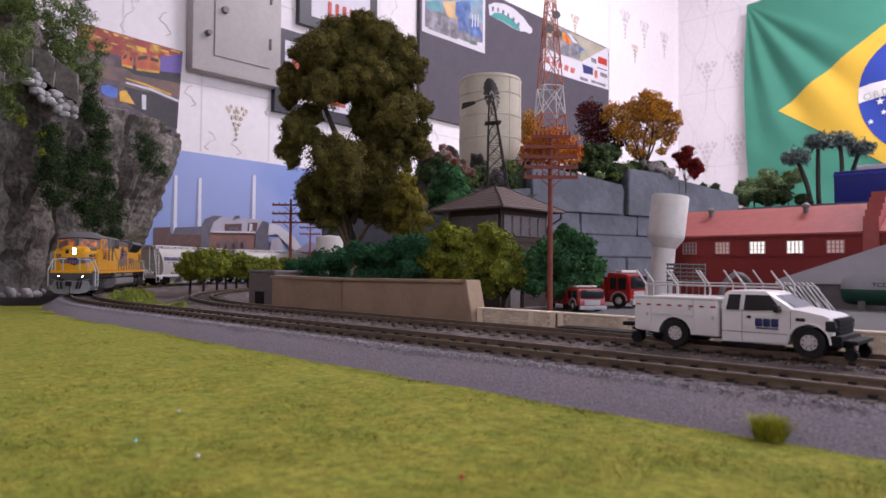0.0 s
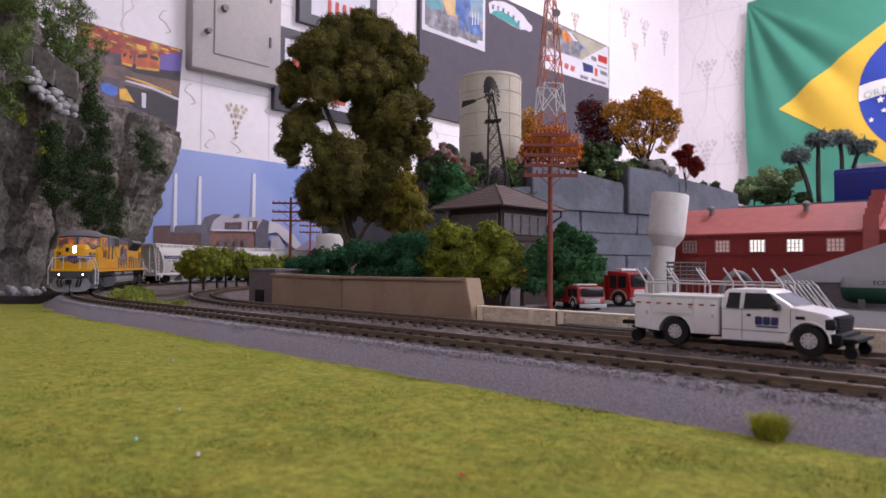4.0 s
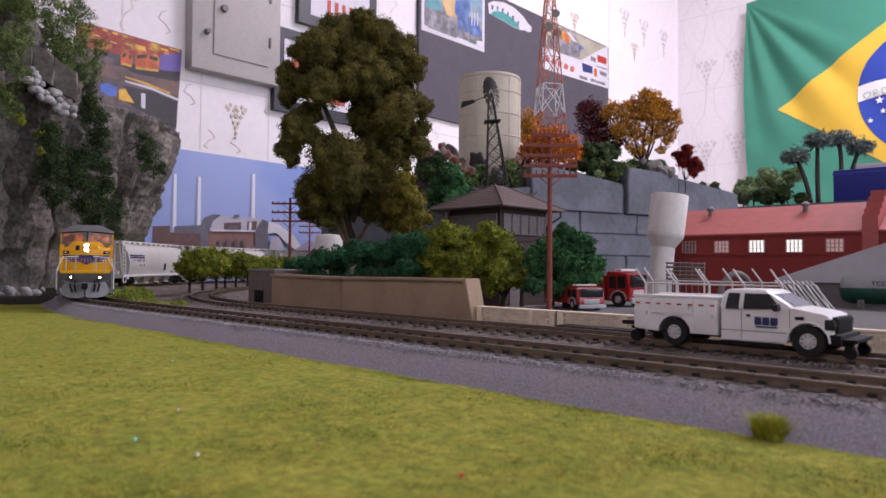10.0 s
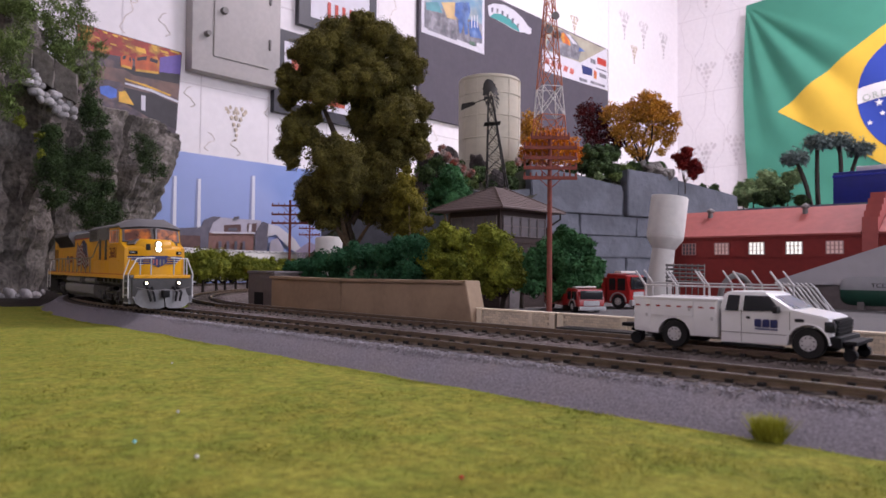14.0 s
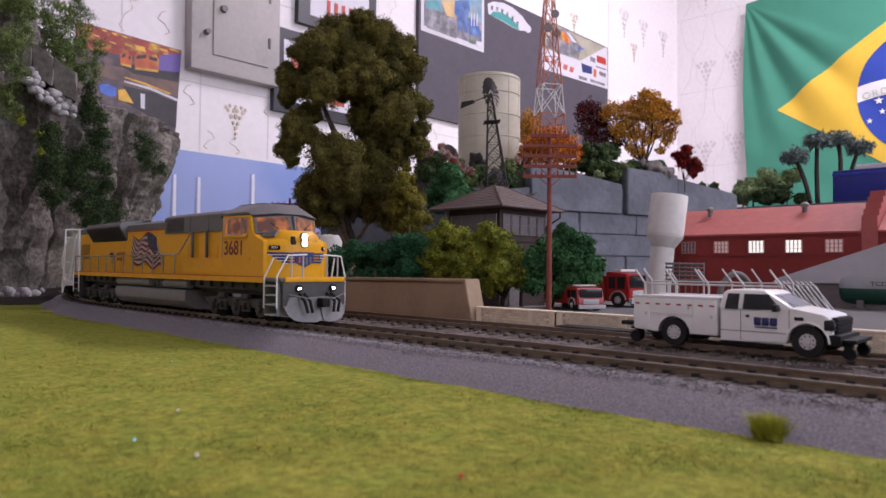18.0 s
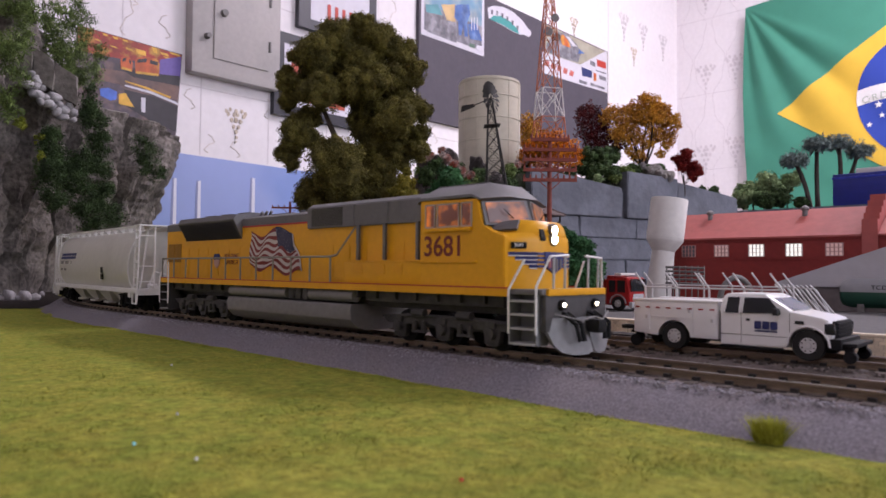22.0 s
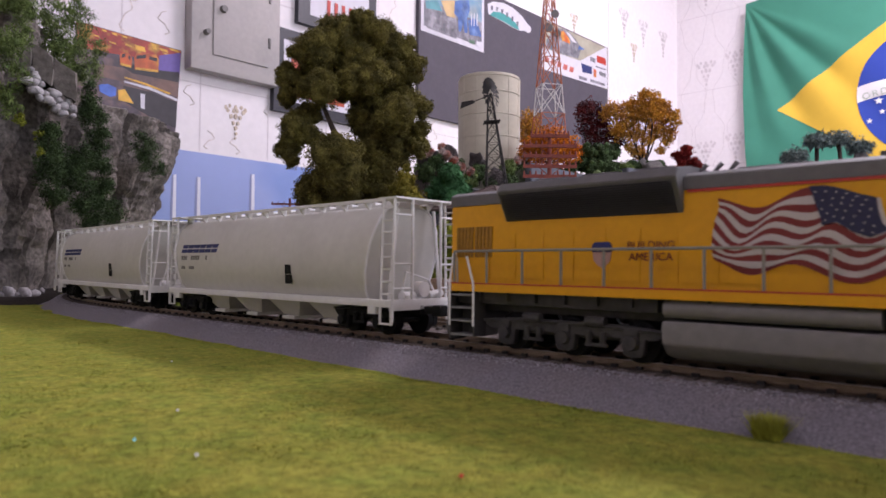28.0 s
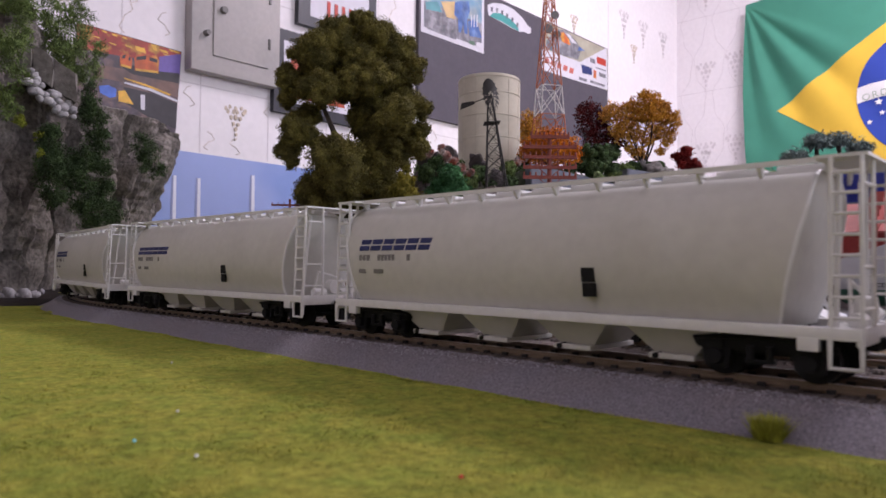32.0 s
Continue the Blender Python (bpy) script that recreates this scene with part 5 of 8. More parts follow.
patch("ivy", "dark green ivy hanging down the cliff face", [(85, 240, 24, .80), (110, 260, 34, .83), (85, 285, 26, .80), (115, 310, 36, .84), (90, 335, 24, .81), (140, 335, 30, .86), (150, 300, 26, .87), (170, 355, 32, .91), (185, 385, 30, .94), (160, 380, 18, .90), (205, 400, 20, .98), (135, 275, 20, .85), (100, 350, 18, .82)], M_ivy, 1300, 0.0020, slim=0.45, droop=0.5, core=False, shell=0.15)
patch("ivy", "dark green creeper in a vertical strip on the rock", [(150, 160, 16, .88), (158, 185, 20, .89), (165, 215, 24, .90), (172, 245, 22, .91), (168, 275, 22, .91), (176, 305, 24, .92), (180, 330, 20, .93), (150, 205, 14, .88)], M_ivy, 1000, 0.0020, slim=0.45, droop=0.5, core=False, shell=0.15)
patch("ivy", "small dark creeper near the cliff's edge", [(248, 250, 16, 1.04), (262, 268, 20, 1.06), (270, 292, 20, 1.07), (258, 285, 14, 1.05), (285, 300, 10, 1.10)], M_ivy, 600, 0.0020, slim=0.45, droop=0.5, core=False, shell=0.15)
patch("bamboo", "tall fine-leaved bamboo on top of the cliff", [(95, 30, 28, .86), (75, 55, 28, .85), (110, 65, 30, .88), (140, 50, 26, .92), (130, 95, 26, .90), (150, 120, 22, .93), (100, 95, 20, .87), (165, 80, 18, .97), (112, 125, 18, .89), (135, 135, 18, .91), (90, 110, 16, .87), (85, 10, 24, .85), (125, 15, 24, .9)], M_bamboo, 430, 0.0036, slim=0.26, droop=0.8, core=False, shell=0.1)
patch("bamboo", "dark fine-leaved shrub at the cliff's near end", [(15, 25, 30, .72), (25, 70, 28, .73), (10, 110, 30, .71), (40, 20, 22, .75), (8, 160, 22, .71), (20, -15, 34, .72), (15, 190, 16, .71), (5, 60, 26, .7)], M_bamboo, 380, 0.0036, slim=0.26, droop=0.7, core=False, shell=0.1)
patch("moss", "yellow-green moss on a ledge", [(30, 212, 10, .755), (38, 210, 8, .76), (66, 240, 8, .79), (68, 270, 7, .79)], M_lime, 160, 0.0012, core=False)
M_pebble = pm("white_pebble", (0.37, 0.355, 0.36), 0.8, var=0.25, scale=2, obj=0.3)
pebbles = []
for i in range(3):
    bm = B()
    bmesh.ops.create_icosphere(bm, subdivisions=2, radius=1)
    for v in bm.verts:
        v.co *= 1 + 0.40 * noise.noise(v.co * 1.3 + Vector((i * 7, 0, 0)))
        v.co.z *= 0.72
    pebbles.append(mesh_of(bm, "stone", M_pebble, 80))


def pebble_pile(name, label, spots):
    t = thing(name, label, "stones")
    for x, y, r, d in spots:
        share("stone", pebbles[rng.randrange(3)], t, Matrix.Translation(at(x, y, d)) @ Matrix.Rotation(rng.uniform(0, TAU), 4, "Z") @ Matrix.Rotation(rng.uniform(-1.2, 1.2), 4, "X") @ Matrix.Scale(r * d / 1200 * rng.uniform(0.6, 1.05), 4))


hi = [(48, 122, 9), (55, 130, 8), (42, 142, 9), (56, 146, 9), (68, 150, 8), (62, 160, 9), (52, 158, 8), (74, 165, 9), (66, 172, 9), (80, 176, 9), (92, 165, 9), (88, 182, 9), (100, 178, 9), (96, 192, 8), (108, 188, 9), (118, 182, 9), (112, 200, 8), (124, 192, 8), (126, 206, 7), (104, 200, 8), (60, 138, 7), (84, 160, 7)]
pebble_pile("stone_pile", "pile of white pebbles on a cliff ledge", [(x, y, r * 1.2, 0.770 + 0.0006 * x) for x, y, r in hi])
pebble_pile("stones", "white pebbles at the foot of the cliff", [(20, 520, 15, .755), (36, 524, 10, .76), (50, 521, 14, .765), (66, 521, 13, .77), (79, 516, 8, .78), (6, 524, 10, .75)])

# ---- buildings and line-side things ----
M_brown = pm("tower_brown", (0.050, 0.032, 0.028), 0.8, var=0.2, scale=400, bump=0.3)
M_roofb = pm("shingle_brown", (0.12, 0.085, 0.078), 0.85, var=0.25, scale=500, bump=0.5, obj=0.12)
M_towgrey = pm("tower_panel_grey", (0.15, 0.13, 0.128), 0.7, var=0.15, scale=300)
M_bluegrey = pm("foam_rock_grey", (0.150, 0.162, 0.195), 0.85, var=0.12, scale=120, bump=0.4, other=(0.12, 0.13, 0.155), big=20, obj=0.08)
M_pole = pm("pole_red_brown", (0.20, 0.045, 0.03), 0.7, var=0.2, scale=500)
M_redw = pm("red_wall", (0.26, 0.022, 0.018), 0.6, var=0.12, scale=200, bump=0.1)
M_redr = pm("red_roof", (0.44, 0.105, 0.09), 0.6, var=0.1, scale=150, bump=0.1, other=(0.38, 0.09, 0.08), big=12)
M_redt = pm("truck_red", (0.33, 0.014, 0.014), 0.3, var=0.06)
M_cbeige = pm("tank_beige", (0.52, 0.48, 0.38), 0.6, var=0.06, scale=120, other=(0.47, 0.43, 0.34), big=14)
M_steel = pm("dark_steel", (0.035, 0.032, 0.03), 0.6, metal=0.3, var=0.2)
M_concw = pm("white_concrete", (0.66, 0.64, 0.61), 0.7, var=0.07, scale=150, big=20)
M_orpaint = pm("orange_paint", (0.42, 0.12, 0.05), 0.6, var=0.1)
M_glassd = pm("dark_window", (0.020, 0.022, 0.025), 0.12, var=0.1, bump=0, spec=0.3)
M_winpink = pm("window_frame_pink", (0.48, 0.26, 0.25), 0.6, var=0.1)
M_winpale = pm("pale_window", (0.16, 0.15, 0.16), 0.25, var=0.15, bump=0)
M_winlit = glow("lit_window", (1.0, 0.95, 0.9), 0.9)
M_greyroof = pm("roof_pale_grey", (0.50, 0.50, 0.53), 0.7, var=0.06, scale=120)
M_road = pm("asphalt_grey", (0.10, 0.095, 0.095), 0.9, var=0.2, scale=600, bump=0.4)

# signal tower with a hipped roof
def signal_tower():
    t = thing("signal_tower", "brown wooden railway signal tower with a hipped shingle roof", "signal tower", Matrix.Translation((-0.3780, 0.4650, -0.009)))
    bm = B()
    box(bm, -0.028, 0.028, -0.032, 0.032, 0, 0.056, 0.0004)
    low = part("lower_wall", bm, M_brown, t)
    for z in np.arange(0.004, 0.05, 0.003):
        bm = B()
        box(bm, -0.0284, 0.0284, -0.0324, 0.0324, z, z + 0.0024)
        part("board", bm, M_brown, low)
    bm = B()
    box(bm, -0.029, 0.029, -0.033, 0.033, 0.056, 0.0605, 0.0004)
    box(bm, -0.0285, 0.0285, -0.0325, 0.0325, 0.0605, 0.086)
    part("upper_wall", bm, M_brown, t)
    for face in range(2):
        n = 4 if face == 0 else 5
        w = 0.052 / n if face == 0 else 0.060 / n
        for i in range(n):
            c = -w * n / 2 + w * (i + 0.5)
            m = Matrix.Translation((c, -0.0327, 0.0700)) if face == 0 else Matrix.Translation((0.0287, c, 0.0700)) @ Matrix.Rotation(radians(90), 4, "Z")
            bm = B()
            for a, b_, z0, z1 in ((-w * .48, w * .48, -0.0085, -0.0075), (-w * .48, w * .48, 0.0075, 0.0085), (-w * .48, -w * .40, -0.0075, 0.0075), (w * .40, w * .48, -0.0075, 0.0075), (-w * .40, w * .40, -0.0003, 0.0004)):
                box(bm, a, b_, -0.0012, 0, z0, z1)
            win = part("window", bm, M_towgrey, t, m=m)
            bm = B()
            box(bm, -w * .41, w * .41, -0.0006, 0, -0.0077, 0.0077)
            part("pane", bm, M_winpale, win)
    bm = B()
    e, f, za, zb = 0.041, 0.045, 0.0845, 0.1060
    loft(bm, [[(-e, -f, za - 0.0012), (e, -f, za - 0.0012), (e, f, za - 0.0012), (-e, f, za - 0.0012)], [(-e, -f, za), (e, -f, za), (e, f, za), (-e, f, za)], [(-0.001, -0.006, zb), (0.001, -0.006, zb), (0.001, 0.006, zb), (-0.001, 0.006, zb)]])
    part("roof", bm, M_roofb, t)
    for sx, sy in ((-1, -1), (1, -1), (1, 1)):
        bm = B()
        tube(bm, (sx * e, sy * f, za + 0.0004), (sx * 0.001, sy * 0.006, zb + 0.0004), 0.0006, 0.0006, 6)
        part("ridge_cap", bm, M_roofb, t)
    for k in range(1, 12):
        q = k / 12
        a, b_, z = e + (0.001 - e) * q, f + (0.006 - f) * q, za + (zb - za) * q + 0.0002
        bm = B()
        wire(bm, [(-a, -b_, z), (a, -b_, z), (a, b_, z)], 0.00022, 4)
        part("shingle_course", bm, M_roofb, t)
    bm = B()
    wire(bm, [(e - 0.002, f - 0.006, za - 0.001), (e - 0.002, f - 0.006, za - 0.006), (0.0295, f - 0.013, za - 0.014), (0.0295, f - 0.013, 0.002)], 0.0009, 8)
    part("downpipe", bm, M_steel, t, "dark downpipe")
    bm = B()
    box(bm, 0.0282, 0.0292, -0.020, -0.006, 0.0, 0.026, 0.0003)
    box(bm, 0.0282, 0.0292, 0.008, 0.020, 0.010, 0.026, 0.0003)
    part("door", bm, M_towgrey, t, "grey door")


signal_tower()


def pole(base, h, r, arms, mat, label, arm_r=0.0006, ins=4, turn=0.0):
    t = thing("telegraph_pole", label, "pole", Matrix.Translation(base) @ Matrix.Rotation(turn, 4, "Z"), "telegraph poles")
    bm = B()
    tube(bm, (0, 0, -0.002), (0, 0, h), r, r * 0.7, 10)
    part("mast", bm, mat, t)
    for z, w in arms:
        bm = B()
        box(bm, -w, w, -r - arm_r, -r + arm_r, z - arm_r * 1.3, z + arm_r * 1.3)
        wire(bm, [(-w * 0.45, -r, z), (0, -r, z - w * 0.4)], arm_r * 0.5, 4)
        wire(bm, [(w * 0.45, -r, z), (0, -r, z - w * 0.4)], arm_r * 0.5, 4)
        arm = part("crossarm", bm, mat, t)
        for i in range(ins):
            for s in (-1, 1):
                x = s * w * (0.3 + 0.66 * i / max(1, ins - 1))
                bm = B()
                tube(bm, (x, -r, z + arm_r), (x, -r, z + arm_r * 4.2), arm_r * 0.9, arm_r * 0.6, 6)
                part("insulator", bm, mat, arm)


TR = radians(43.8)
pole((-0.2185, 0.3142, 0.0010), 0.0997, 0.0017, [(0.0753, 0.0149), (0.0809, 0.0149), (0.0866, 0.0149), (0.0923, 0.0149), (0.0979, 0.0108)], M_pole, "tall red-brown telegraph pole with five crossarms", 0.0007, 4, TR)
pole((-0.5299, 0.3508, -0.009), 0.096, 0.0015, [(0.0745, 0.0165), (0.0825, 0.0165), (0.0905, 0.0165)], M_pole, "red-brown telegraph pole with three crossarms", 0.0006, 3, TR)
pole((-0.7083, 0.4979, -0.009), 0.095, 0.0012, [(0.0750, 0.0130), (0.0830, 0.0130), (0.0900, 0.0130)], M_pole, "farther red-brown telegraph pole", 0.0006, 3, TR)

# brick-patterned low wall
def low_wall(x0, x1, y, label, tilt=0.0):
    t = thing("low_wall", label, "wall", Matrix.Translation((x0, y, -0.0115)), "cream block walls along the yard")
    L = x1 - x0
    top = 0.0152
    bm = B()
    box(bm, 0, L, 0.0008, 0.0040, 0, top - 0.0006)
    part("core", bm, M_mortar, t)
    bm = B()
    box(bm, -0.0004, L + 0.0004, 0.0, 0.0048, top - 0.0010, top, 0.0002)
    part("coping", bm, M_cream, t)
    for x in (0.0, L * 0.68, L - 0.0032):
        bm = B()
        box(bm, x, x + 0.0032, -0.0003, 0.0045, 0, top - 0.001, 0.0002)
        part("pier", bm, M_cream, t)
    for j in range(10):
        z = 0.0006 + j * 0.00135
        x = 0.0034 + (0.0014 if j % 2 else 0.0)
        while x < L - 0.006:
            share("block", BLOCK, t, Matrix.Translation((x, 0.0, z)))
            x += 0.0029
    return t


bm = B()
box(bm, 0, 0.0026, 0.0003, 0.0012, 0, 0.00118)
BLOCK = mesh_of(bm, "block", M_cream)
low_wall(-0.2465, -0.1950, 0.2850, "cream brick-patterned low wall")
low_wall(-0.1935, -0.1420, 0.2850, "cream brick-patterned low wall with a small crack at its joint")
low_wall(-0.1405, -0.0890, 0.2850, "cream brick-patterned low wall behind the pickup")
low_wall(-0.0880, -0.0365, 0.2850, "cream brick-patterned low wall")

# grey shed at the retaining wall's far end
t = thing("shed", "small grey shed with a dark doorway beside the retaining wall", "shed", Matrix.Translation((-0.4915, 0.2870, -0.0095)))
bm = B()
box(bm, 0, 0.038, 0, 0.032, 0, 0.030, 0.0004)
part("wall", bm, M_towgrey, t)
bm = B()
box(bm, -0.0008, 0.0388, -0.0008, 0.033, 0.030, 0.0318, 0.0003)
part("roof", bm, pm("shed_roof_grey", (0.20, 0.19, 0.20), 0.8, var=0.12, scale=200), t)
bm = B()
box(bm, 0.010, 0.0225, -0.0006, 0.0008, 0.003, 0.0150)
part("doorway", bm, M_black, t, "dark doorway")

# plateau of grey foam blocks
def plateau():
    t = thing("rock_plateau", "raised plateau faced with large blue-grey carved blocks", "rock wall", kind="structure")
    bm = B()
    pts = [(-0.535, 0.672), (-0.470, 0.868), (-0.405, 1.080), (-0.480, 1.30), (-1.10, 1.30), (-1.10, 0.80), (-0.80, 0.66)]
    lo = [bm.verts.new((x, y, -0.012)) for x, y in pts]
    hi_ = [bm.verts.new((x, y, z)) for (x, y), z in zip(pts, (0.122, 0.137, 0.140, 0.165, 0.19, 0.17, 0.150))]
    for i in range(len(pts)):
        j = (i + 1) % len(pts)
        bm.faces.new((lo[i], lo[j], hi_[j], hi_[i]))
    bm.faces.new(hi_)
    part("core", bm, M_bluegrey, t)
    a, b_ = Vector((-0.530, 0.668, 0)), Vector((-0.402, 1.082, 0))
    d = (b_ - a).normalized()
    n = Vector((d.y, -d.x, 0))
    rows = [(-0.012, 0.012, 3), (0.012, 0.042, 4), (0.042, 0.072, 3), (0.072, 0.100, 4)]
    L = (b_ - a).length
    ang = math.atan2(d.y, d.x)
    def block(s0, s1, z0, z1, z0b, z1b, proud):
        bm = B()
        vs = loft(bm, [[(s0, -proud, z0), (s1, -proud, z0b), (s1, -proud, z1b), (s0, -proud, z1)], [(s0, 0.01, z0), (s1, 0.01, z0b), (s1, 0.01, z1b), (s0, 0.01, z1)]])
        bmesh.ops.subdivide_edges(bm, edges=bm.edges[:], cuts=5, use_grid_fill=True)
        for v in bm.verts:
            if v.co.y < 0:
                v.co.y += 0.0022 * noise.noise(Vector((v.co.x * 60, v.co.z * 60, s0 * 40)))
        bmesh.ops.bevel(bm, geom=[e for e in bm.edges if e.is_boundary is False and e.calc_face_angle(0) > 0.8], offset=0.0012, segments=2, affect="EDGES")
        part("block", bm, M_bluegrey, t, m=Matrix.Translation(a) @ Matrix.Rotation(ang, 4, "Z"))
    for k, (z0, z1, cnt) in enumerate(rows):
        cuts = [0] + sorted(L * (i + rng.uniform(-0.2, 0.2)) / cnt for i in range(1, cnt)) + [L]
        for s0, s1 in zip(cuts, cuts[1:]):
            block(s0, s1 - 0.0008, z0, z1 - 0.0008, z0, z1 - 0.0008, 0.004 + 0.003 * rng.random() - k * 0.001)
    # two large top blocks with rising upper edges
    block(0.0, 0.035, 0.100, 0.124, 0.100, 0.128, 0.003)
    block(0.036, 0.192, 0.1005, 0.160, 0.1005, 0.142, 0.004)
    block(0.200, 0.300, 0.1005, 0.166, 0.1005, 0.162, 0.006)
    block(0.301, L, 0.1005, 0.158, 0.1005, 0.142, 0.004)
    # front face that looks at the track, behind the trees
    bm = B()
    box(bm, -0.80, -0.535, 0.662, 0.676, -0.012, 0.118, 0.002)
    part("block", bm, M_bluegrey, t)


plateau()

# beige storage tank on the plateau
TANK = at(866, 290, 1.0)
t = thing("storage_tank", "tall beige cylindrical storage tank with hoop bands", "tank", Matrix.Translation((TANK.x, TANK.y, 0.150)))
bm = B()
lathe(bm, [(0.0455, 0), (0.0455, 0.150), (0.0445, 0.1535), (0.030, 0.1565), (0.001, 0.158)], 40)
part("shell", bm, M_cbeige, t)
for z in (0.030, 0.062, 0.094, 0.126, 0.1485):
    bm = B()
    lathe(bm, [(0.0453, z), (0.0462, z + 0.0004), (0.0462, z + 0.0016), (0.0453, z + 0.002)], 40)
    part("hoop", bm, M_cbeige, t)
for a in range(12):
    bm = B()
    an = a * TAU / 12 + 0.3
    tube(bm, (0.0455 * math.cos(an), 0.0455 * math.sin(an), 0.0), (0.0455 * math.cos(an), 0.0455 * math.sin(an), 0.149), 0.0004, 0.0004, 5)
    part("seam", bm, M_cbeige, t)

# farm windmill
W = at(880, 325, 0.80)
t = thing("windmill", "dark weathered steel farm windmill on a lattice mast", "windmill", Matrix.Translation((W.x, W.y, 0.118)) @ Matrix.Rotation(TR, 4, "Z") @ Matrix.Rotation(radians(-4.5), 4, "Y"))
bm = B()
for sx, sy in ((-1, -1), (1, -1), (1, 1), (-1, 1)):
    tube(bm, (sx * 0.0125, sy * 0.0125, -0.004), (sx * 0.0022, sy * 0.0022, 0.112), 0.0010, 0.0008, 6)
for k in range(8):
    r0, r1 = 0.0125 - 0.0107 * k / 8, 0.0125 - 0.0107 * (k + 1) / 8
    z0, z1 = -0.004 + 0.116 * k / 8, -0.004 + 0.116 * (k + 1) / 8
    cs = [(-1, -1), (1, -1), (1, 1), (-1, 1)]
    for (a, b_), (c, d) in zip(cs, cs[1:] + cs[:1]):
        tube(bm, (a * r0, b_ * r0, z0), (c * r1, d * r1, z1), 0.0005, 0.0005, 4)
        tube(bm, (c * r0, d * r0, z0), (a * r1, b_ * r1, z1), 0.0005, 0.0005, 4)
        tube(bm, (a * r1, b_ * r1, z1), (c * r1, d * r1, z1), 0.0003, 0.0003, 4)
part("mast", bm, M_steel, t)
bm = B()
box(bm, -0.0095, 0.0095, -0.0095, 0.0095, 0.0790, 0.0803, 0.0003)
part("platform", bm, M_steel, t)
bm = B()
tube(bm, (0.001, 0.006, 0.112), (0.001, -0.006, 0.112), 0.0016, 0.0012, 8)
wm = Matrix.Translation((0.001, -0.004, 0.112)) @ Matrix.Rotation(radians(57), 4, "Z") @ Matrix.Scale(0.88, 4)
part("gearbox", bm, M_steel, t)
for i in range(18):
    an = TAU * i / 18
    bm = B()
    u, v = Vector((math.cos(an), 0, math.sin(an))), Vector((-math.sin(an), 0, math.cos(an)))
    q = [u * 0.0060 - v * 0.0009 + Vector((0, -0.0004, 0)), u * 0.0060 + v * 0.0009 + Vector((0, 0.0004, 0)), u * 0.0225 + v * 0.0032 + Vector((0, 0.0010, 0)), u * 0.0225 - v * 0.0032 + Vector((0, -0.0010, 0))]
    f = bm.faces.new([bm.verts.new(p) for p in q])
    bmesh.ops.solidify(bm, geom=[f], thickness=0.0003)
    part("blade", bm, M_steel, t, m=wm)
bm = B()
for r in (0.0090, 0.0185):
    wire(bm, [(r * math.cos(TAU * i / 18), 0.0008, r * math.sin(TAU * i / 18)) for i in range(19)], 0.0004, 4)
for i in range(6):
    an = TAU * i / 6
    tube(bm, (0, 0, 0), (0.0185 * math.cos(an), 0.0008, 0.0185 * math.sin(an)), 0.0004, 0.0004, 4)
part("rim", bm, M_steel, t, m=wm)
bm = B()
tube(bm, (0, 0, 0.112), (-0.020, 0.002, 0.106), 0.0006, 0.0006, 6)
prism(bm, ((-0.036, 0.0985), (-0.034, 0.1065), (-0.020, 0.1080), (-0.018, 0.1045)), "y", 0.0015, 0.0023)
part("tail_vane", bm, M_steel, t)

# red and white lattice radio mast
Rm = at(972, 250, 0.95)
t = thing("radio_mast", "tall lattice radio mast painted orange and white in bands", "radio mast", Matrix.Translation((Rm.x, Rm.y, 0.150)) @ Matrix.Rotation(TR + 0.2, 4, "Z"))
lv = [0.0, 0.048, 0.090, 0.131, 0.170, 0.205, 0.237, 0.266]
for k in range(len(lv) - 1):
    z0, z1 = lv[k], lv[k + 1]
    r0, r1 = 0.0225 - 0.0175 * z0 / 0.266, 0.0225 - 0.0175 * z1 / 0.266
    bm = B()
    cs = [(-1, -1), (1, -1), (1, 1), (-1, 1)]
    for (a, b_), (c, d) in zip(cs, cs[1:] + cs[:1]):
        tube(bm, (a * r0, b_ * r0, z0), (a * r1, b_ * r1, z1), 0.0008, 0.0008, 6)
        tube(bm, (a * r0, b_ * r0, z0), (c * r1, d * r1, z1), 0.0006, 0.0006, 5)
        tube(bm, (c * r0, d * r0, z0), (a * r1, b_ * r1, z1), 0.0006, 0.0006, 5)
        tube(bm, (a * r1, b_ * r1, z1), (c * r1, d * r1, z1), 0.0006, 0.0006, 5)
    part("lattice_section", bm, M_concw if k == 2 else M_orpaint, t, "white lattice section" if k == 2 else "orange lattice section")
for z, s, x in ((0.232, 0.0058, 0.006), (0.212, 0.0065, -0.004), (0.205, 0.0055, 0.009)):
    bm = B()
    lathe(bm, [(s, 0), (s, 0.0015), (s * 0.6, 0.003), (0.0006, 0.0035)], 16)
    part("dish", bm, M_towgrey, t, "grey dish antenna", m=Matrix.Translation((x, -0.009, z)) @ Matrix.Rotation(radians(-95), 4, "X"))

# white concrete water tower, a little out of plumb
Wt = at(1163, 560, 0.62)
t = thing("water_tower", "white goblet-shaped concrete water tower, slightly leaning", "water tower", Matrix.Translation((Wt.x, Wt.y, -0.009)) @ Matrix.Rotation(radians(7.0), 4, AWAY))
bm = B()
lathe(bm, [(0.0128, 0), (0.0112, 0.020), (0.0100, 0.054)], 32)
part("stem", bm, M_concw, t)
bm = B()
lathe(bm, [(0.0100, 0.054), (0.0158, 0.0630), (0.0163, 0.0645), (0.0163, 0.0660), (0.0165, 0.0662), (0.0164, 0.1015), (0.0158, 0.1025), (0.001, 0.1030)], 32)
part("tank", bm, M_concw, t)

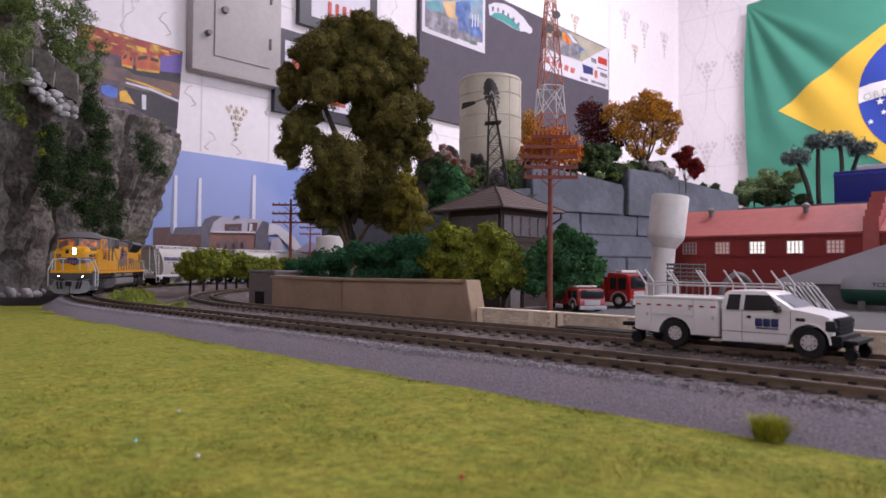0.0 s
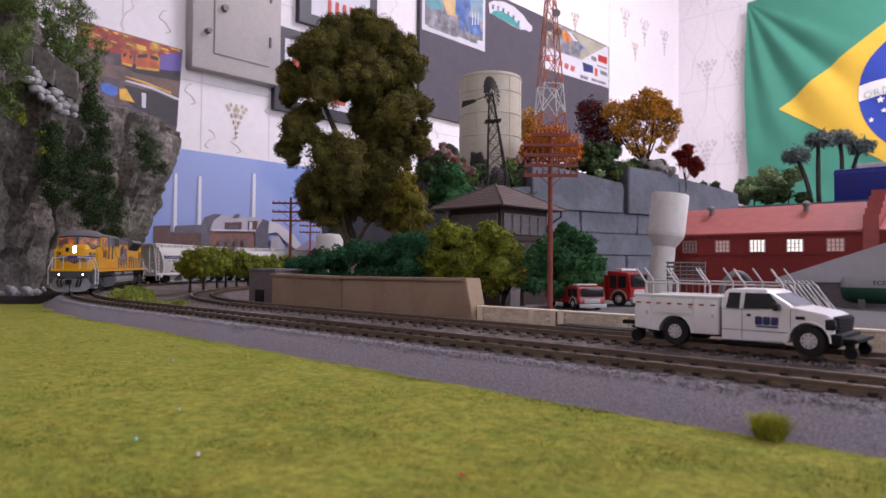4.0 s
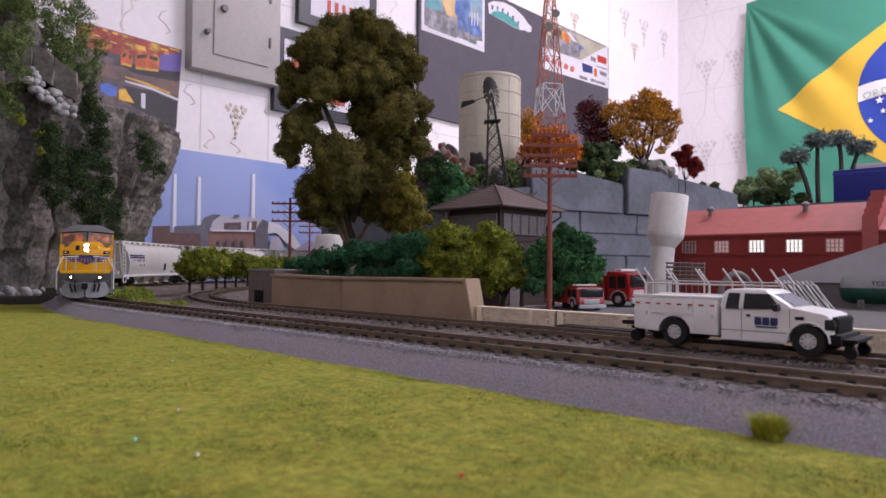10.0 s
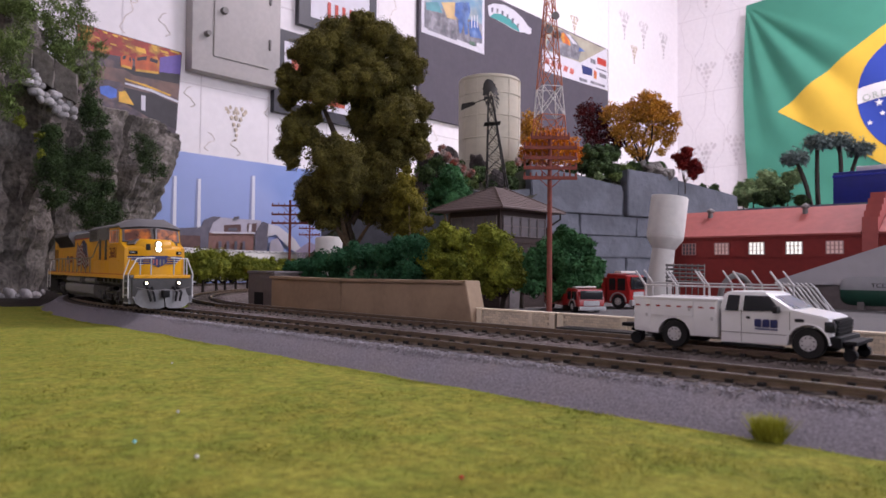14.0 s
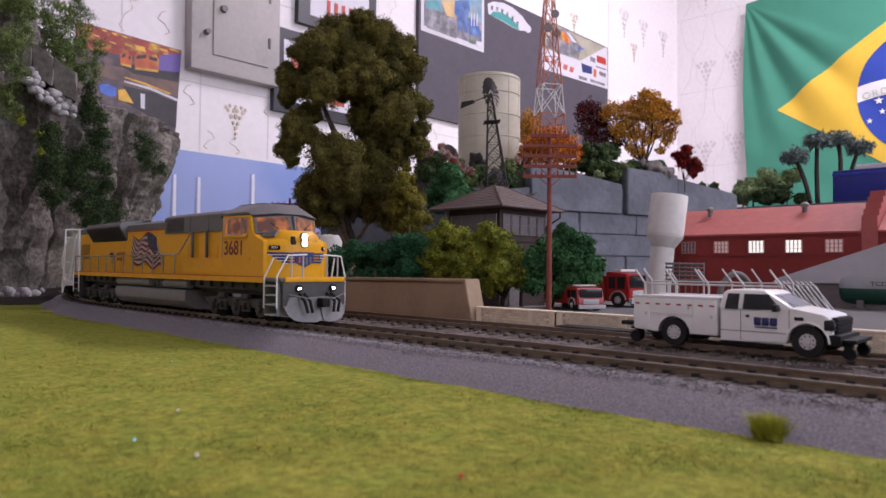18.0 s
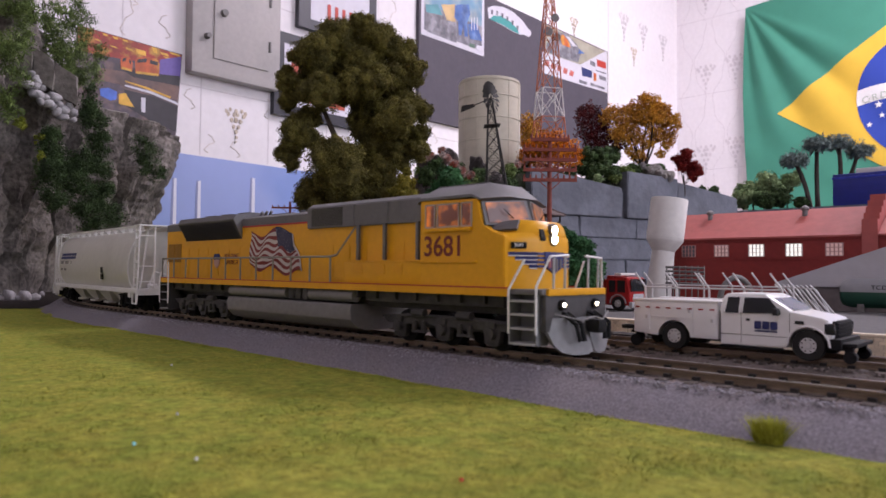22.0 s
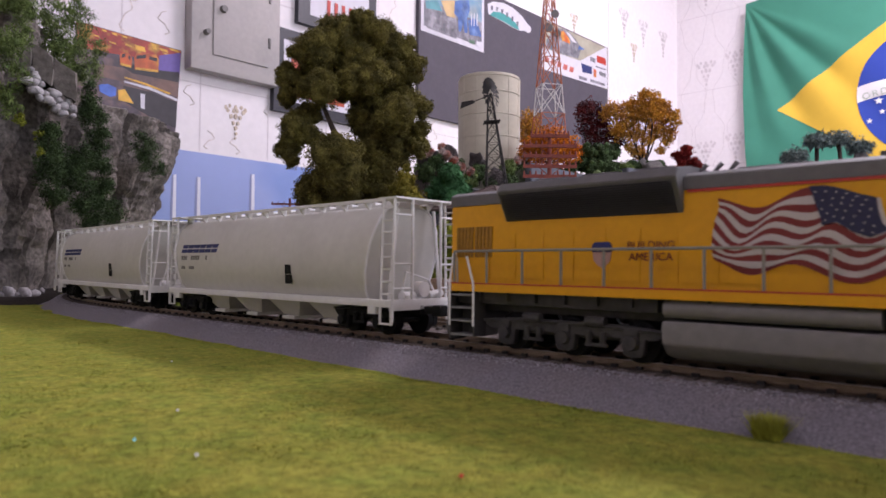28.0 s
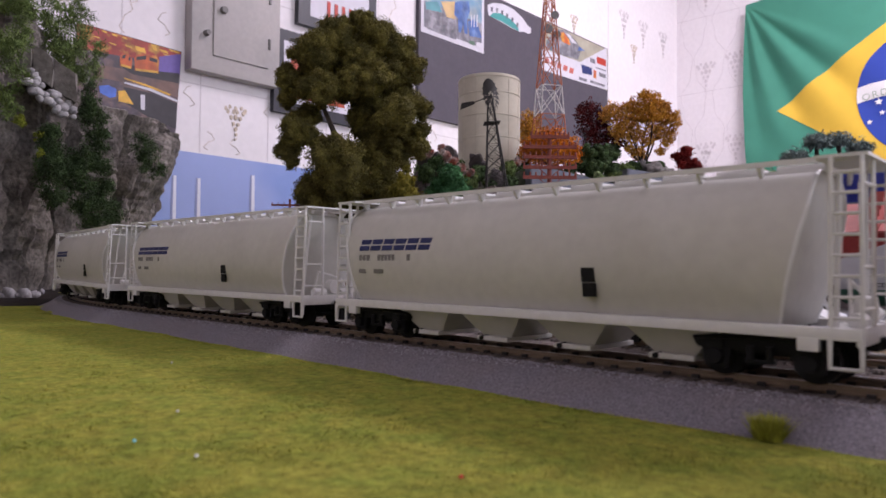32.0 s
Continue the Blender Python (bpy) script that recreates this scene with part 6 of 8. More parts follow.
# long red warehouse
def warehouse():
    t = thing("warehouse", "long red warehouse with a faded red roof and small barred windows", "warehouse", Matrix.Translation((-0.300, 0.620, -0.009)))
    L, D_ = 0.300, 0.085
    bm = B()
    box(bm, 0, L, 0, D_, 0, 0.0640)
    part("wall", bm, M_redw, t)
    bm = B()
    box(bm, -0.001, L, -0.0012, 0.0, 0.0465, 0.0480)
    box(bm, -0.001, L, -0.0016, 0.0, 0.0628, 0.0648)
    part("cornice", bm, M_redw, t)
    bm = B()
    e = 0.003
    prism(bm, ((-e, 0.0645), (D_ / 2, 0.0900), (D_ + e, 0.0645), (D_ + e, 0.0660), (D_ / 2, 0.0920), (-e, 0.0660)), "x", -0.002, 0.168)
    part("roof", bm, M_redr, t, "faded red roof")
    bm = B()
    prism(bm, ((-e, 0.0645), (D_ / 2, 0.0900), (D_ + e, 0.0645), (D_ + e, 0.0660), (D_ / 2, 0.0920), (-e, 0.0660)), "x", 0.180, L)
    part("roof", bm, M_redr, t, "faded red roof")
    # stepped party wall
    bm = B()
    st = [(-0.002, 0.0), (-0.002, 0.0780), (0.005, 0.0780), (0.005, 0.0835), (0.012, 0.0835), (0.012, 0.0890), (0.019, 0.0890), (0.019, 0.0945), (0.027, 0.0945), (0.027, 0.1000), (0.058, 0.1000), (0.058, 0.0945), (0.066, 0.0945), (0.066, 0.0780), (D_ + 0.002, 0.0780), (D_ + 0.002, 0.0)]
    prism(bm, st, "x", 0.1685, 0.1795)
    part("parapet", bm, M_redr, t, "stepped red party wall")
    M_windim = glow("dim_window", (0.75, 0.55, 0.52), 0.22)
    for i, lit in enumerate((0, 2, 1, 1, 2, 0, 0)):
        x = 0.0085 + i * 0.0305 + (0.014 if i > 4 else 0)
        bm = B()
        w, h = 0.0125, 0.0105
        for a in range(5):
            box(bm, a * w / 4 - 0.0004, a * w / 4 + 0.0004, -0.0012, 0.0002, 0, h)
        for b_ in range(4):
            box(bm, 0, w, -0.0010, 0.0002, b_ * h / 3 - 0.0003, b_ * h / 3 + 0.0003)
        win = part("window", bm, M_winpink if lit != 1 else M_concw, t, m=Matrix.Translation((x + 0.012, 0, 0.0490)))
        bm = B()
        box(bm, 0, w, -0.0004, 0.0001, 0, h)
        part("pane", bm, (M_winpale, M_winlit, M_windim)[lit], win, ("", "window pane bright with light", "dimly lit window pane")[lit])
    for x in (0.034, 0.118):
        bm = B()
        lathe(bm, [(0.0022, 0), (0.0022, 0.006), (0.0036, 0.0065), (0.0036, 0.0085), (0.001, 0.0105)], 14)
        part("roof_vent", bm, M_tank, t, "grey roof vent", m=Matrix.Translation((x, 0.032, 0.0840)))


warehouse()

# ---- white utility pickup on the second track ----
M_carw = pm("pickup_white", (0.80, 0.80, 0.80), 0.28, var=0.03, scale=300, bump=0.0)
M_tyre = pm("tyre_black", (0.010, 0.0095, 0.0095), 0.8, var=0.2, scale=600)
M_hub = pm("hub_silver", (0.56, 0.55, 0.55), 0.35, var=0.1)
M_plasb = pm("trim_black", (0.016, 0.016, 0.018), 0.55, var=0.1, spec=0.3)


def road_wheel(parent, x, y, r, w, side):
    bm = B()
    rings = []
    for a, k in ((-w / 2, 0.80), (-w / 2, 0.95), (-w * 0.35, 1.0), (w * 0.35, 1.0), (w / 2, 0.95), (w / 2, 0.80)):
        rings.append([(x + r * k * math.cos(TAU * i / 24), y + a, r + r * k * math.sin(TAU * i / 24)) for i in range(24)])
    loft(bm, rings)
    yo = y + side * w / 2
    for i in range(8):
        an = TAU * (i + 0.5) / 8
        tube(bm, (x + r * 0.38 * math.cos(an), yo, r + r * 0.38 * math.sin(an)), (x + r * 0.38 * math.cos(an), yo + side * 0.00022, r + r * 0.38 * math.sin(an)), r * 0.055, r * 0.05, 8)
    wh = part("tyre", bm, M_tyre, parent)
    bm = B()
    tube(bm, (x, yo - side * 0.0005, r), (x, yo + side * 0.0001, r), r * 0.54, r * 0.50, 20)
    tube(bm, (x, yo, r), (x, yo + side * 0.0006, r), r * 0.24, r * 0.18, 12)
    part("rim", bm, M_hub, wh, "silver wheel rim")


def pickup():
    t = thing("pickup_truck", "white utility pickup with tool-box bed, parked on the track", "pickup truck", Matrix.Translation((-0.0818, 0.2359, -0.0010)))
    R, HW = 0.0047, 0.0113
    # cab and hood as one lofted shell
    def arch(x0, x1, xc, z0, ztop):
        pts = [(x0, z0)]
        for i in range(9):
            a = math.pi - math.pi * i / 8
            pts.append((xc + 0.0060 * math.cos(a), R - 0.0002 + 0.0060 * math.sin(a)))
        return pts + [(x1, z0)]
    bm = B()
    lower = [(-0.0066, 0.0030)] + arch(0.0140, 0.0260, 0.0196, 0.0035, 0)[0:] + [(0.0262, 0.0100), (0.0254, 0.0122), (0.0236, 0.0131), (0.0158, 0.0144), (0.0140, 0.0147), (-0.0066, 0.0136)]
    prism(bm, lower, "y", -HW, HW, 0.0004)
    body = part("body", bm, M_carw, t)
    bm = B()
    rings = []
    for z, x0, x1, w in ((0.0134, -0.0066, 0.0158, HW), (0.0150, -0.0066, 0.0150, HW - 0.0002), (0.0188, -0.0060, 0.0088, HW - 0.0016), (0.0197, -0.0050, 0.0074, HW - 0.0024), (0.0199, -0.0040, 0.0060, HW - 0.0040)):
        rings.append([(x0, -w, z), (x1 - 0.0008, -w, z), (x1, -w + 0.0010, z), (x1, w - 0.0010, z), (x1 - 0.0008, w, z), (x0, w, z)])
    loft(bm, rings)
    part("cab_roof", bm, M_carw, t)
    for side in (-1, 1):
        for q in (((-0.0050, 0.0136), (-0.0008, 0.0136), (-0.0008, 0.0186), (-0.0044, 0.0186)), ((0.0006, 0.0136), (0.0122, 0.0140), (0.0080, 0.0186), (0.0008, 0.0186))):
            bm = B()
            vs = [[(x, side * (HW + 0.0005 - (z - 0.0136) * 0.30), z) for x, z in q], [(x, side * (HW - 0.0006 - (z - 0.0136) * 0.30), z) for x, z in q]]
            loft(bm, vs)
            part("side_window", bm, M_glassd, t, "dark side window")
        bm = B()
        y = side * (HW + 0.0001)
        for x in (-0.0068, 0.0000, 0.0145):
            box(bm, x - 0.00008, x + 0.00008, *sorted((y, y - side * 0.0003)), 0.0040, 0.0140)
        box(bm, -0.0066, 0.0150, *sorted((y, y - side * 0.0003)), 0.0066, 0.0068)
        part("door_seams", bm, M_towgrey, t, kind="stuff")
        for x in (0.0022,):
            bm = B()
            box(bm, x - 0.0006, x + 0.0006, *sorted((y, y + side * 0.0003)), 0.0112 if x > 0 else 0.0105, 0.0120, 0.0001)
            part("door_handle", bm, M_plasb, t, "black door handle")
        bm = B()
        box(bm, 0.0102, 0.0118, *sorted((side * HW, side * (HW + 0.0028))), 0.0134, 0.0156, 0.0003)
        part("mirror", bm, M_plasb, t, "black door mirror")
        bm = B()
        for i in range(3):
            xx = 0.0042 + i * 0.0024
            box(bm, xx, xx + 0.0020, *sorted((y, y + side * 0.0002)), 0.0088, 0.0113, 0.0004)
        box(bm, 0.0044, 0.0110, *sorted((y, y + side * 0.0002)), 0.0080, 0.0084)
        part("door_mark", bm, M_navy, t, "navy door lettering as plain shapes")
        bm = B()
        box(bm, 0.0160, 0.0186, *sorted((y, y + side * 0.0003)), 0.0110, 0.0120, 0.0002)
        part("fender_vent", bm, M_plasb, t, "black fender vent")
        # wheel-arch lips
        bm = B()
        for xc in (0.0196, -0.0225):
            bm = B()
            wire(bm, [(xc + 0.0060 * math.cos(math.pi * i / 10), y, R - 0.0002 + 0.0060 * math.sin(math.pi * i / 10)) for i in range(11)], 0.00035, 5)
            part("arch_lip", bm, M_carw, t)
    bm = B()
    loft(bm, [[(0.0153, -0.0098, 0.0149), (0.0153, 0.0098, 0.0149), (0.0093, 0.0088, 0.0186), (0.0093, -0.0088, 0.0186)], [(0.0147, -0.0098, 0.0147), (0.0147, 0.0098, 0.0147), (0.0087, 0.0088, 0.0184), (0.0087, -0.0088, 0.0184)]])
    part("windshield", bm, M_winpale, t, "windshield")
    bm = B()
    box(bm, 0.0254, 0.0269, -0.0085, 0.0085, 0.0072, 0.0122, 0.0004)
    for k in range(4):
        box(bm, 0.0268, 0.0272, -0.0080, 0.0080, 0.0078 + k * 0.0011, 0.0083 + k * 0.0011)
    part("grille", bm, M_black, t, "black grille")
    for side in (-1, 1):
        bm = B()
        box(bm, 0.0240, 0.0268, *sorted((side * 0.0085, side * 0.0115)), 0.0082, 0.0116, 0.0006)
        part("headlamp", bm, M_glassd, t, "dark headlamp")
    bm = B()
    box(bm, 0.0246, 0.0286, -0.0114, 0.0114, 0.0038, 0.0072, 0.0006)
    part("front_bumper", bm, M_black, t, "black front bumper")
    bm = B()
    box(bm, 0.0278, 0.0323, -0.0100, 0.0100, 0.0048, 0.0060, 0.0003)
    for side in (-1, 1):
        tube(bm, (0.0303, side * 0.0070, 0.0018), (0.0303, side * 0.0095, 0.0018), 0.0018, 0.0018, 14)
        box(bm, 0.0288, 0.0310, *sorted((side * 0.0070, side * 0.0090)), 0.0020, 0.0050)
    part("front_rail_gear", bm, M_black, t, "black front rail wheels")
    bm = B()
    box(bm, -0.0400, -0.0360, -0.0090, 0.0090, 0.0046, 0.0056, 0.0003)
    box(bm, -0.0430, -0.0372, -0.0105, -0.0060, 0.0060, 0.0074, 0.0003)
    for side in (-1, 1):
        tube(bm, (-0.0378, side * 0.0070, 0.0021), (-0.0378, side * 0.0095, 0.0021), 0.0021, 0.0021, 14)
        box(bm, -0.0384, -0.0355, *sorted((side * 0.0070, side * 0.0085)), 0.0020, 0.0050)
    part("rear_rail_gear", bm, M_black, t, "black rear rail wheels")
    for side in (-1, 1):
        bm = B()
        box(bm, -0.0064, 0.0130, *sorted((side * (HW - 0.0004), side * (HW + 0.0010))), 0.0024, 0.0033, 0.0003)
        part("running_board", bm, M_black, t, "black running board")
    # service body
    bm = B()
    W2 = HW + 0.0004
    pts = [(-0.0374, 0.0052)] + [( -0.0225 + 0.0060 * math.cos(math.pi - math.pi * i / 8), R - 0.0002 + 0.0060 * math.sin(math.pi * i / 8)) for i in range(9)] + [(-0.0074, 0.0045), (-0.0074, 0.0168), (-0.0374, 0.0168)]
    prism(bm, pts, "y", -W2, W2, 0.0003)
    bed = part("service_body", bm, M_carw, t, "white tool-box bed")
    bm = B()
    for side in (-1, 1):
        box(bm, -0.0378, -0.0070, *sorted((side * 0.0085, side * (W2 + 0.0004))), 0.0164, 0.0172, 0.0002)
    part("bed_rail", bm, M_carw, bed)
    for side in (-1, 1):
        y = side * W2
        for x0, x1, z0, z1 in ((-0.0370, -0.0312, 0.0060, 0.0160), (-0.0308, -0.0158, 0.0112, 0.0160), (-0.0154, -0.0080, 0.0055, 0.0160)):
            bm = B()
            box(bm, x0, x1, *sorted((y, y + side * 0.00025)), z0, z1, 0.0001)
            door = part("locker_door", bm, M_carw, bed)
            bm = B()
            box(bm, x1 - 0.0016, x1 - 0.0008, *sorted((y + side * 0.0002, y + side * 0.0005)), (z0 + z1) / 2 - 0.0008, (z0 + z1) / 2 + 0.0004, 0.0001)
            part("latch", bm, M_hub, door)
        for i in range(8):
            bm = B()
            x = -0.0365 + i * 0.0038
            box(bm, x, x + 0.0016, *sorted((y + side * 0.0002, y + side * 0.0004)), 0.0139, 0.0144)
            part("reflector", bm, M_redt, bed, "red reflector strip")
        bm = B()
        box(bm, -0.0308, -0.0158, *sorted((y, y + side * 0.0005)), 0.0108, 0.0112)
        part("ledge", bm, M_carw, bed)
    for x in (-0.0225, 0.0196):
        for side in (-1, 1):
            road_wheel(t, x, side * 0.0098, R, 0.0030, side)
    bm = B()
    box(bm, -0.035, 0.029, -0.006, 0.006, 0.0034, 0.0052)
    tube(bm, (-0.0225, -0.009, R), (-0.0225, 0.009, R), 0.0008)
    tube(bm, (0.0196, -0.009, R), (0.0196, 0.009, R), 0.0008)
    part("chassis", bm, M_plasb, t)


pickup()

# rail stub lying beside the pickup
t = thing("rail_stack", "dark bundle of spare rails lying beside the track", "rails")
for i in range(4):
    bm = B()
    box(bm, -0.1800, -0.1180, 0.2640 + i * 0.0030, 0.2656 + i * 0.0030, -0.0030, -0.0012, 0.0002)
    part("rail", bm, M_steel, t)
for x in (-0.172, -0.150, -0.128):
    bm = B()
    box(bm, x, x + 0.003, 0.2630, 0.2760, -0.0082, -0.0030)
    part("sleeper", bm, M_tie, t)

# ---- yard behind the low wall: asphalt, fence, red trucks, tank, grey-roofed shed ----
slab("pavement", -0.255, 0.30, 0.2905, 0.570, -0.0120, 0.0010, M_road, "grey asphalt yard", "pavement")


def fence():
    M_post = pm("fence_white", (0.66, 0.64, 0.64), 0.5, var=0.06)
    t = thing("security_fence", "white pipe security fence with slanted barbed-wire arms", "fence")
    def run(p, q, n, h, lean, arm):
        p, q = Vector(p), Vector(q)
        side = (q - p).cross(Vector((0, 0, 1))).normalized()
        for i in range(n + 1):
            b = p.lerp(q, i / n)
            top = b + Vector((0, 0, h)) + lean
            bm = B()
            tube(bm, b, top, 0.00055, 0.00055, 6)
            tube(bm, top, top + arm, 0.00050, 0.00045, 6)
            part("post", bm, M_post, t)
        for u in (0.06, 1.0):
            bm = B()
            tube(bm, p + (Vector((0, 0, h)) + lean) * u, q + (Vector((0, 0, h)) + lean) * u, 0.00045, 0.00045, 6)
            part("rail", bm, M_post, t)
    arm = Vector((-0.0042, -0.0020, 0.0070))
    run((-0.1550, 0.3030, 0.0005), (-0.0935, 0.3030, 0.0005), 4, 0.0178, Vector((0, 0, 0)), arm)
    run((-0.1800, 0.3600, 0.0005), (-0.1060, 0.3600, 0.0005), 5, 0.0180, Vector((0, 0, 0)), arm)
    # a leaning stretch
    fp, fq = at(1418, 545, 0.400), at(1484, 545, 0.372)
    lean = ACROSS * -0.0130
    run((fp.x, fp.y, 0.0010), (fq.x, fq.y, 0.0010), 8, 0.0160, lean, ACROSS * -0.0022 + Vector((0, 0, 0.0018)))
    for k in range(4):
        a, b = fp.lerp(fq, (k + 0.5) / 4), fp.lerp(fq, (k + 0.1) / 4)
        bm = B()
        tube(bm, (a.x, a.y, 0.0010), Vector((b.x, b.y, 0.0165)) + lean * 0.55, 0.0005, 0.0005, 6)
        part("brace", bm, M_post, t)


fence()


def fire_truck(m, L, H, label, cabfirst):
    t = thing("fire_truck", label, "fire truck", m, "red fire trucks in the yard")
    W_ = min(0.0115, H * 0.60)
    WR = min(0.0046, H * 0.24)
    bm = B()
    prism(bm, ((0, 0.0035), (L * 0.66, 0.0035), (L * 0.66, H * 0.88), (0, H * 0.88)), "y", -W_, W_, 0.0005)
    part("body", bm, M_redt, t)
    bm = B()
    prism(bm, ((L * 0.67, 0.0035), (L, 0.0035), (L, H * 0.50), (L * 0.965, H * 0.94), (L * 0.67, H)), "y", -W_, W_, 0.0006)
    cabp = part("cab", bm, M_redt, t)
    for side in (-1, 1):
        for x0, x1 in ((0.71, 0.80), (0.83, 0.94)):
            bm = B()
            box(bm, L * x0, L * x1, *sorted((side * (W_ - 0.0003), side * (W_ + 0.0003))), H * 0.52, H * 0.86, 0.0002)
            part("side_window", bm, M_glassd, cabp, "dark side window")
        for k in range(4):
            bm = B()
            box(bm, L * (0.03 + k * 0.155), L * (0.155 + k * 0.155), *sorted((side * W_, side * (W_ + 0.0003))), H * 0.25, H * 0.80, 0.0002)
            part("locker_door", bm, M_redt, t)
        for x in (0.17, 0.84):
            road_wheel(t, L * x, side * (W_ - 0.001), WR, 0.0026, side)
            bm = B()
            wire(bm, [(L * x + WR * 1.2 * math.cos(math.pi * i / 10), side * (W_ + 0.0002), WR + WR * 1.2 * math.sin(math.pi * i / 10)) for i in range(11)], 0.0004, 5)
            part("arch_lip", bm, M_silver, t)
    bm = B()
    box(bm, L * 0.998, L * 1.004, -W_ * 0.85, W_ * 0.85, H * 0.55, H * 0.90, 0.0003)
    part("windshield", bm, M_glassd, cabp, "dark windshield")
    bm = B()
    box(bm, L * 0.995, L * 1.04, -W_, W_, H * 0.10, H * 0.26, 0.0004)
    box(bm, L * 0.998, L * 1.006, -W_ * 0.6, W_ * 0.6, H * 0.28, H * 0.48, 0.0003)
    part("bumper", bm, M_silver, t, "silver bumper and grille")
    bm = B()
    box(bm, L * 0.76, L * 0.86, -W_ * 0.8, W_ * 0.8, H, H * 1.07, 0.0004)
    part("light_bar", bm, M_concw, t, "white light bar")


F1 = at(1114, 548, 0.420)
fire_truck(Matrix.Translation((F1.x - 0.0495, F1.y + 0.0135, 0.0010)), 0.049, 0.0222, "red fire engine with dark cab windows", 1)
F2 = at(1049, 548, 0.385)
fire_truck(Matrix.Translation((F2.x - 0.040, F2.y + 0.023, 0.0010)) @ Matrix.Rotation(radians(-30), 4, "Z"), 0.046, 0.0138, "red truck with a white bumper half hidden by a tree", 1)


# horizontal storage tank
T0 = at(1490, 520, 0.45)
t = thing("storage_tank", "grey horizontal storage tank with a dark green band and black lettering", "tank", Matrix.Translation((T0.x + 0.001, T0.y, 0.0010)))
bm = B()
L = 0.11
rings = []
for x, k in ((0.0, 0.70), (0.0012, 0.86), (0.004, 0.96), (0.008, 1.0), (L - 0.008, 1.0), (L, 0.8)):
    rings.append([(x, 0.0118 * k * math.cos(TAU * i / 28), 0.0128 + 0.0118 * k * math.sin(TAU * i / 28)) for i in range(28)])
loft(bm, rings)
for f in bm.faces:
    c = f.calc_center_median()
    f.material_index = 1 if c.z < 0.0132 else 0
M_dkgreen = pm("band_green", (0.018, 0.085, 0.055), 0.45, var=0.1)
barrel = part("barrel", bm, [pm("tank_barrel_grey", (0.33, 0.34, 0.36), 0.4, var=0.08), M_dkgreen], t)
text("lettering", "TCD", 0.0036, M_black, t, on_side(0.0230, -0.0118, 0.0158), "black letters", stretch=1.25)
for x in (0.012, 0.05, 0.09):
    bm = B()
    box(bm, x - 0.002, x + 0.002, -0.009, 0.009, 0, 0.0060, 0.0003)
    part("saddle", bm, M_tank, t)

# pale grey roof of a low shed
t = thing("low_shed", "low shed with a broad pale grey pitched roof", "shed", Matrix.Translation((-0.155, 0.500, 0.0010)))
bm = B()
box(bm, 0.004, 0.150, 0.002, 0.060, 0, 0.0165)
part("wall", bm, M_towgrey, t)
bm = B()
prism(bm, ((-0.004, 0.0180), (0.082, 0.0490), (0.168, 0.0180), (0.168, 0.0155), (-0.004, 0.0155)), "y", 0.0, 0.065, 0.0006)
part("roof", bm, M_greyroof, t, "pale grey roof")

# grey lattice stack and pipes behind the fence
t = thing("pipe_rack", "grey lattice stack of pipes behind the fence", "pipe rack")
for i in range(5):
    bm = B()
    p, q = at(1180, 468 + i * 7, 0.52), at(1248, 470 + i * 7, 0.50)
    tube(bm, p, q, 0.0009, 0.0009, 6)
    part("pipe", bm, M_tank, t)
for i in range(7):
    bm = B()
    p = at(1182 + i * 11, 466, 0.51)
    tube(bm, p, (p.x, p.y, 0.0010), 0.0005, 0.0005, 6)
    part("upright", bm, M_tank, t)
t = thing("pipe_arch", "grey curved pipe behind the fence", "pipe")
bm = B()
c = at(1305, 515, 0.50)
bend = [c + ACROSS * (0.0125 * math.cos(math.pi * i / 12)) + Vector((0, 0, -0.008 + 0.020 * math.sin(math.pi * i / 12))) for i in range(13)]
bend = [Vector((bend[0].x, bend[0].y, 0.0010))] + bend
rings = []
for i, q in enumerate(bend):
    way = (bend[min(i + 1, 13)] - bend[max(i - 1, 0)]).normalized()
    side_ = way.cross(AWAY).normalized()
    rings.append([q + (side_ * math.cos(TAU * k / 10) + AWAY * math.sin(TAU * k / 10)) * 0.0022 for k in range(10)])
loft(bm, rings)
part("pipe", bm, M_tank, t)

# white bin behind the tall tree's trunk
p = at(583, 440, 0.80)
t = thing("silo", "low pale round silo behind the tall tree", "silo", Matrix.Translation((p.x, p.y, -0.009)))
bm = B()
lathe(bm, [(0.0150, 0), (0.0160, 0.068), (0.0150, 0.0700), (0.001, 0.0715)], 28)
part("shell", bm, M_concw, t)

# ---- plants and clutter on the plateau ----
def bushlet(px_, py_, r, d, mat, label, per=500, size=0.0016, name="bush", ground=None, n=4):
    p = at(px_, py_, d)
    R_ = r * d / 1200
    g = p.z - R_ if ground is None else ground
    cl = [(rng.uniform(-.5, .5) * R_, rng.uniform(-.5, .5) * R_, p.z - g + rng.uniform(-.35, .35) * R_, R_ * rng.uniform(0.5, 0.75)) for _ in range(n)] + [(0, 0, p.z - g, R_ * 0.7)]
    tree(name, label, (p.x, p.y, g), cl, mat, per, size, max(0.0008, R_ * 0.06), M_barkd, forks=3, category=name)


def tree_at(px_, base_py, d, lst, mat, label, ground, per=600, size=0.0016, tr=0.0025, shell=0.55, bark=M_barkd):
    p = at(px_, base_py, d)
    lst = [(x, y, r * 1.22) for x, y, r in lst]
    tree("tree", label, (p.x, p.y, ground), tree_px(0, 0, d / 1200, px_, base_py + (p.z - ground) * 1200 / d, lst, 0.6), mat, per, size, tr, bark, shell=shell, forks=7)


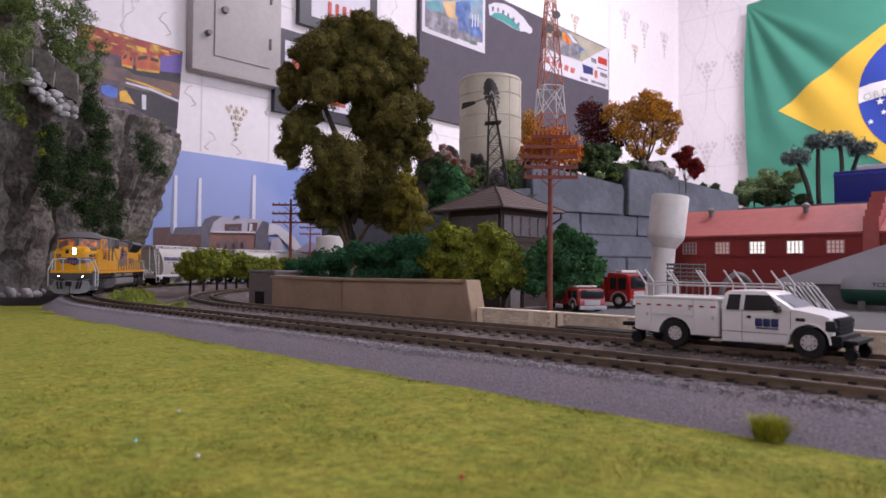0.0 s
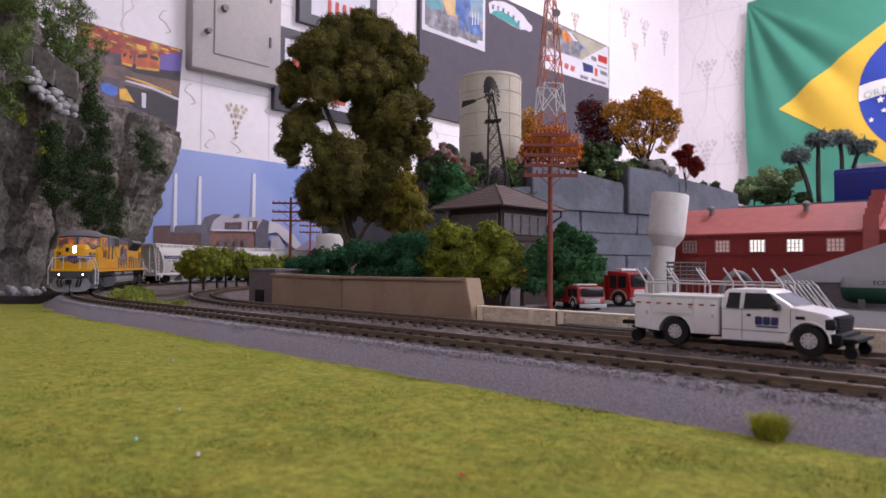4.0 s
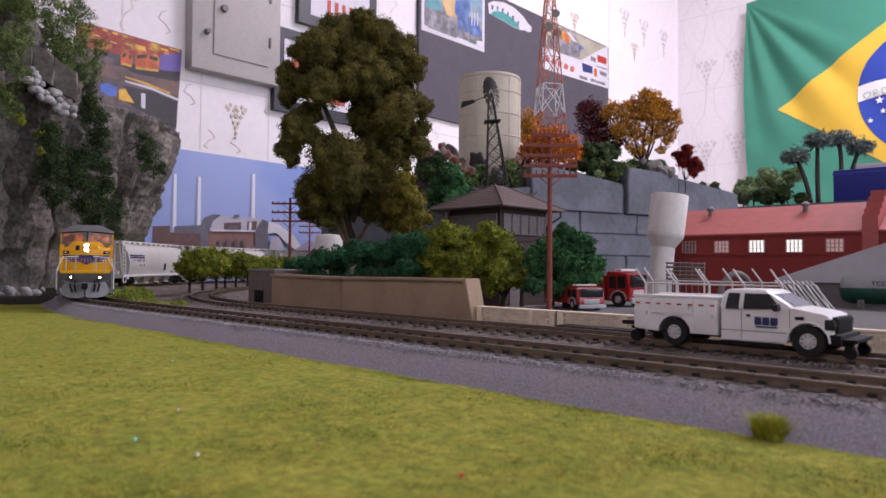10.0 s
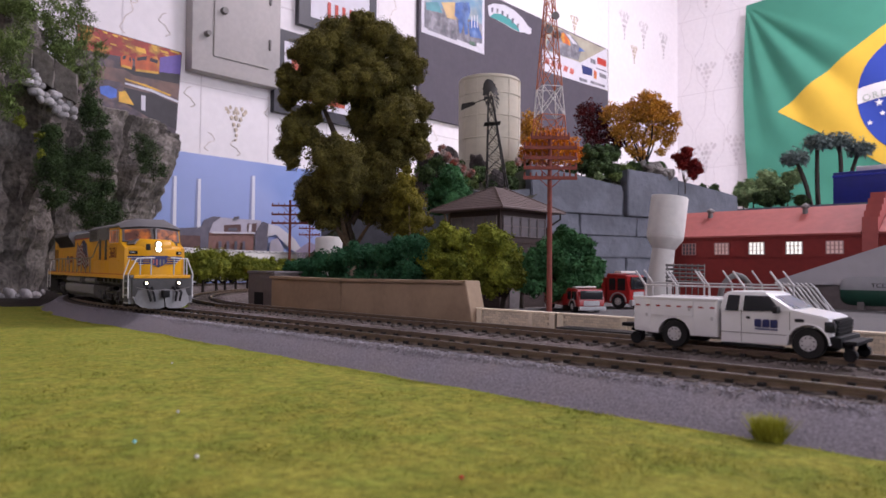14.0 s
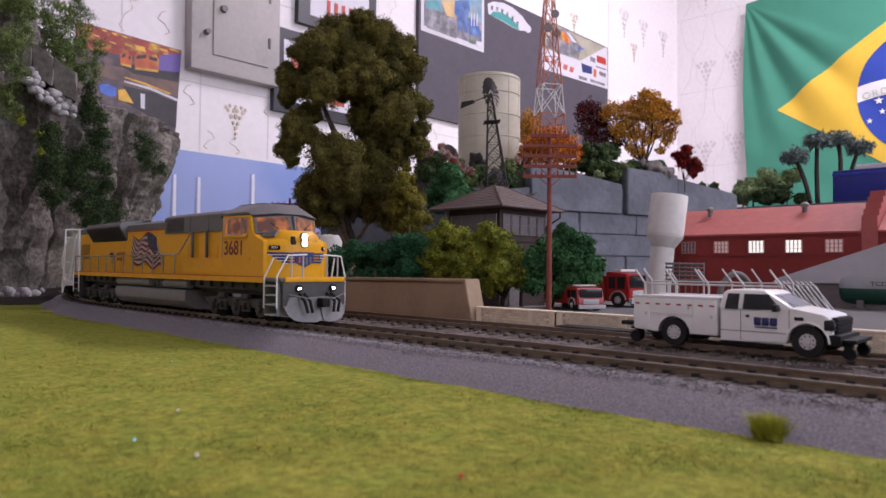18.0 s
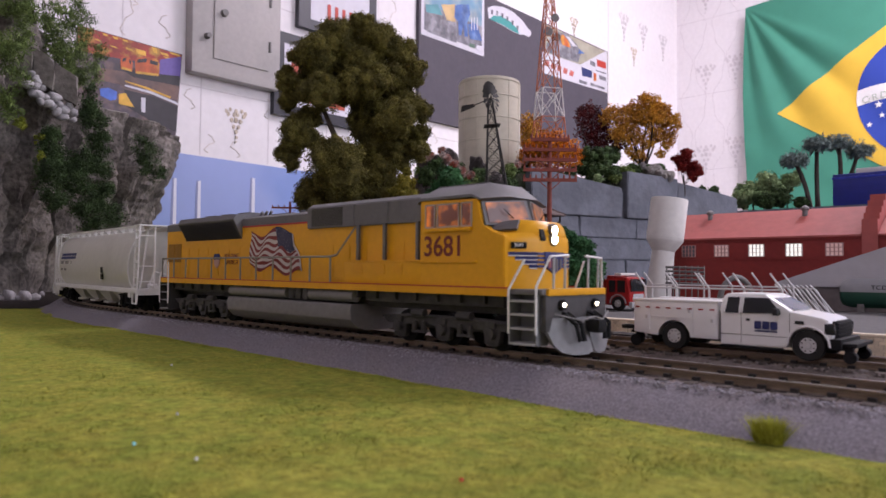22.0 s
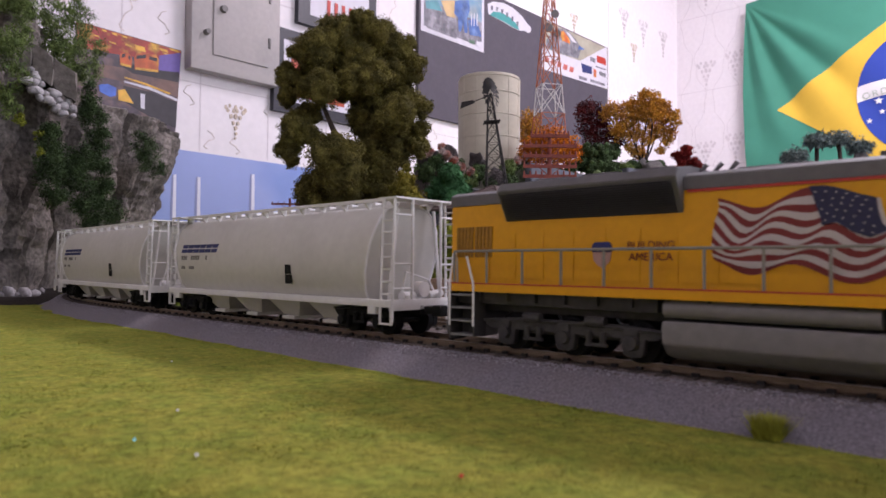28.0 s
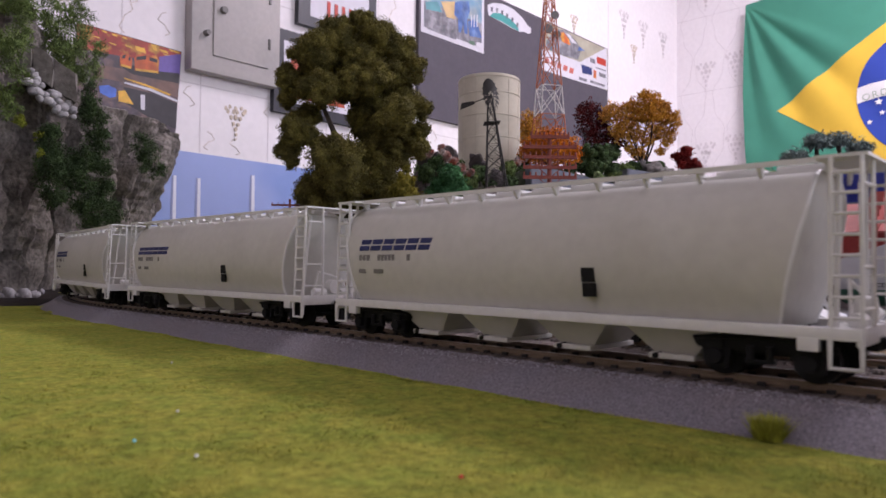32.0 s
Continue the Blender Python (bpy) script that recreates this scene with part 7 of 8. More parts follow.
tree_at(1140, 300, 1.00, [(1085, 194, 13), (1105, 212, 17), (1097, 233, 14), (1128, 184, 13), (1150, 178, 15), (1164, 190, 15), (1180, 204, 14), (1195, 215, 10), (1148, 204, 17), (1128, 206, 14), (1166, 228, 16), (1186, 236, 11), (1126, 238, 15), (1118, 262, 8), (1133, 270, 11), (1148, 250, 9), (1181, 252, 8), (1170, 266, 7), (1072, 205, 9), (1110, 190, 9), (1142, 166, 8), (1176, 186, 9), (1200, 200, 6)], M_orange, "orange autumn tree on the plateau", 0.145, 620, 0.0019, 0.0042, shell=0.25)
tree_at(1055, 290, 1.02, [(1045, 190, 14), (1030, 206, 12), (1058, 204, 16), (1040, 226, 16), (1066, 230, 16), (1082, 250, 14), (1050, 245, 15), (1100, 250, 10), (1030, 190, 8), (1070, 212, 12), (1088, 236, 10)], M_crimson, "dark crimson autumn tree on the plateau", 0.145, 700, 0.0015, 0.003, shell=0.30)
M_redleaf = leafmat("foliage_red", (0.20, 0.018, 0.014), (0.11, 0.012, 0.012))
tree_at(1213, 318, 1.0, [(1203, 276, 9), (1216, 271, 11), (1214, 287, 12), (1228, 290, 11), (1237, 299, 8), (1224, 302, 9), (1231, 311, 6), (1208, 292, 8)], M_redleaf, "small dark red bush at the plateau's edge", 0.140, 300, 0.0016, 0.0015)
tree_at(940, 300, 1.08, [(940, 210, 18), (932, 228, 16), (948, 232, 18), (936, 252, 16)], M_orange, "orange tree behind the radio mast", 0.150, 600, 0.0020, 0.002, shell=0.1)
tree_at(975, 300, 0.93, [(945, 258, 18), (972, 252, 22), (1000, 260, 20), (1014, 272, 14), (985, 275, 18), (958, 278, 16), (932, 272, 12)], leafmat("foliage_bright_orange", (0.62, 0.22, 0.016), (0.46, 0.12, 0.016)), "low orange bush below the radio mast", 0.142, 1100, 0.0018, 0.002, shell=0.2)
for q in ((1045, 276, 26, 0.97, M_ivy), (1076, 278, 26, 0.97, M_ivy), (1030, 290, 18, 0.96, M_ivy), (1058, 296, 22, 0.95, M_ivy), (1086, 300, 20, 0.95, M_ivy), (1012, 300, 16, 0.95, M_ivy), (1105, 300, 18, 0.98, M_bamboo), (1125, 296, 16, 0.99, M_ivy), (1090, 312, 12, 0.94, M_bamboo), (1062, 312, 10, 0.93, M_sage), (1150, 292, 14, 1.0, M_ivy), (1172, 296, 12, 1.01, M_ivy), (990, 305, 14, 0.94, M_ivy), (905, 300, 18, 0.88, M_bamboo), (925, 305, 16, 0.90, M_ivy), (850, 305, 22, 0.86, M_ivy), (830, 318, 20, 0.84, M_bamboo), (868, 328, 14, 0.82, M_ivy), (772, 290, 20, 0.84, M_ivy), (755, 310, 22, 0.84, M_ivy), (905, 325, 16, 0.86, M_ivy), (1085, 265, 14, 1.02, M_ivy), (1262, 335, 12, 1.06, M_ivy), (1275, 350, 10, 1.05, M_ivy), (1245, 332, 10, 1.07, M_ivy), (930, 285, 14, 0.95, M_ivy), (820, 340, 18, 0.82, M_ivy), (768, 300, 24, 0.88, M_ivy), (788, 308, 24, 0.88, M_ivy), (806, 296, 20, 0.89, M_ivy), (752, 296, 22, 0.89, M_bamboo), (776, 284, 16, 0.89, M_sage)):
    bushlet(*q[:4], q[4], "low green scrub on the rocky plateau", 260, 0.0015)
for q in ((790, 275, 13, 0.84), (805, 285, 10, 0.84), (815, 300, 12, 0.83), (760, 272, 9, 0.85), (918, 285, 9, 0.92), (930, 278, 8, 0.93), (835, 305, 8, 0.83), (780, 262, 8, 0.86)):
    bushlet(*q, M_flower, "white and red flowering shrub on the plateau", 130, 0.0016, "flowers")
M_rockd = pm("boulder_dark", (0.075, 0.06, 0.058), 0.9, var=0.4, scale=150, bump=0.8)
M_rockl = pm("boulder_pale", (0.28, 0.26, 0.245), 0.9, var=0.3, scale=150, bump=0.8)
for x, y, r, d, mm in ((795, 272, 12, 0.86, M_rockd), (760, 285, 16, 0.87, M_rockd), (845, 285, 12, 0.88, M_rockd), (1160, 300, 12, 0.99, M_rockl), (1182, 310, 11, 0.99, M_rockl), (1140, 294, 9, 1.0, M_rockl), (1172, 304, 9, 0.98, M_rockl), (880, 315, 12, 0.85, M_rockd), (740, 330, 20, 0.86, M_rockd)):
    bm = B()
    bmesh.ops.create_icosphere(bm, subdivisions=3, radius=1)
    for v in bm.verts:
        v.co *= 1 + 0.55 * noise.noise(v.co * 1.4 + Vector((x, 0, 0))) + 0.12 * noise.noise(v.co * 4)
    p = at(x, y, d)
    tagged(part("boulder", bm, mm, m=Matrix.Translation(p) @ Matrix.Scale(r * d / 1200 * 1.2, 4), smooth=40), "rough boulder on the plateau", "rock")
# the plateau's front slope, earth that carries the shrubs
bm = B()
rows = []
for i in range(41):
    u = i / 40
    x, y = -0.90 + 0.385 * u, 0.575 + 0.03 * math.sin(u * 5)
    row = []
    for j in range(13):
        v = j / 12
        z = -0.012 + 0.176 * (v ** 0.8) + 0.012 * noise.noise(Vector((u * 9, v * 6, 3)))
        row.append((x + 0.010 * noise.noise(Vector((u * 7, v * 5, 0))), y + 0.22 * v + 0.012 * noise.noise(Vector((u * 11, v * 8, 6))), z))
    rows.append(row)
loft(bm, rows, closed=False, caps=False)
tagged(part("hillside", bm, pm("earth_dark", (0.055, 0.05, 0.035), 0.95, var=0.4, scale=300, bump=0.8, other=(0.03, 0.04, 0.018), big=30), smooth=60), "dark earthy hillside below the plateau", "hill", kind="structure")

# earth bank that rises behind the block wall and carries the shrubs
bm = B()
pa, pb = Vector((-0.530, 0.668, 0)), Vector((-0.402, 1.082, 0))
pn = Vector((pa.y - pb.y, pb.x - pa.x, 0)).normalized()
rows = []
for i in range(61):
    u = i / 60
    c = pa.lerp(pb, u)
    h = np.interp(u, (0, 0.08, 0.3, 0.44, 0.55, 0.7, 0.85, 1), (0.126, 0.156, 0.160, 0.158, 0.168, 0.166, 0.154, 0.142))
    rows.append([c + pn * o + Vector((0, 0, z + 0.006 * noise.noise(Vector((u * 16, o * 40, 2))))) for o, z in ((0.014, 0.10), (0.018, h - 0.006), (0.035, h), (0.070, h + 0.004), (0.12, h), (0.14, 0.12))])
loft(bm, rows, closed=False, caps=False)
tagged(part("earth_bank", bm, pm("bank_earth", (0.060, 0.058, 0.038), 0.95, var=0.45, scale=260, bump=0.9, other=(0.035, 0.048, 0.020), big=40), smooth=50), "dark earth bank behind the block wall", "hill", kind="structure")

# ---- raised shelf with palms and a blue crate behind the warehouse ----
slab("shelf_ground", -0.47, 0.40, 1.08, 1.50, -0.012, 0.122, M_bluegrey, "raised grey shelf of the layout", "platform")
for x, y, lst, d in ((1440, 350, (1410, 278), 1.12), (1452, 350, (1450, 250), 1.13), (1478, 350, (1488, 248), 1.15), (1500, 350, (1525, 262), 1.16)):
    p, q = at(x, y, d), at(lst[0], lst[1], d)
    t = thing("palm_tree", "grey-green model palm with a dark trunk", "palm tree", Matrix.Translation((p.x, p.y, 0.122)), "palms on the raised shelf")
    top = Vector((q.x - p.x, q.y - p.y, q.z - 0.122))
    bm = B()
    limb(bm, (0, 0, 0), top, 0.0042, 0.003, 0.06, 8, 7)
    part("trunk", bm, M_barkd, t)
    leaf_part("crown", [(top + Vector((0, 0, 0.002)), 0.016)] + [(top + Vector((0.013 * math.cos(k), 0.013 * math.sin(k), 0.0)), 0.011) for k in range(0, 6)], 200, 0.0042, M_palm, t, slim=0.45, core=False, shell=0.1)
    for i in range(13):
        an = TAU * i / 13 + rng.uniform(-.2, .2)
        bm = B()
        Lf = rng.uniform(0.015, 0.024)
        dirn = Vector((math.cos(an), math.sin(an), 0))
        sp = dirn.cross(Vector((0, 0, 1)))
        lift = rng.uniform(0.2, 0.9)
        last = None
        for k in range(8):
            u = k / 7
            c = top + dirn * (Lf * u) + Vector((0, 0, Lf * (lift * u - 1.15 * u * u)))
            w = 0.0042 * math.sin(math.pi * (0.12 + 0.85 * u))
            a, b_ = bm.verts.new(c + sp * w - Vector((0, 0, w * 0.5))), bm.verts.new(c - sp * w - Vector((0, 0, w * 0.5)))
            m_ = bm.verts.new(c)
            if last:
                bm.faces.new((last[0], a, m_, last[2])), bm.faces.new((last[2], m_, b_, last[1]))
            last = (a, b_, m_)
        bmesh.ops.solidify(bm, geom=bm.faces[:], thickness=0.0004)
        part("frond", bm, M_palm, t)
for q in ((1335, 335, 28, 1.18, M_sage), (1365, 322, 26, 1.17, M_sage), (1385, 345, 22, 1.15, M_ivy), (1355, 350, 20, 1.14, M_ivy), (1318, 350, 20, 1.18, M_sage), (1395, 316, 20, 1.18, M_sage), (1420, 355, 16, 1.12, M_ivy)):
    bushlet(*q[:4], q[4], "loose green shrub on the raised shelf", 420, 0.0024, ground=0.122)
p = at(1470, 340, 1.0)
t = thing("blue_crate", "glossy dark blue plastic crate on the raised shelf", "crate", Matrix.Translation((p.x, p.y + 0.02, 0.122)))
M_blue = pm("crate_blue", (0.012, 0.022, 0.22), 0.3, var=0.1)
bm = B()
box(bm, 0, 0.16, 0, 0.06, 0, 0.052, 0.002)
part("body", bm, M_blue, t)
bm = B()
box(bm, -0.001, 0.161, -0.001, 0.061, 0.044, 0.0475, 0.001)
part("rim", bm, pm("crate_blue_rim", (0.03, 0.05, 0.42), 0.3), t, "brighter blue rim")
bm = B()
box(bm, 0.028, 0.13, 0.012, 0.05, 0.052, 0.060, 0.001)
part("lid", bm, M_concw, t, "white slab on top")

# ---- west wall: pictures, fuse cabinet, backdrop ----
E_ = WX + 0.0015
def flat(name, outline, mat, parent, x, label="", thick=0.0003):
    bm = B()
    prism(bm, outline, "x", x, x + thick)
    return part(name, bm, mat, parent, label)


def rect(y0, y1, z0, z1):
    return [(y0, z0), (y1, z0), (y1, z1), (y0, z1)]


M_sky = pm("print_sky_blue", (0.22, 0.31, 0.62), 0.6, var=0.03, scale=20, bump=0, other=(0.30, 0.37, 0.66), big=3)
M_brick = pm("print_brick", (0.24, 0.125, 0.11), 0.6, var=0.15, scale=120, bump=0)
M_shade = pm("print_slate", (0.13, 0.12, 0.16), 0.6, var=0.2, scale=60, bump=0)
M_pale = pm("print_pale", (0.62, 0.60, 0.66), 0.6, var=0.06, scale=60, bump=0)
M_chim = pm("print_chimney", (0.70, 0.70, 0.78), 0.6, var=0.03, bump=0)
M_chims = pm("print_chimney_shade", (0.24, 0.27, 0.45), 0.6, var=0.05, bump=0)


def wy(px_, py_):
    """Wall place (Y, z) seen along a direction of the plan."""
    k = (px_ - 784) / 1200
    d = WX / (0.7218 * k - 0.6921)
    p = at(px_, py_, d)
    return p.y, p.z


def poly(*pts):
    return [wy(a, b) for a, b in pts]


bd = thing("backdrop_print", "printed blue-sky backdrop with a brick power station and chimneys", "backdrop picture")
flat("sheet", [(0.50, -0.012), (1.32, -0.012), (1.32, 0.251), (0.50, 0.259)], M_sky, bd, WX + 0.0005)
for x0, x1, yt in ((302, 312, 310), (345, 355, 315), (441, 451, 310)):
    flat("chimney", poly((x0, 470), (x1, 470), (x1 - 1, yt), (x0 + 2, yt)), M_chim, bd, WX + 0.0009, "printed white chimney")
    flat("chimney_shade", poly((x0 - 3, 470), (x0 + 3, 470), (x0 + 4, yt), (x0 + 1, yt)), M_chims, bd, WX + 0.0011)
LAYER = 0
M_mauve = pm("print_mauve", (0.30, 0.25, 0.36), 0.6, var=0.1, scale=60, bump=0)
M_brickd = pm("print_brick_dark", (0.13, 0.070, 0.068), 0.6, var=0.2, scale=120, bump=0)
M_lav = pm("print_lavender", (0.46, 0.43, 0.52), 0.6, var=0.08, scale=60, bump=0)
for pts, mm in ((((270, 475), (270, 403), (300, 402), (300, 475)), M_brickd), (((300, 475), (300, 414), (356, 415), (356, 475)), M_brickd), (((306, 415), (308, 403), (354, 401), (356, 416)), M_shade), (((354, 475), (354, 402), (360, 388), (375, 382), (390, 383), (375, 402), (370, 475)), M_shade),
                (((367, 475), (369, 411), (449, 412), (448, 475)), M_brick), (((369, 411), (376, 393), (389, 384), (460, 389), (462, 402), (449, 413)), M_lav), (((395, 409), (395, 397), (425, 396), (425, 410)), M_brickd), (((436, 411), (436, 395), (453, 394), (451, 411)), M_brickd), (((438, 409), (439, 396), (444, 396), (443, 409)), M_pale),
                (((402, 408), (403, 402), (418, 402), (418, 408)), M_shade), (((449, 475), (449, 413), (462, 391), (473, 395), (471, 475)), M_shade), (((473, 395), (490, 399), (519, 421), (532, 440), (532, 454), (505, 433), (486, 414), (471, 418)), M_pale), (((471, 475), (477, 425), (490, 420), (500, 440), (497, 475)), M_lav), (((518, 475), (518, 446), (545, 427), (562, 436), (562, 475)), M_mauve), (((410, 388), (411, 383), (420, 382), (420, 387)), M_shade), (((372, 412), (373, 409), (449, 410), (449, 413)), M_pale)):
    LAYER += 1
    flat("printed_building", poly(*pts), mm, bd, WX + 0.0012 + LAYER * 0.0004)
for i in range(4):
    flat("printed_window", poly((384 + i * 14, 442), (389 + i * 14, 442), (389 + i * 14, 426), (384 + i * 14, 426)), M_shade, bd, WX + 0.0086)

po = thing("train_poster", "colour poster of an orange train at a night station", "poster")
M_pdark = pm("poster_dark", (0.065, 0.045, 0.06), 0.4, var=0.6, scale=60, bump=0, other=(0.13, 0.08, 0.075), big=35)
M_por = pm("poster_orange", (0.52, 0.10, 0.02), 0.4, var=0.35, scale=50, bump=0, other=(0.55, 0.24, 0.03), big=25)
M_ppur = pm("poster_purple", (0.14, 0.09, 0.36), 0.4, var=0.1, bump=0)
M_pred = pm("poster_red", (0.30, 0.03, 0.015), 0.4, var=0.4, scale=60, bump=0, other=(0.5, 0.25, 0.03), big=40, mix=(0.5, 0.65))
flat("paper", poly((316, 89), (307, 240), (120, 195), (128, 35)), M_pdark, po, E_)
M_pyel = pm("poster_yellow", (0.72, 0.40, 0.04), 0.4, var=0.25, scale=60, bump=0)
M_pblk = pm("poster_black", (0.022, 0.016, 0.022), 0.4, var=0.4, scale=60, bump=0)
M_pbrn = pm("poster_brown", (0.16, 0.085, 0.065), 0.4, var=0.35, scale=45, bump=0, other=(0.10, 0.06, 0.055), big=30)
flat("printed_roof", poly((315, 90), (314, 104), (255, 104), (180, 92), (130, 82), (128, 36)), M_pred, po, E_ + 0.00036)
for x, y, w, h in ((172, 50, 9, 4), (190, 56, 9, 4), (208, 61, 9, 4), (186, 72, 12, 3), (214, 76, 12, 4), (232, 78, 18, 9), (262, 76, 8, 10), (276, 84, 14, 5), (293, 84, 16, 4), (158, 60, 9, 3), (146, 48, 8, 3), (282, 92, 16, 3)):
    flat("printed_lamp", poly((x, y), (x + w, y + w * 0.28), (x + w + 2, y + w * 0.28 + h), (x + 3, y + h)), M_pyel, po, E_ + 0.00062)
flat("printed_sky", poly((314, 93), (313, 130), (276, 128), (276, 98)), M_ppur, po, E_ + 0.00073)
flat("printed_platform", poly((312, 138), (311, 172), (255, 153), (165, 134), (165, 112), (270, 130)), M_pbrn, po, E_ + 0.00056)
flat("printed_track", poly((312, 128), (312, 146), (230, 130), (212, 118), (214, 110), (272, 124)), M_pblk, po, E_ + 0.00078)
for x0, x1, y0, y1 in ((206, 228, 92, 120), (232, 276, 94, 128)):
    m_ = (x0 + x1) / 2
    flat("printed_locomotive", poly((x0, y0 + 6), (x0 + 5, y0), (x1 - 6, y0 + 2), (x1, y0 + 12), (x1 - 1, y1), (x0 + 1, y1 - 5)), M_por, po, E_ + 0.00101)
    flat("printed_windshield", poly((x0 + 4, y0 + 4), (m_ - 1, y0 + 2), (m_ - 2, y0 + 9), (x0 + 3, y0 + 10)), M_pblk, po, E_ + 0.00123)
    flat("printed_windshield", poly((m_ + 5, y0 + 5), (x1 - 3, y0 + 9), (x1 - 4, y0 + 15), (m_ + 4, y0 + 11)), M_pblk, po, E_ + 0.00123)
    flat("printed_bumper", poly((x0 + 2, y1 - 9), (x1 - 2, y1 - 4), (x1 - 2, y1), (x0 + 2, y1 - 5)), M_pyel, po, E_ + 0.00123)
flat("printed_line", poly((310, 176), (310, 180), (262, 160), (215, 146), (215, 143), (262, 155)), M_pale, po, E_ + 0.00101)
flat("printed_line", poly((296, 168), (250, 150), (215, 138), (215, 136), (252, 147), (297, 165)), M_pyel, po, E_ + 0.00101)
flat("printed_shadow", poly((310, 182), (308, 228), (262, 208), (212, 178), (214, 152), (262, 163)), M_pblk, po, E_ + 0.00078)
flat("printed_van", poly((170, 150), (186, 149), (201, 156), (200, 170), (190, 172), (172, 163)), pm("poster_blue", (0.06, 0.14, 0.55), 0.4, var=0.3, scale=60, bump=0), po, E_ + 0.00118)
flat("printed_crate", poly((204, 160), (216, 158), (222, 168), (232, 184), (205, 178)), M_pyel, po, E_ + 0.00118)
flat("printed_post", poly((244, 166), (252, 167), (252, 194), (245, 192)), M_pale, po, E_ + 0.00118)

fc = thing("fuse_cabinet", "pale grey metal fuse cabinet with a recessed door", "fuse cabinet")
M_cab = pm("cabinet_grey", (0.40, 0.37, 0.36), 0.55, var=0.06, scale=100, bump=0.05, other=(0.35, 0.33, 0.32), big=8)
y0, y1, z0 = 0.624, 0.829, 0.422
bm = B()
box(bm, WX, WX + 0.030, y0, y1, z0, z0 + 0.34, 0.003)
part("box", bm, M_cab, fc)
bm = B()
box(bm, WX + 0.0302, WX + 0.0335, y0 + 0.046, y1 - 0.030, z0 + 0.036, z0 + 0.31, 0.001)
part("door", bm, M_cab, fc, "hinged cabinet door")
for y, z, r in ((0.690, 0.556, 0.0085), (0.655, 0.500, 0.0065)):
    bm = B()
    tube(bm, (WX + 0.03, y, z), (WX + 0.042, y, z), r, r * 0.8, 14)
    part("knob", bm, M_tank, fc, "grey knob")
for z in (0.50, 0.60):
    bm = B()
    tube(bm, (WX + 0.034, y1 - 0.029, z), (WX + 0.034, y1 - 0.029, z + 0.022), 0.003, 0.003, 8)
    part("hinge", bm, M_tank, fc)

M_frame = pm("frame_black", (0.018, 0.018, 0.028), 0.4, var=0.1)
fr = thing("picture_frame", "black picture frame with white mount and red print", "picture frame")
flat("moulding", rect(0.824, 1.06, 0.373, 0.563), M_frame, fr, WX, thick=0.016)
flat("mount", rect(0.848, 1.04, 0.398, 0.538), M_pale, fr, WX + 0.0165)
flat("print", rect(0.866, 1.02, 0.412, 0.524), pm("print_red", (0.42, 0.07, 0.03), 0.4, var=0.3, scale=40, bump=0), fr, WX + 0.0180)
fr = thing("picture_frame", "dark blue picture frame with a striped print", "picture frame")
flat("moulding", rect(0.886, 1.12, 0.588, 0.80), M_frame, fr, WX, thick=0.016)
flat("mount", rect(0.918, 1.095, 0.612, 0.776), M_pale, fr, WX + 0.0165)
for i in range(5):
    flat("printed_stripe", rect(0.965 + i * 0.022, 0.975 + i * 0.022, 0.618, 0.66), M_red, fr, WX + 0.0180)

bo = thing("notice_board", "dark slate notice board with posters pinned on it", "notice board")
flat("panel", rect(1.276, 2.276, 0.440, 0.862), pm("board_slate", (0.075, 0.065, 0.085), 0.7, var=0.08, scale=60, bump=0.05), bo, WX, thick=0.012)
ps = thing("poster", "pale blue and white printed poster", "poster")
flat("paper", rect(1.283, 1.549, 0.672, 0.900), M_pale, ps, WX + 0.01250)
flat("printed_field", rect(1.294, 1.538, 0.712, 0.890), pm("poster_teal", (0.16, 0.30, 0.42), 0.5, var=0.2, scale=20, bump=0, other=(0.35, 0.40, 0.42), big=12), ps, WX + 0.01288)
M_pnav = pm("poster_navy", (0.06, 0.13, 0.36), 0.5, var=0.45, scale=45, bump=0, other=(0.12, 0.2, 0.4), big=30)
M_pgr = pm("poster_grey", (0.15, 0.145, 0.17), 0.5, var=0.5, scale=55, bump=0, other=(0.26, 0.25, 0.28), big=35)
flat("printed_ground", rect(1.294, 1.538, 0.688, 0.760), M_pgr, ps, WX + 0.01328)
flat("printed_corner", poly((772, 0), (797, 0), (798, 32), (783, 28)), pm("poster_sand", (0.55, 0.38, 0.18), 0.5, var=0.2, scale=30, bump=0), ps, WX + 0.01367)
flat("printed_wave", poly((744, 0), (766, 0), (775, 20), (746, 14)), pm("poster_sea", (0.10, 0.30, 0.34), 0.5, var=0.2, scale=30, bump=0), ps, WX + 0.01367)
flat("printed_figure", poly((797, 2), (806, 0), (822, 0), (824, 18), (819, 32), (820, 58), (815, 58), (812, 40), (808, 56), (804, 55), (803, 30), (796, 24)), M_pnav, ps, WX + 0.01400, "dark blue printed shape")
flat("printed_figure", poly((820, 36), (832, 32), (838, 42), (846, 66), (824, 62)), M_pnav, ps, WX + 0.01400, "dark blue printed shape")
for x in (826, 831, 836):
    flat("printed_post", poly((x, 24), (x + 1.5, 24), (x + 1.5, 46), (x, 46)), M_pale, ps, WX + 0.01418)
flat("printed_label", poly((836, 73), (846, 75), (846, 85), (836, 82)), M_pale, ps, WX + 0.01400)
flat("printed_label", poly((823, 70), (833, 72), (833, 79), (823, 76)), pm("poster_moss", (0.10, 0.17, 0.12), 0.5, bump=0), ps, WX + 0.01400)
for y in (40, 46, 52):
    flat("printed_bar", poly((748, y), (800, y + 20), (800, y + 23), (748, y + 3)), M_pale if y == 52 else M_pgr, ps, WX + 0.01350)
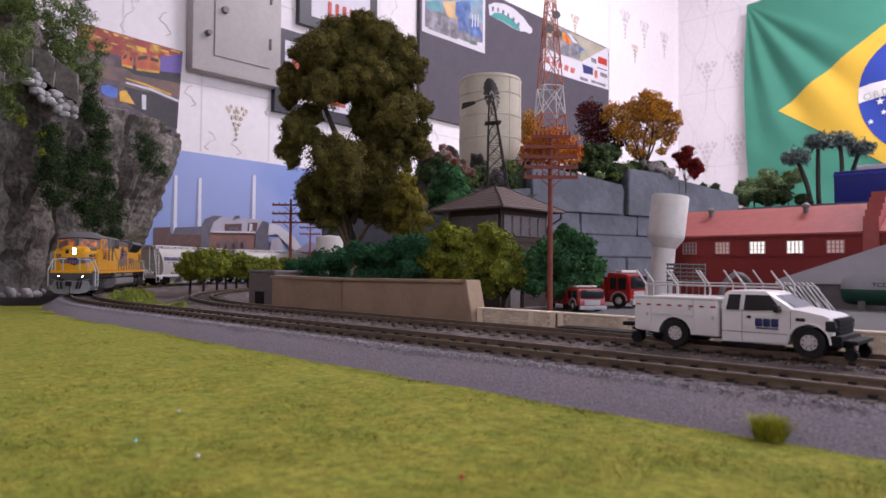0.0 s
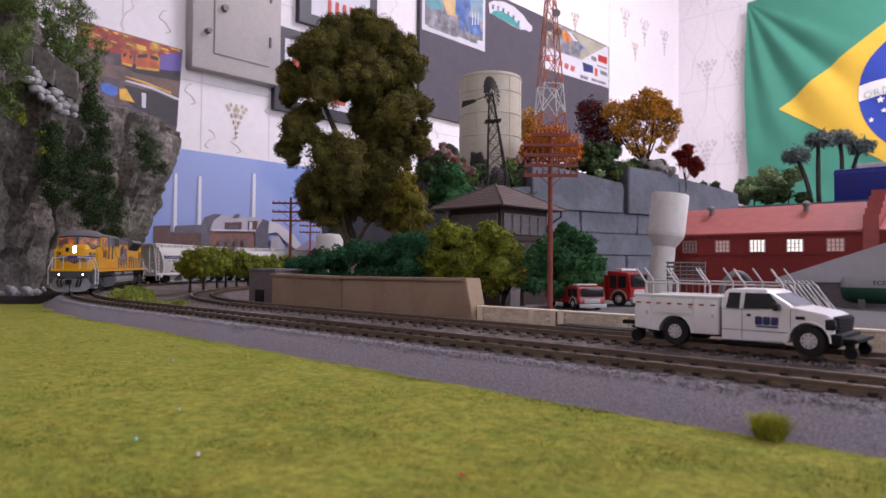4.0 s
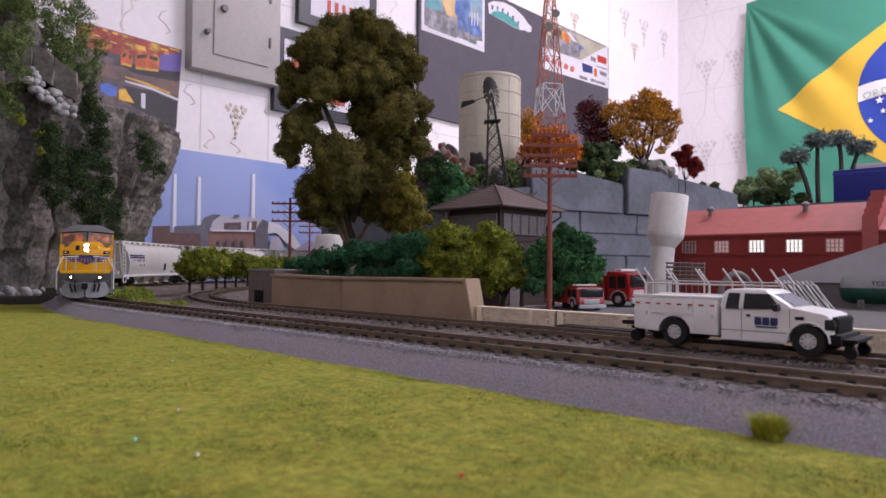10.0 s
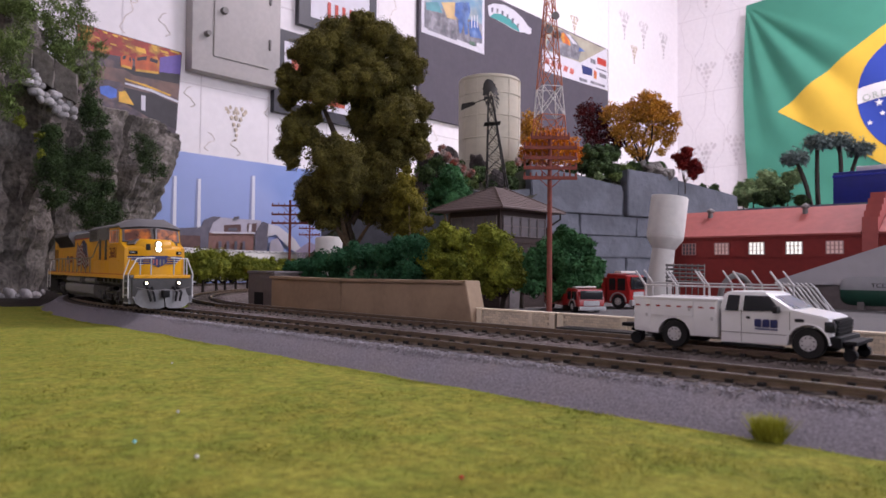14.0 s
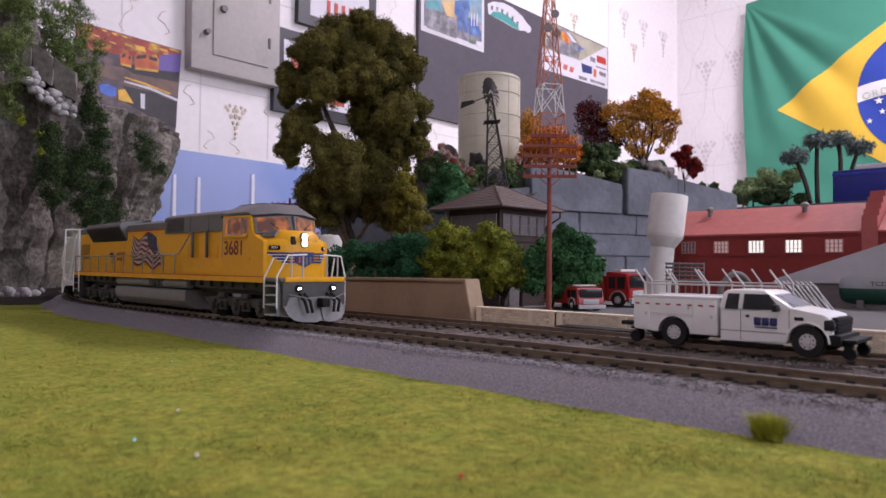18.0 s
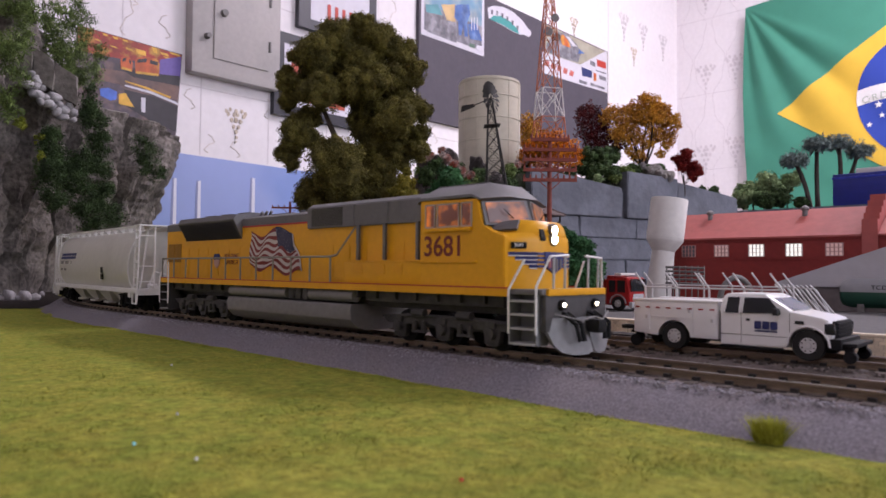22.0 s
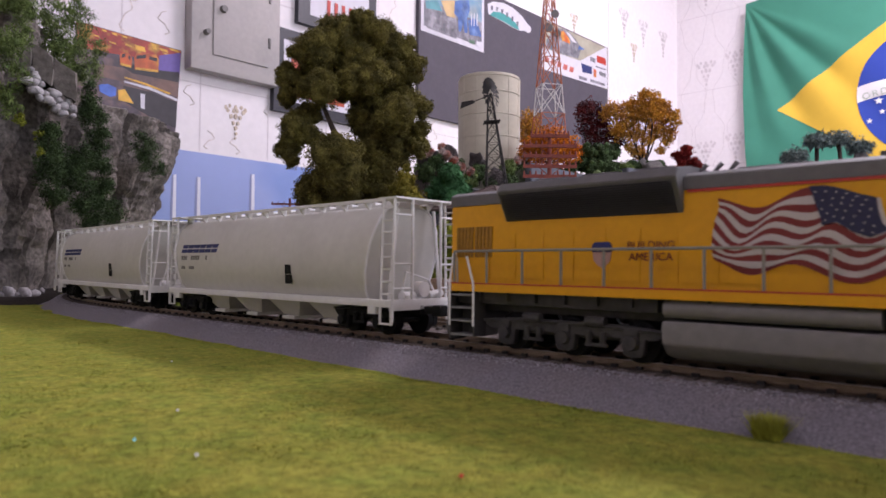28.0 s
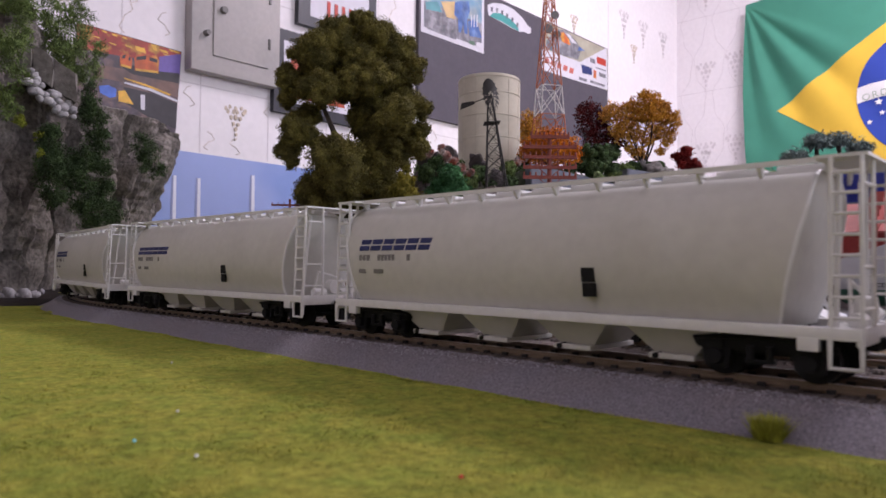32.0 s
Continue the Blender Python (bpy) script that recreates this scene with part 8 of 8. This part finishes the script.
sg = thing("oval_sign", "curved teal sign with a white rim and lettering bars", "sign")
outer, inner = [(856, 6), (866, 2), (884, 4), (902, 13), (918, 28), (928, 42), (934, 48), (934, 56), (929, 58), (922, 54)], [(914, 54), (900, 48), (884, 38), (868, 30), (858, 24)]
flat("plate", poly(*outer, *inner), M_pale, sg, WX + 0.01250)
flat("band", poly((860, 26), (866, 20), (880, 21), (896, 30), (910, 44), (913, 53), (900, 47), (884, 37)), pm("sign_teal", (0.05, 0.30, 0.29), 0.5, var=0.1), sg, WX + 0.01288)
for i in range(6):
    x, y = 862 + i * 9.2, 9 + i * 1.4 + i * i * 0.85
    flat("lettering_bar", poly((x, y), (x + 4, y + 1), (x + 3, y + 9), (x, y + 8)), M_pgr if i % 2 else M_shade, sg, WX + 0.01290)
ps = thing("poster", "colourful railway poster with white lettering panel", "poster")
flat("paper", rect(1.862, 2.272, 0.702, 0.858), pm("poster_olive", (0.40, 0.37, 0.29), 0.5, var=0.2, scale=20, bump=0), ps, WX + 0.01250)
flat("printed_panel", poly((954, 84), (1022, 108), (1070, 82), (1071, 158), (1030, 146), (954, 122)), M_pale, ps, WX + 0.01288)
flat("printed_engine", poly((962, 70), (978, 48), (998, 52), (1016, 72), (1024, 86), (1018, 104), (990, 96), (960, 84)), M_pgr, ps, WX + 0.01318)
flat("printed_nose", poly((984, 56), (992, 54), (1002, 68), (1004, 78), (990, 72)), M_por, ps, WX + 0.01353)
flat("printed_window", poly((996, 56), (1002, 58), (1016, 76), (1008, 74)), M_pale, ps, WX + 0.01353)
flat("printed_window", poly((1020, 80), (1030, 88), (1018, 88)), M_pnav, ps, WX + 0.01353)
for i in range(5):
    x, y = 958 + i * 11, 100 + i * 4.4
    flat("lettering_bar", poly((x + 2, y), (x + 9, y + 3), (x + 7, y + 12), (x, y + 9)), pm("poster_word_red", (0.50, 0.12, 0.10), 0.5, var=0.3, scale=60, bump=0), ps, WX + 0.01320)
for pts, mm in ((((1024, 112), (1043, 119), (1043, 132), (1026, 128)), M_navy), (((1052, 98), (1068, 104), (1068, 116), (1052, 110)), M_red), (((1046, 122), (1051, 124), (1051, 138), (1046, 136)), M_por), (((1040, 100), (1049, 104), (1049, 112), (1040, 108)), M_pgr), (((1056, 126), (1068, 131), (1068, 138), (1056, 133)), M_pgr), (((1020, 134), (1034, 139), (1034, 144), (1020, 140)), M_pgr), (((1040, 140), (1066, 149), (1066, 153), (1040, 145)), M_pgr), (((1050, 117), (1068, 123), (1068, 125), (1050, 119)), M_shade)):
    flat("printed_block", poly(*pts), mm, ps, WX + 0.01325)

# faint ornaments on the wallpaper
M_gold = pm("ornament_gold", (0.58, 0.49, 0.39), 0.7, var=0.25, scale=150, bump=0)
M_line = pm("ornament_line", (0.66, 0.615, 0.635), 0.7, var=0.1, scale=100, bump=0)


def ornament(put, c, s, wallob, mat):
    """A spray of small petals above a tapering tail."""
    for k, (dx, dz, q) in enumerate(((-0.75, 0.9, 0.2), (-0.45, 1.05, 0.18), (-0.6, 0.7, 0.2), (0, 1.0, 0.2), (0.12, 0.75, 0.2), (-0.14, 0.72, 0.2), (0.75, 0.9, 0.2), (0.45, 1.05, 0.18), (0.6, 0.7, 0.2), (-0.35, 0.3, 0.2), (0, 0.35, 0.24), (0.35, 0.3, 0.2), (-0.18, -0.15, 0.18), (0.18, -0.15, 0.18), (0, -0.5, 0.2), (0.03, -0.9, 0.15), (-0.03, -1.25, 0.1))):
        q *= 0.8
        axis, lo, hi = put
        lo, hi = (lo, hi + k * 0.0002) if axis == "x" else (lo - k * 0.0002, hi)
        a0, b0, r = c[0] + s * dx, c[1] + s * dz, dx + dz
        bm = B()
        prism(bm, [(a0 + s * q * (0.75 + 0.25 * math.cos(5 * TAU * i / 12 + r)) * math.cos(TAU * i / 12), b0 + s * q * math.sin(TAU * i / 12)) for i in range(12)], axis, lo, hi)
        part("petal", bm, mat, wallob)


for j, yc in enumerate((0.30, 0.74, 1.18, 1.62, 2.06, 2.50)):
    for zc in (0.335, 0.90):
        ornament(("x", WX, WX + 0.0006), (yc, zc), 0.030, wall_west, M_gold)
for yc in (2.42, 2.58, 2.76):
    for zc in (0.62, 1.0):
        ornament(("x", WX, WX + 0.0006), (yc, zc), 0.045, wall_west, M_line)
for xc in (-1.20, -1.075, -0.95, 0.3):
    for zc in (0.52, 0.87, 1.22):
        ornament(("y", WY - 0.0006, WY), (xc, zc + (0.02 if xc > -1.1 else 0)), 0.050, wall_north, M_line)
for yc in (0.50, 0.66, 0.82, 0.98, 1.14, 1.30, 2.3):
    bm = B()
    box(bm, WX, WX + 0.0005, yc - 0.0012, yc + 0.0012, 0.26, 1.7)
    part("seam", bm, M_line, wall_west)
for zc in (0.40, 0.62):
    bm = B()
    box(bm, WX, WX + 0.00055, 0.2, 2.85, zc - 0.0012, zc + 0.0012)
    part("seam", bm, M_line, wall_west)
for xc in (-1.255, -1.115):
    for way in (-1, 1):
        bm = B()
        wire(bm, [(xc + way * (0.030 + 0.026 * math.sin(i * 0.42) + 0.006 * math.sin(i * 1.3)), WY, 0.35 + i * 0.022) for i in range(60)], 0.0011, 4)
        part("scroll_line", bm, M_line, wall_north)
for zc in (0.47, 0.80, 1.13):
    bm = B()
    box(bm, WX, -1.03, WY - 0.0005, WY, zc - 0.001, zc + 0.001)
    part("seam", bm, M_line, wall_north)
M_vein = pm("ornament_vein", (0.68, 0.61, 0.58), 0.7, var=0.3, scale=150, bump=0)
for px_, py_, h, way in ((212, -20, 75, 1), (288, 18, 44, -1), (228, -30, 30, -1), (365, 232, 36, 1), (418, 244, 34, -1), (690, -10, 60, 1), (470, 170, 40, 1), (770, 215, 50, -1), (335, 150, 40, -1)):
    y, z = wy(px_, py_)
    bm = B()
    wire(bm, [(WX, y + way * (0.013 * math.sin(i * 0.40) + 0.0022 * math.sin(i * 1.4) + 0.0006 * i), z - h * 0.00105 * i / 14) for i in range(15)], 0.0013, 4)
    part("scroll_line", bm, M_vein, wall_west)

# ---- the flag on the north wall ----
def flag():
    t = thing("flag", "large cloth flag of Brazil hung on the wall in soft folds", "flag")
    X0, X1, Z1, Z0 = -1.022, 0.262, 1.120, 0.205
    cx, cz = (X0 + X1) / 2 + 0.0, (Z0 + Z1) / 2 - 0.005
    Lx = X1 - X0

    def fold(x, z):
        u, v = (x - X0) / Lx, (Z1 - z) / (Z1 - Z0)
        f = 0.0
        # creases that spread from the pinned upper corner and die away
        a, b_ = x - X0 + 0.004, Z1 + 0.004 - z
        r, th = math.hypot(a, b_), math.degrees(math.atan2(b_, a))
        for c_, w, h in ((37, 4.5, 0.030), (47, 4.0, -0.050), (56, 5.0, 0.055), (67, 4.5, -0.055), (76, 4.0, 0.045), (84, 3.0, -0.030)):
            f += h * min(r, 0.45) * math.exp(-((th - c_) / w) ** 2) * math.exp(-max(0, r - 0.30) / 0.22)
        f += 0.006 * math.sin(u * 24 + v * 4) * v * v + 0.006 * math.sin(u * 8 - v * 5) + 0.0025 * math.sin(u * 41 - v * 27) * v
        return 0.026 + f

    def sag(x, z):
        u = (x - X0) / Lx
        return z + 0.030 * math.sin(math.pi * min(1, u * 2)) * 0.4 * (z - Z0) / (Z1 - Z0) - 0.05 * 0

    bm = B()
    nx_, nz = 220, 160
    vs = {}
    for i in range(nx_ + 1):
        for j in range(nz + 1):
            x, z = X0 + Lx * i / nx_, Z0 + (Z1 - Z0) * j / nz
            vs[i, j] = bm.verts.new((x + 0.01 * math.sin(z * 6) * (1 - i / nx_), WY - 0.012 - fold(x, z), sag(x, z)))
    for i in range(nx_):
        for j in range(nz):
            bm.faces.new((vs[i, j], vs[i + 1, j], vs[i + 1, j + 1], vs[i, j + 1]))
    M_fg = pm("flag_green", (0.050, 0.245, 0.165), 0.8, var=0.06, scale=900, bump=0.2)
    part("cloth", bm, M_fg, t, "green cloth")

    def overlay(name, spot, n1, n2, mat, off, label, inside=lambda x, z: True):
        """A sewn-on piece: spot(a, b) maps the unit square to the cloth."""
        bm = B()
        grid_ = {}
        for i in range(n1 + 1):
            for j in range(n2 + 1):
                x, z = spot(i / n1, j / n2)
                grid_[i, j] = bm.verts.new((x + 0.01 * math.sin(z * 6) * (1 - (x - X0) / Lx), WY - 0.012 - fold(x, z) - off, sag(x, z)))
        for i in range(n1):
            for j in range(n2):
                if inside(*spot((i + 0.5) / n1, (j + 0.5) / n2)):
                    bm.faces.new((grid_[i, j], grid_[i + 1, j], grid_[i + 1, j + 1], grid_[i, j + 1]))
        return part(name, bm, mat, t, label)
    hw, hh, rr = 0.512, 0.36, 0.235
    overlay("rhombus", lambda a, b: (cx + hw * (a - b), cz + hh * (a + b - 1)), 160, 160, pm("flag_yellow", (0.74, 0.48, 0.050), 0.8, var=0.06, scale=900, bump=0.2), 0.0016, "yellow rhombus")
    overlay("disc", lambda a, b: (cx + rr * (0.002 + 0.998 * b) * math.cos(TAU * a), cz + rr * (0.002 + 0.998 * b) * math.sin(TAU * a)), 120, 40, pm("flag_blue", (0.025, 0.06, 0.36), 0.8, var=0.06, scale=900, bump=0.2), 0.0032, "blue disc")
    overlay("band", lambda a, b: (cx - 0.10 + (0.50 + 0.055 * b) * math.cos(radians(112 - 66 * a)), cz - 0.50 + (0.50 + 0.055 * b) * math.sin(radians(112 - 66 * a))), 300, 14, M_white, 0.0048, "white band", lambda x, z: math.hypot(x - cx, z - cz) < rr)
    M_motto = pm("motto_green", (0.42, 0.47, 0.40), 0.8, var=0.1)
    for i, ch in enumerate("ORDEM E PROGRESSO"):
        an = radians(102.3 - 3.25 * i)
        x, z = cx - 0.10 + 0.514 * math.cos(an), cz - 0.50 + 0.514 * math.sin(an)
        if ch != " ":
            text("letter", ch, 0.034, M_motto, t, Matrix.Translation((x, WY - 0.012 - fold(x, z) - 0.0062, sag(x, z))) @ Matrix.Rotation(radians(90) - an, 4, "Y") @ SIDE, depth=0.0006)
    for k, (a, b_) in enumerate(((-0.19, 0.02), (-0.16, -0.06), (-0.20, -0.09), (-0.12, -0.02), (-0.13, -0.12), (-0.09, -0.16), (-0.17, -0.02), (-0.06, -0.09), (-0.02, -0.14), (0.04, -0.10), (0.10, -0.08), (0.02, -0.19))):
        bm = B()
        s = 0.011 if k % 3 else 0.015
        x, z = cx + a, cz + b_
        y = WY - 0.012 - fold(x, z) - 0.0052
        prism(bm, [(x + s * (1 if i % 2 == 0 else 0.42) * math.sin(TAU * i / 10), sag(x, z) + s * (1 if i % 2 == 0 else 0.42) * math.cos(TAU * i / 10)) for i in range(10)], "y", y - 0.0006, y)
        part("star", bm, M_white, t, "white star")


flag()

# ---- grass blades, the tuft, litter ----
def blades(name, label, places, size, mat, lean=0.5, wide=0.16):
    n = len(places)
    P = np.array(places)
    a = nrng.uniform(0, TAU, n)
    s = size * nrng.uniform(0.5, 1.4, n)
    w = wide * s
    dx, dy = np.cos(a), np.sin(a)
    l = lean * s * nrng.uniform(0.1, 1.3, n)
    b0 = P + np.stack([-dy * w, dx * w, 0 * w], 1)
    b1 = P - np.stack([-dy * w, dx * w, 0 * w], 1)
    tip = P + np.stack([dx * l, dy * l, s], 1)
    v = np.stack([b0, b1, tip], 1).reshape(-1, 3)
    f = np.arange(n * 3).reshape(n, 3)
    me = bpy.data.meshes.new(name)
    me.from_pydata(v.tolist(), [], f.tolist())
    me.materials.append(mat)
    return tagged(new(name, me), label, "grass", kind="stuff")


M_blade = pm("grass_blade", (0.242, 0.274, 0.046), 0.9, var=0.35, scale=300, bump=0, other=(0.335, 0.315, 0.057), big=120, mix=(0.36, 0.64), island=0.32, spec=0.1)
pl = []
while len(pl) < 150000:
    d = 0.085 + 0.75 * rng.random() ** 1.7
    k = rng.uniform(-0.72, 0.72)
    p = ACROSS * (k * d) + AWAY * d
    e = grass_edge(p.x, p.y)
    if 0.0300 + 0.0012 * math.sin(p.x * 170) + 0.002 * noise.noise(Vector((p.x * 60, p.y * 60, 8))) + rng.uniform(-0.0022, 0.001) < e < 0.6 and p.x > -1.2 and p.y < 0.6 and not cliff_foot(p.x, p.y):
        z = grass_height(p.x) + 0.0009 * noise.noise(Vector((p.x * 25, p.y * 25, 0)))
        pl.append((p.x, p.y, z - 0.0002))
blades("grass", "short yellow-green static grass", pl, 0.00046, M_blade, 3.2, 0.30)
pl = []
while len(pl) < 16000:
    x = rng.uniform(-0.62, 0.10)
    p, h, nv = along(0, x + 0.4616)
    q = p - nv * (0.0292 + 0.0010 * math.sin(x * 170) + 0.0030 * noise.noise(Vector((x * 60, 3, 0))) + abs(rng.gauss(0, 0.0022)))
    pl.append((q.x, q.y, grass_height(q.x) - 0.0004))
blades("grass_fringe", "ragged yellow-green grass along the ballast", pl, 0.0007, M_blade, 1.6, 0.22)
# the tuft beside the track
c = Vector((-0.0495, 0.1512, -0.0100))
pl = []
for i in range(1300):
    r, a = 0.0022 * math.sqrt(rng.random()), rng.uniform(0, TAU)
    pl.append((c.x + r * math.cos(a) * 1.3, c.y + r * math.sin(a), c.z))
blades("grass_tuft", "taller green grass tuft at the ballast's edge", pl, 0.0040, M_grassy, 0.85, 0.04)
# green verge between the two tracks on the curve
pl = []
for i in range(34000):
    s = rng.uniform(-0.34, -0.01)
    p, h, nv = along(0, s)
    o = rng.uniform(0.019, 0.048)
    q = p + nv * o
    if 0.35 + 0.5 * noise.noise(Vector((q.x * 45, q.y * 45, 2))) > rng.random() * 0.7:
        pl.append((q.x, q.y, -0.0070 + 0.0085 * max(0, noise.noise(Vector((q.x * 45, q.y * 45, 2))))))
blades("grass_verge", "bright green weeds between the curved tracks", pl, 0.0030, pm("weed_green", (0.27, 0.32, 0.05), 0.9, var=0.2, scale=80, island=0.5, bump=0), 0.7)
specks = [((-0.1389, 0.0563), (0.25, 0.62, 0.66)), ((-0.0771, 0.0855), (0.55, 0.08, 0.03)), ((-0.16, 0.075), (0.5, 0.5, 0.46)), ((-0.24, 0.11), (0.5, 0.5, 0.46)), ((-0.12, 0.06), (0.6, 0.6, 0.55))]
for (x, y), col in specks:
    bm = B()
    bmesh.ops.create_icosphere(bm, subdivisions=1, radius=0.00042)
    for v in bm.verts:
        v.co *= 1 + 0.4 * noise.noise(v.co * 2000)
    tagged(part("crumb", bm, pm("crumb", col, 0.7), m=Matrix.Translation((x, y, grass_height(x) + 0.0008))), "tiny coloured crumb lying in the grass", "crumb", group="crumbs in the grass")

# ---- what moves ----
START = [(0, -0.299), (5, -0.299), (6, -0.294), (7, -0.283), (7.5, -0.272), (8, -0.259), (8.5, -0.246), (9, -0.2305), (10, -0.193), (11, -0.159), (12, -0.126), (13, -0.0970),
         (14.5, -0.0490), (16.5, 0.0268), (18, 0.0804), (19, 0.1148), (20, 0.1475), (21, 0.1820), (22, 0.2173), (23, 0.2538), (24, 0.2908), (25, 0.3270), (28, 0.4362), (28.5, 0.4550), (30, 0.5088), (32, 0.5830)]


def travelled(t):
    for (a, p), (b, q) in zip(START, START[1:]):
        if t <= b:
            return p + (q - p) * (t - a) / (b - a)
    return START[-1][1]


def riding(s, half):
    """Pose of a car whose two trucks stand on the track at s + half and s - half."""
    f, r = along(0, s + half)[0], along(0, s - half)[0]
    d = f - r
    return Matrix.Translation((f + r) / 2 - Vector((0, 0, 0.0006))) @ Matrix.Rotation(math.atan2(d.y, d.x), 4, "Z")


def motions():
    times = [i * 0.5 for i in range(65)]
    for car, trucks, behind, half in TRAIN:
        rows, turns = [], [[], []]
        for t in times:
            s = travelled(t) - behind
            m = riding(s, half)
            rows.append((t, m))
            for k, side in ((0, 1), (1, -1)):
                p, h, _ = along(0, s + side * half)
                turns[k].append((t, m.inverted() @ Matrix.Translation(p - Vector((0, 0, 0.0006))) @ Matrix.Rotation(h, 4, "Z")))
        walk(car, rows)
        for truck, r in zip(trucks, turns):
            walk(truck, r)


motions()
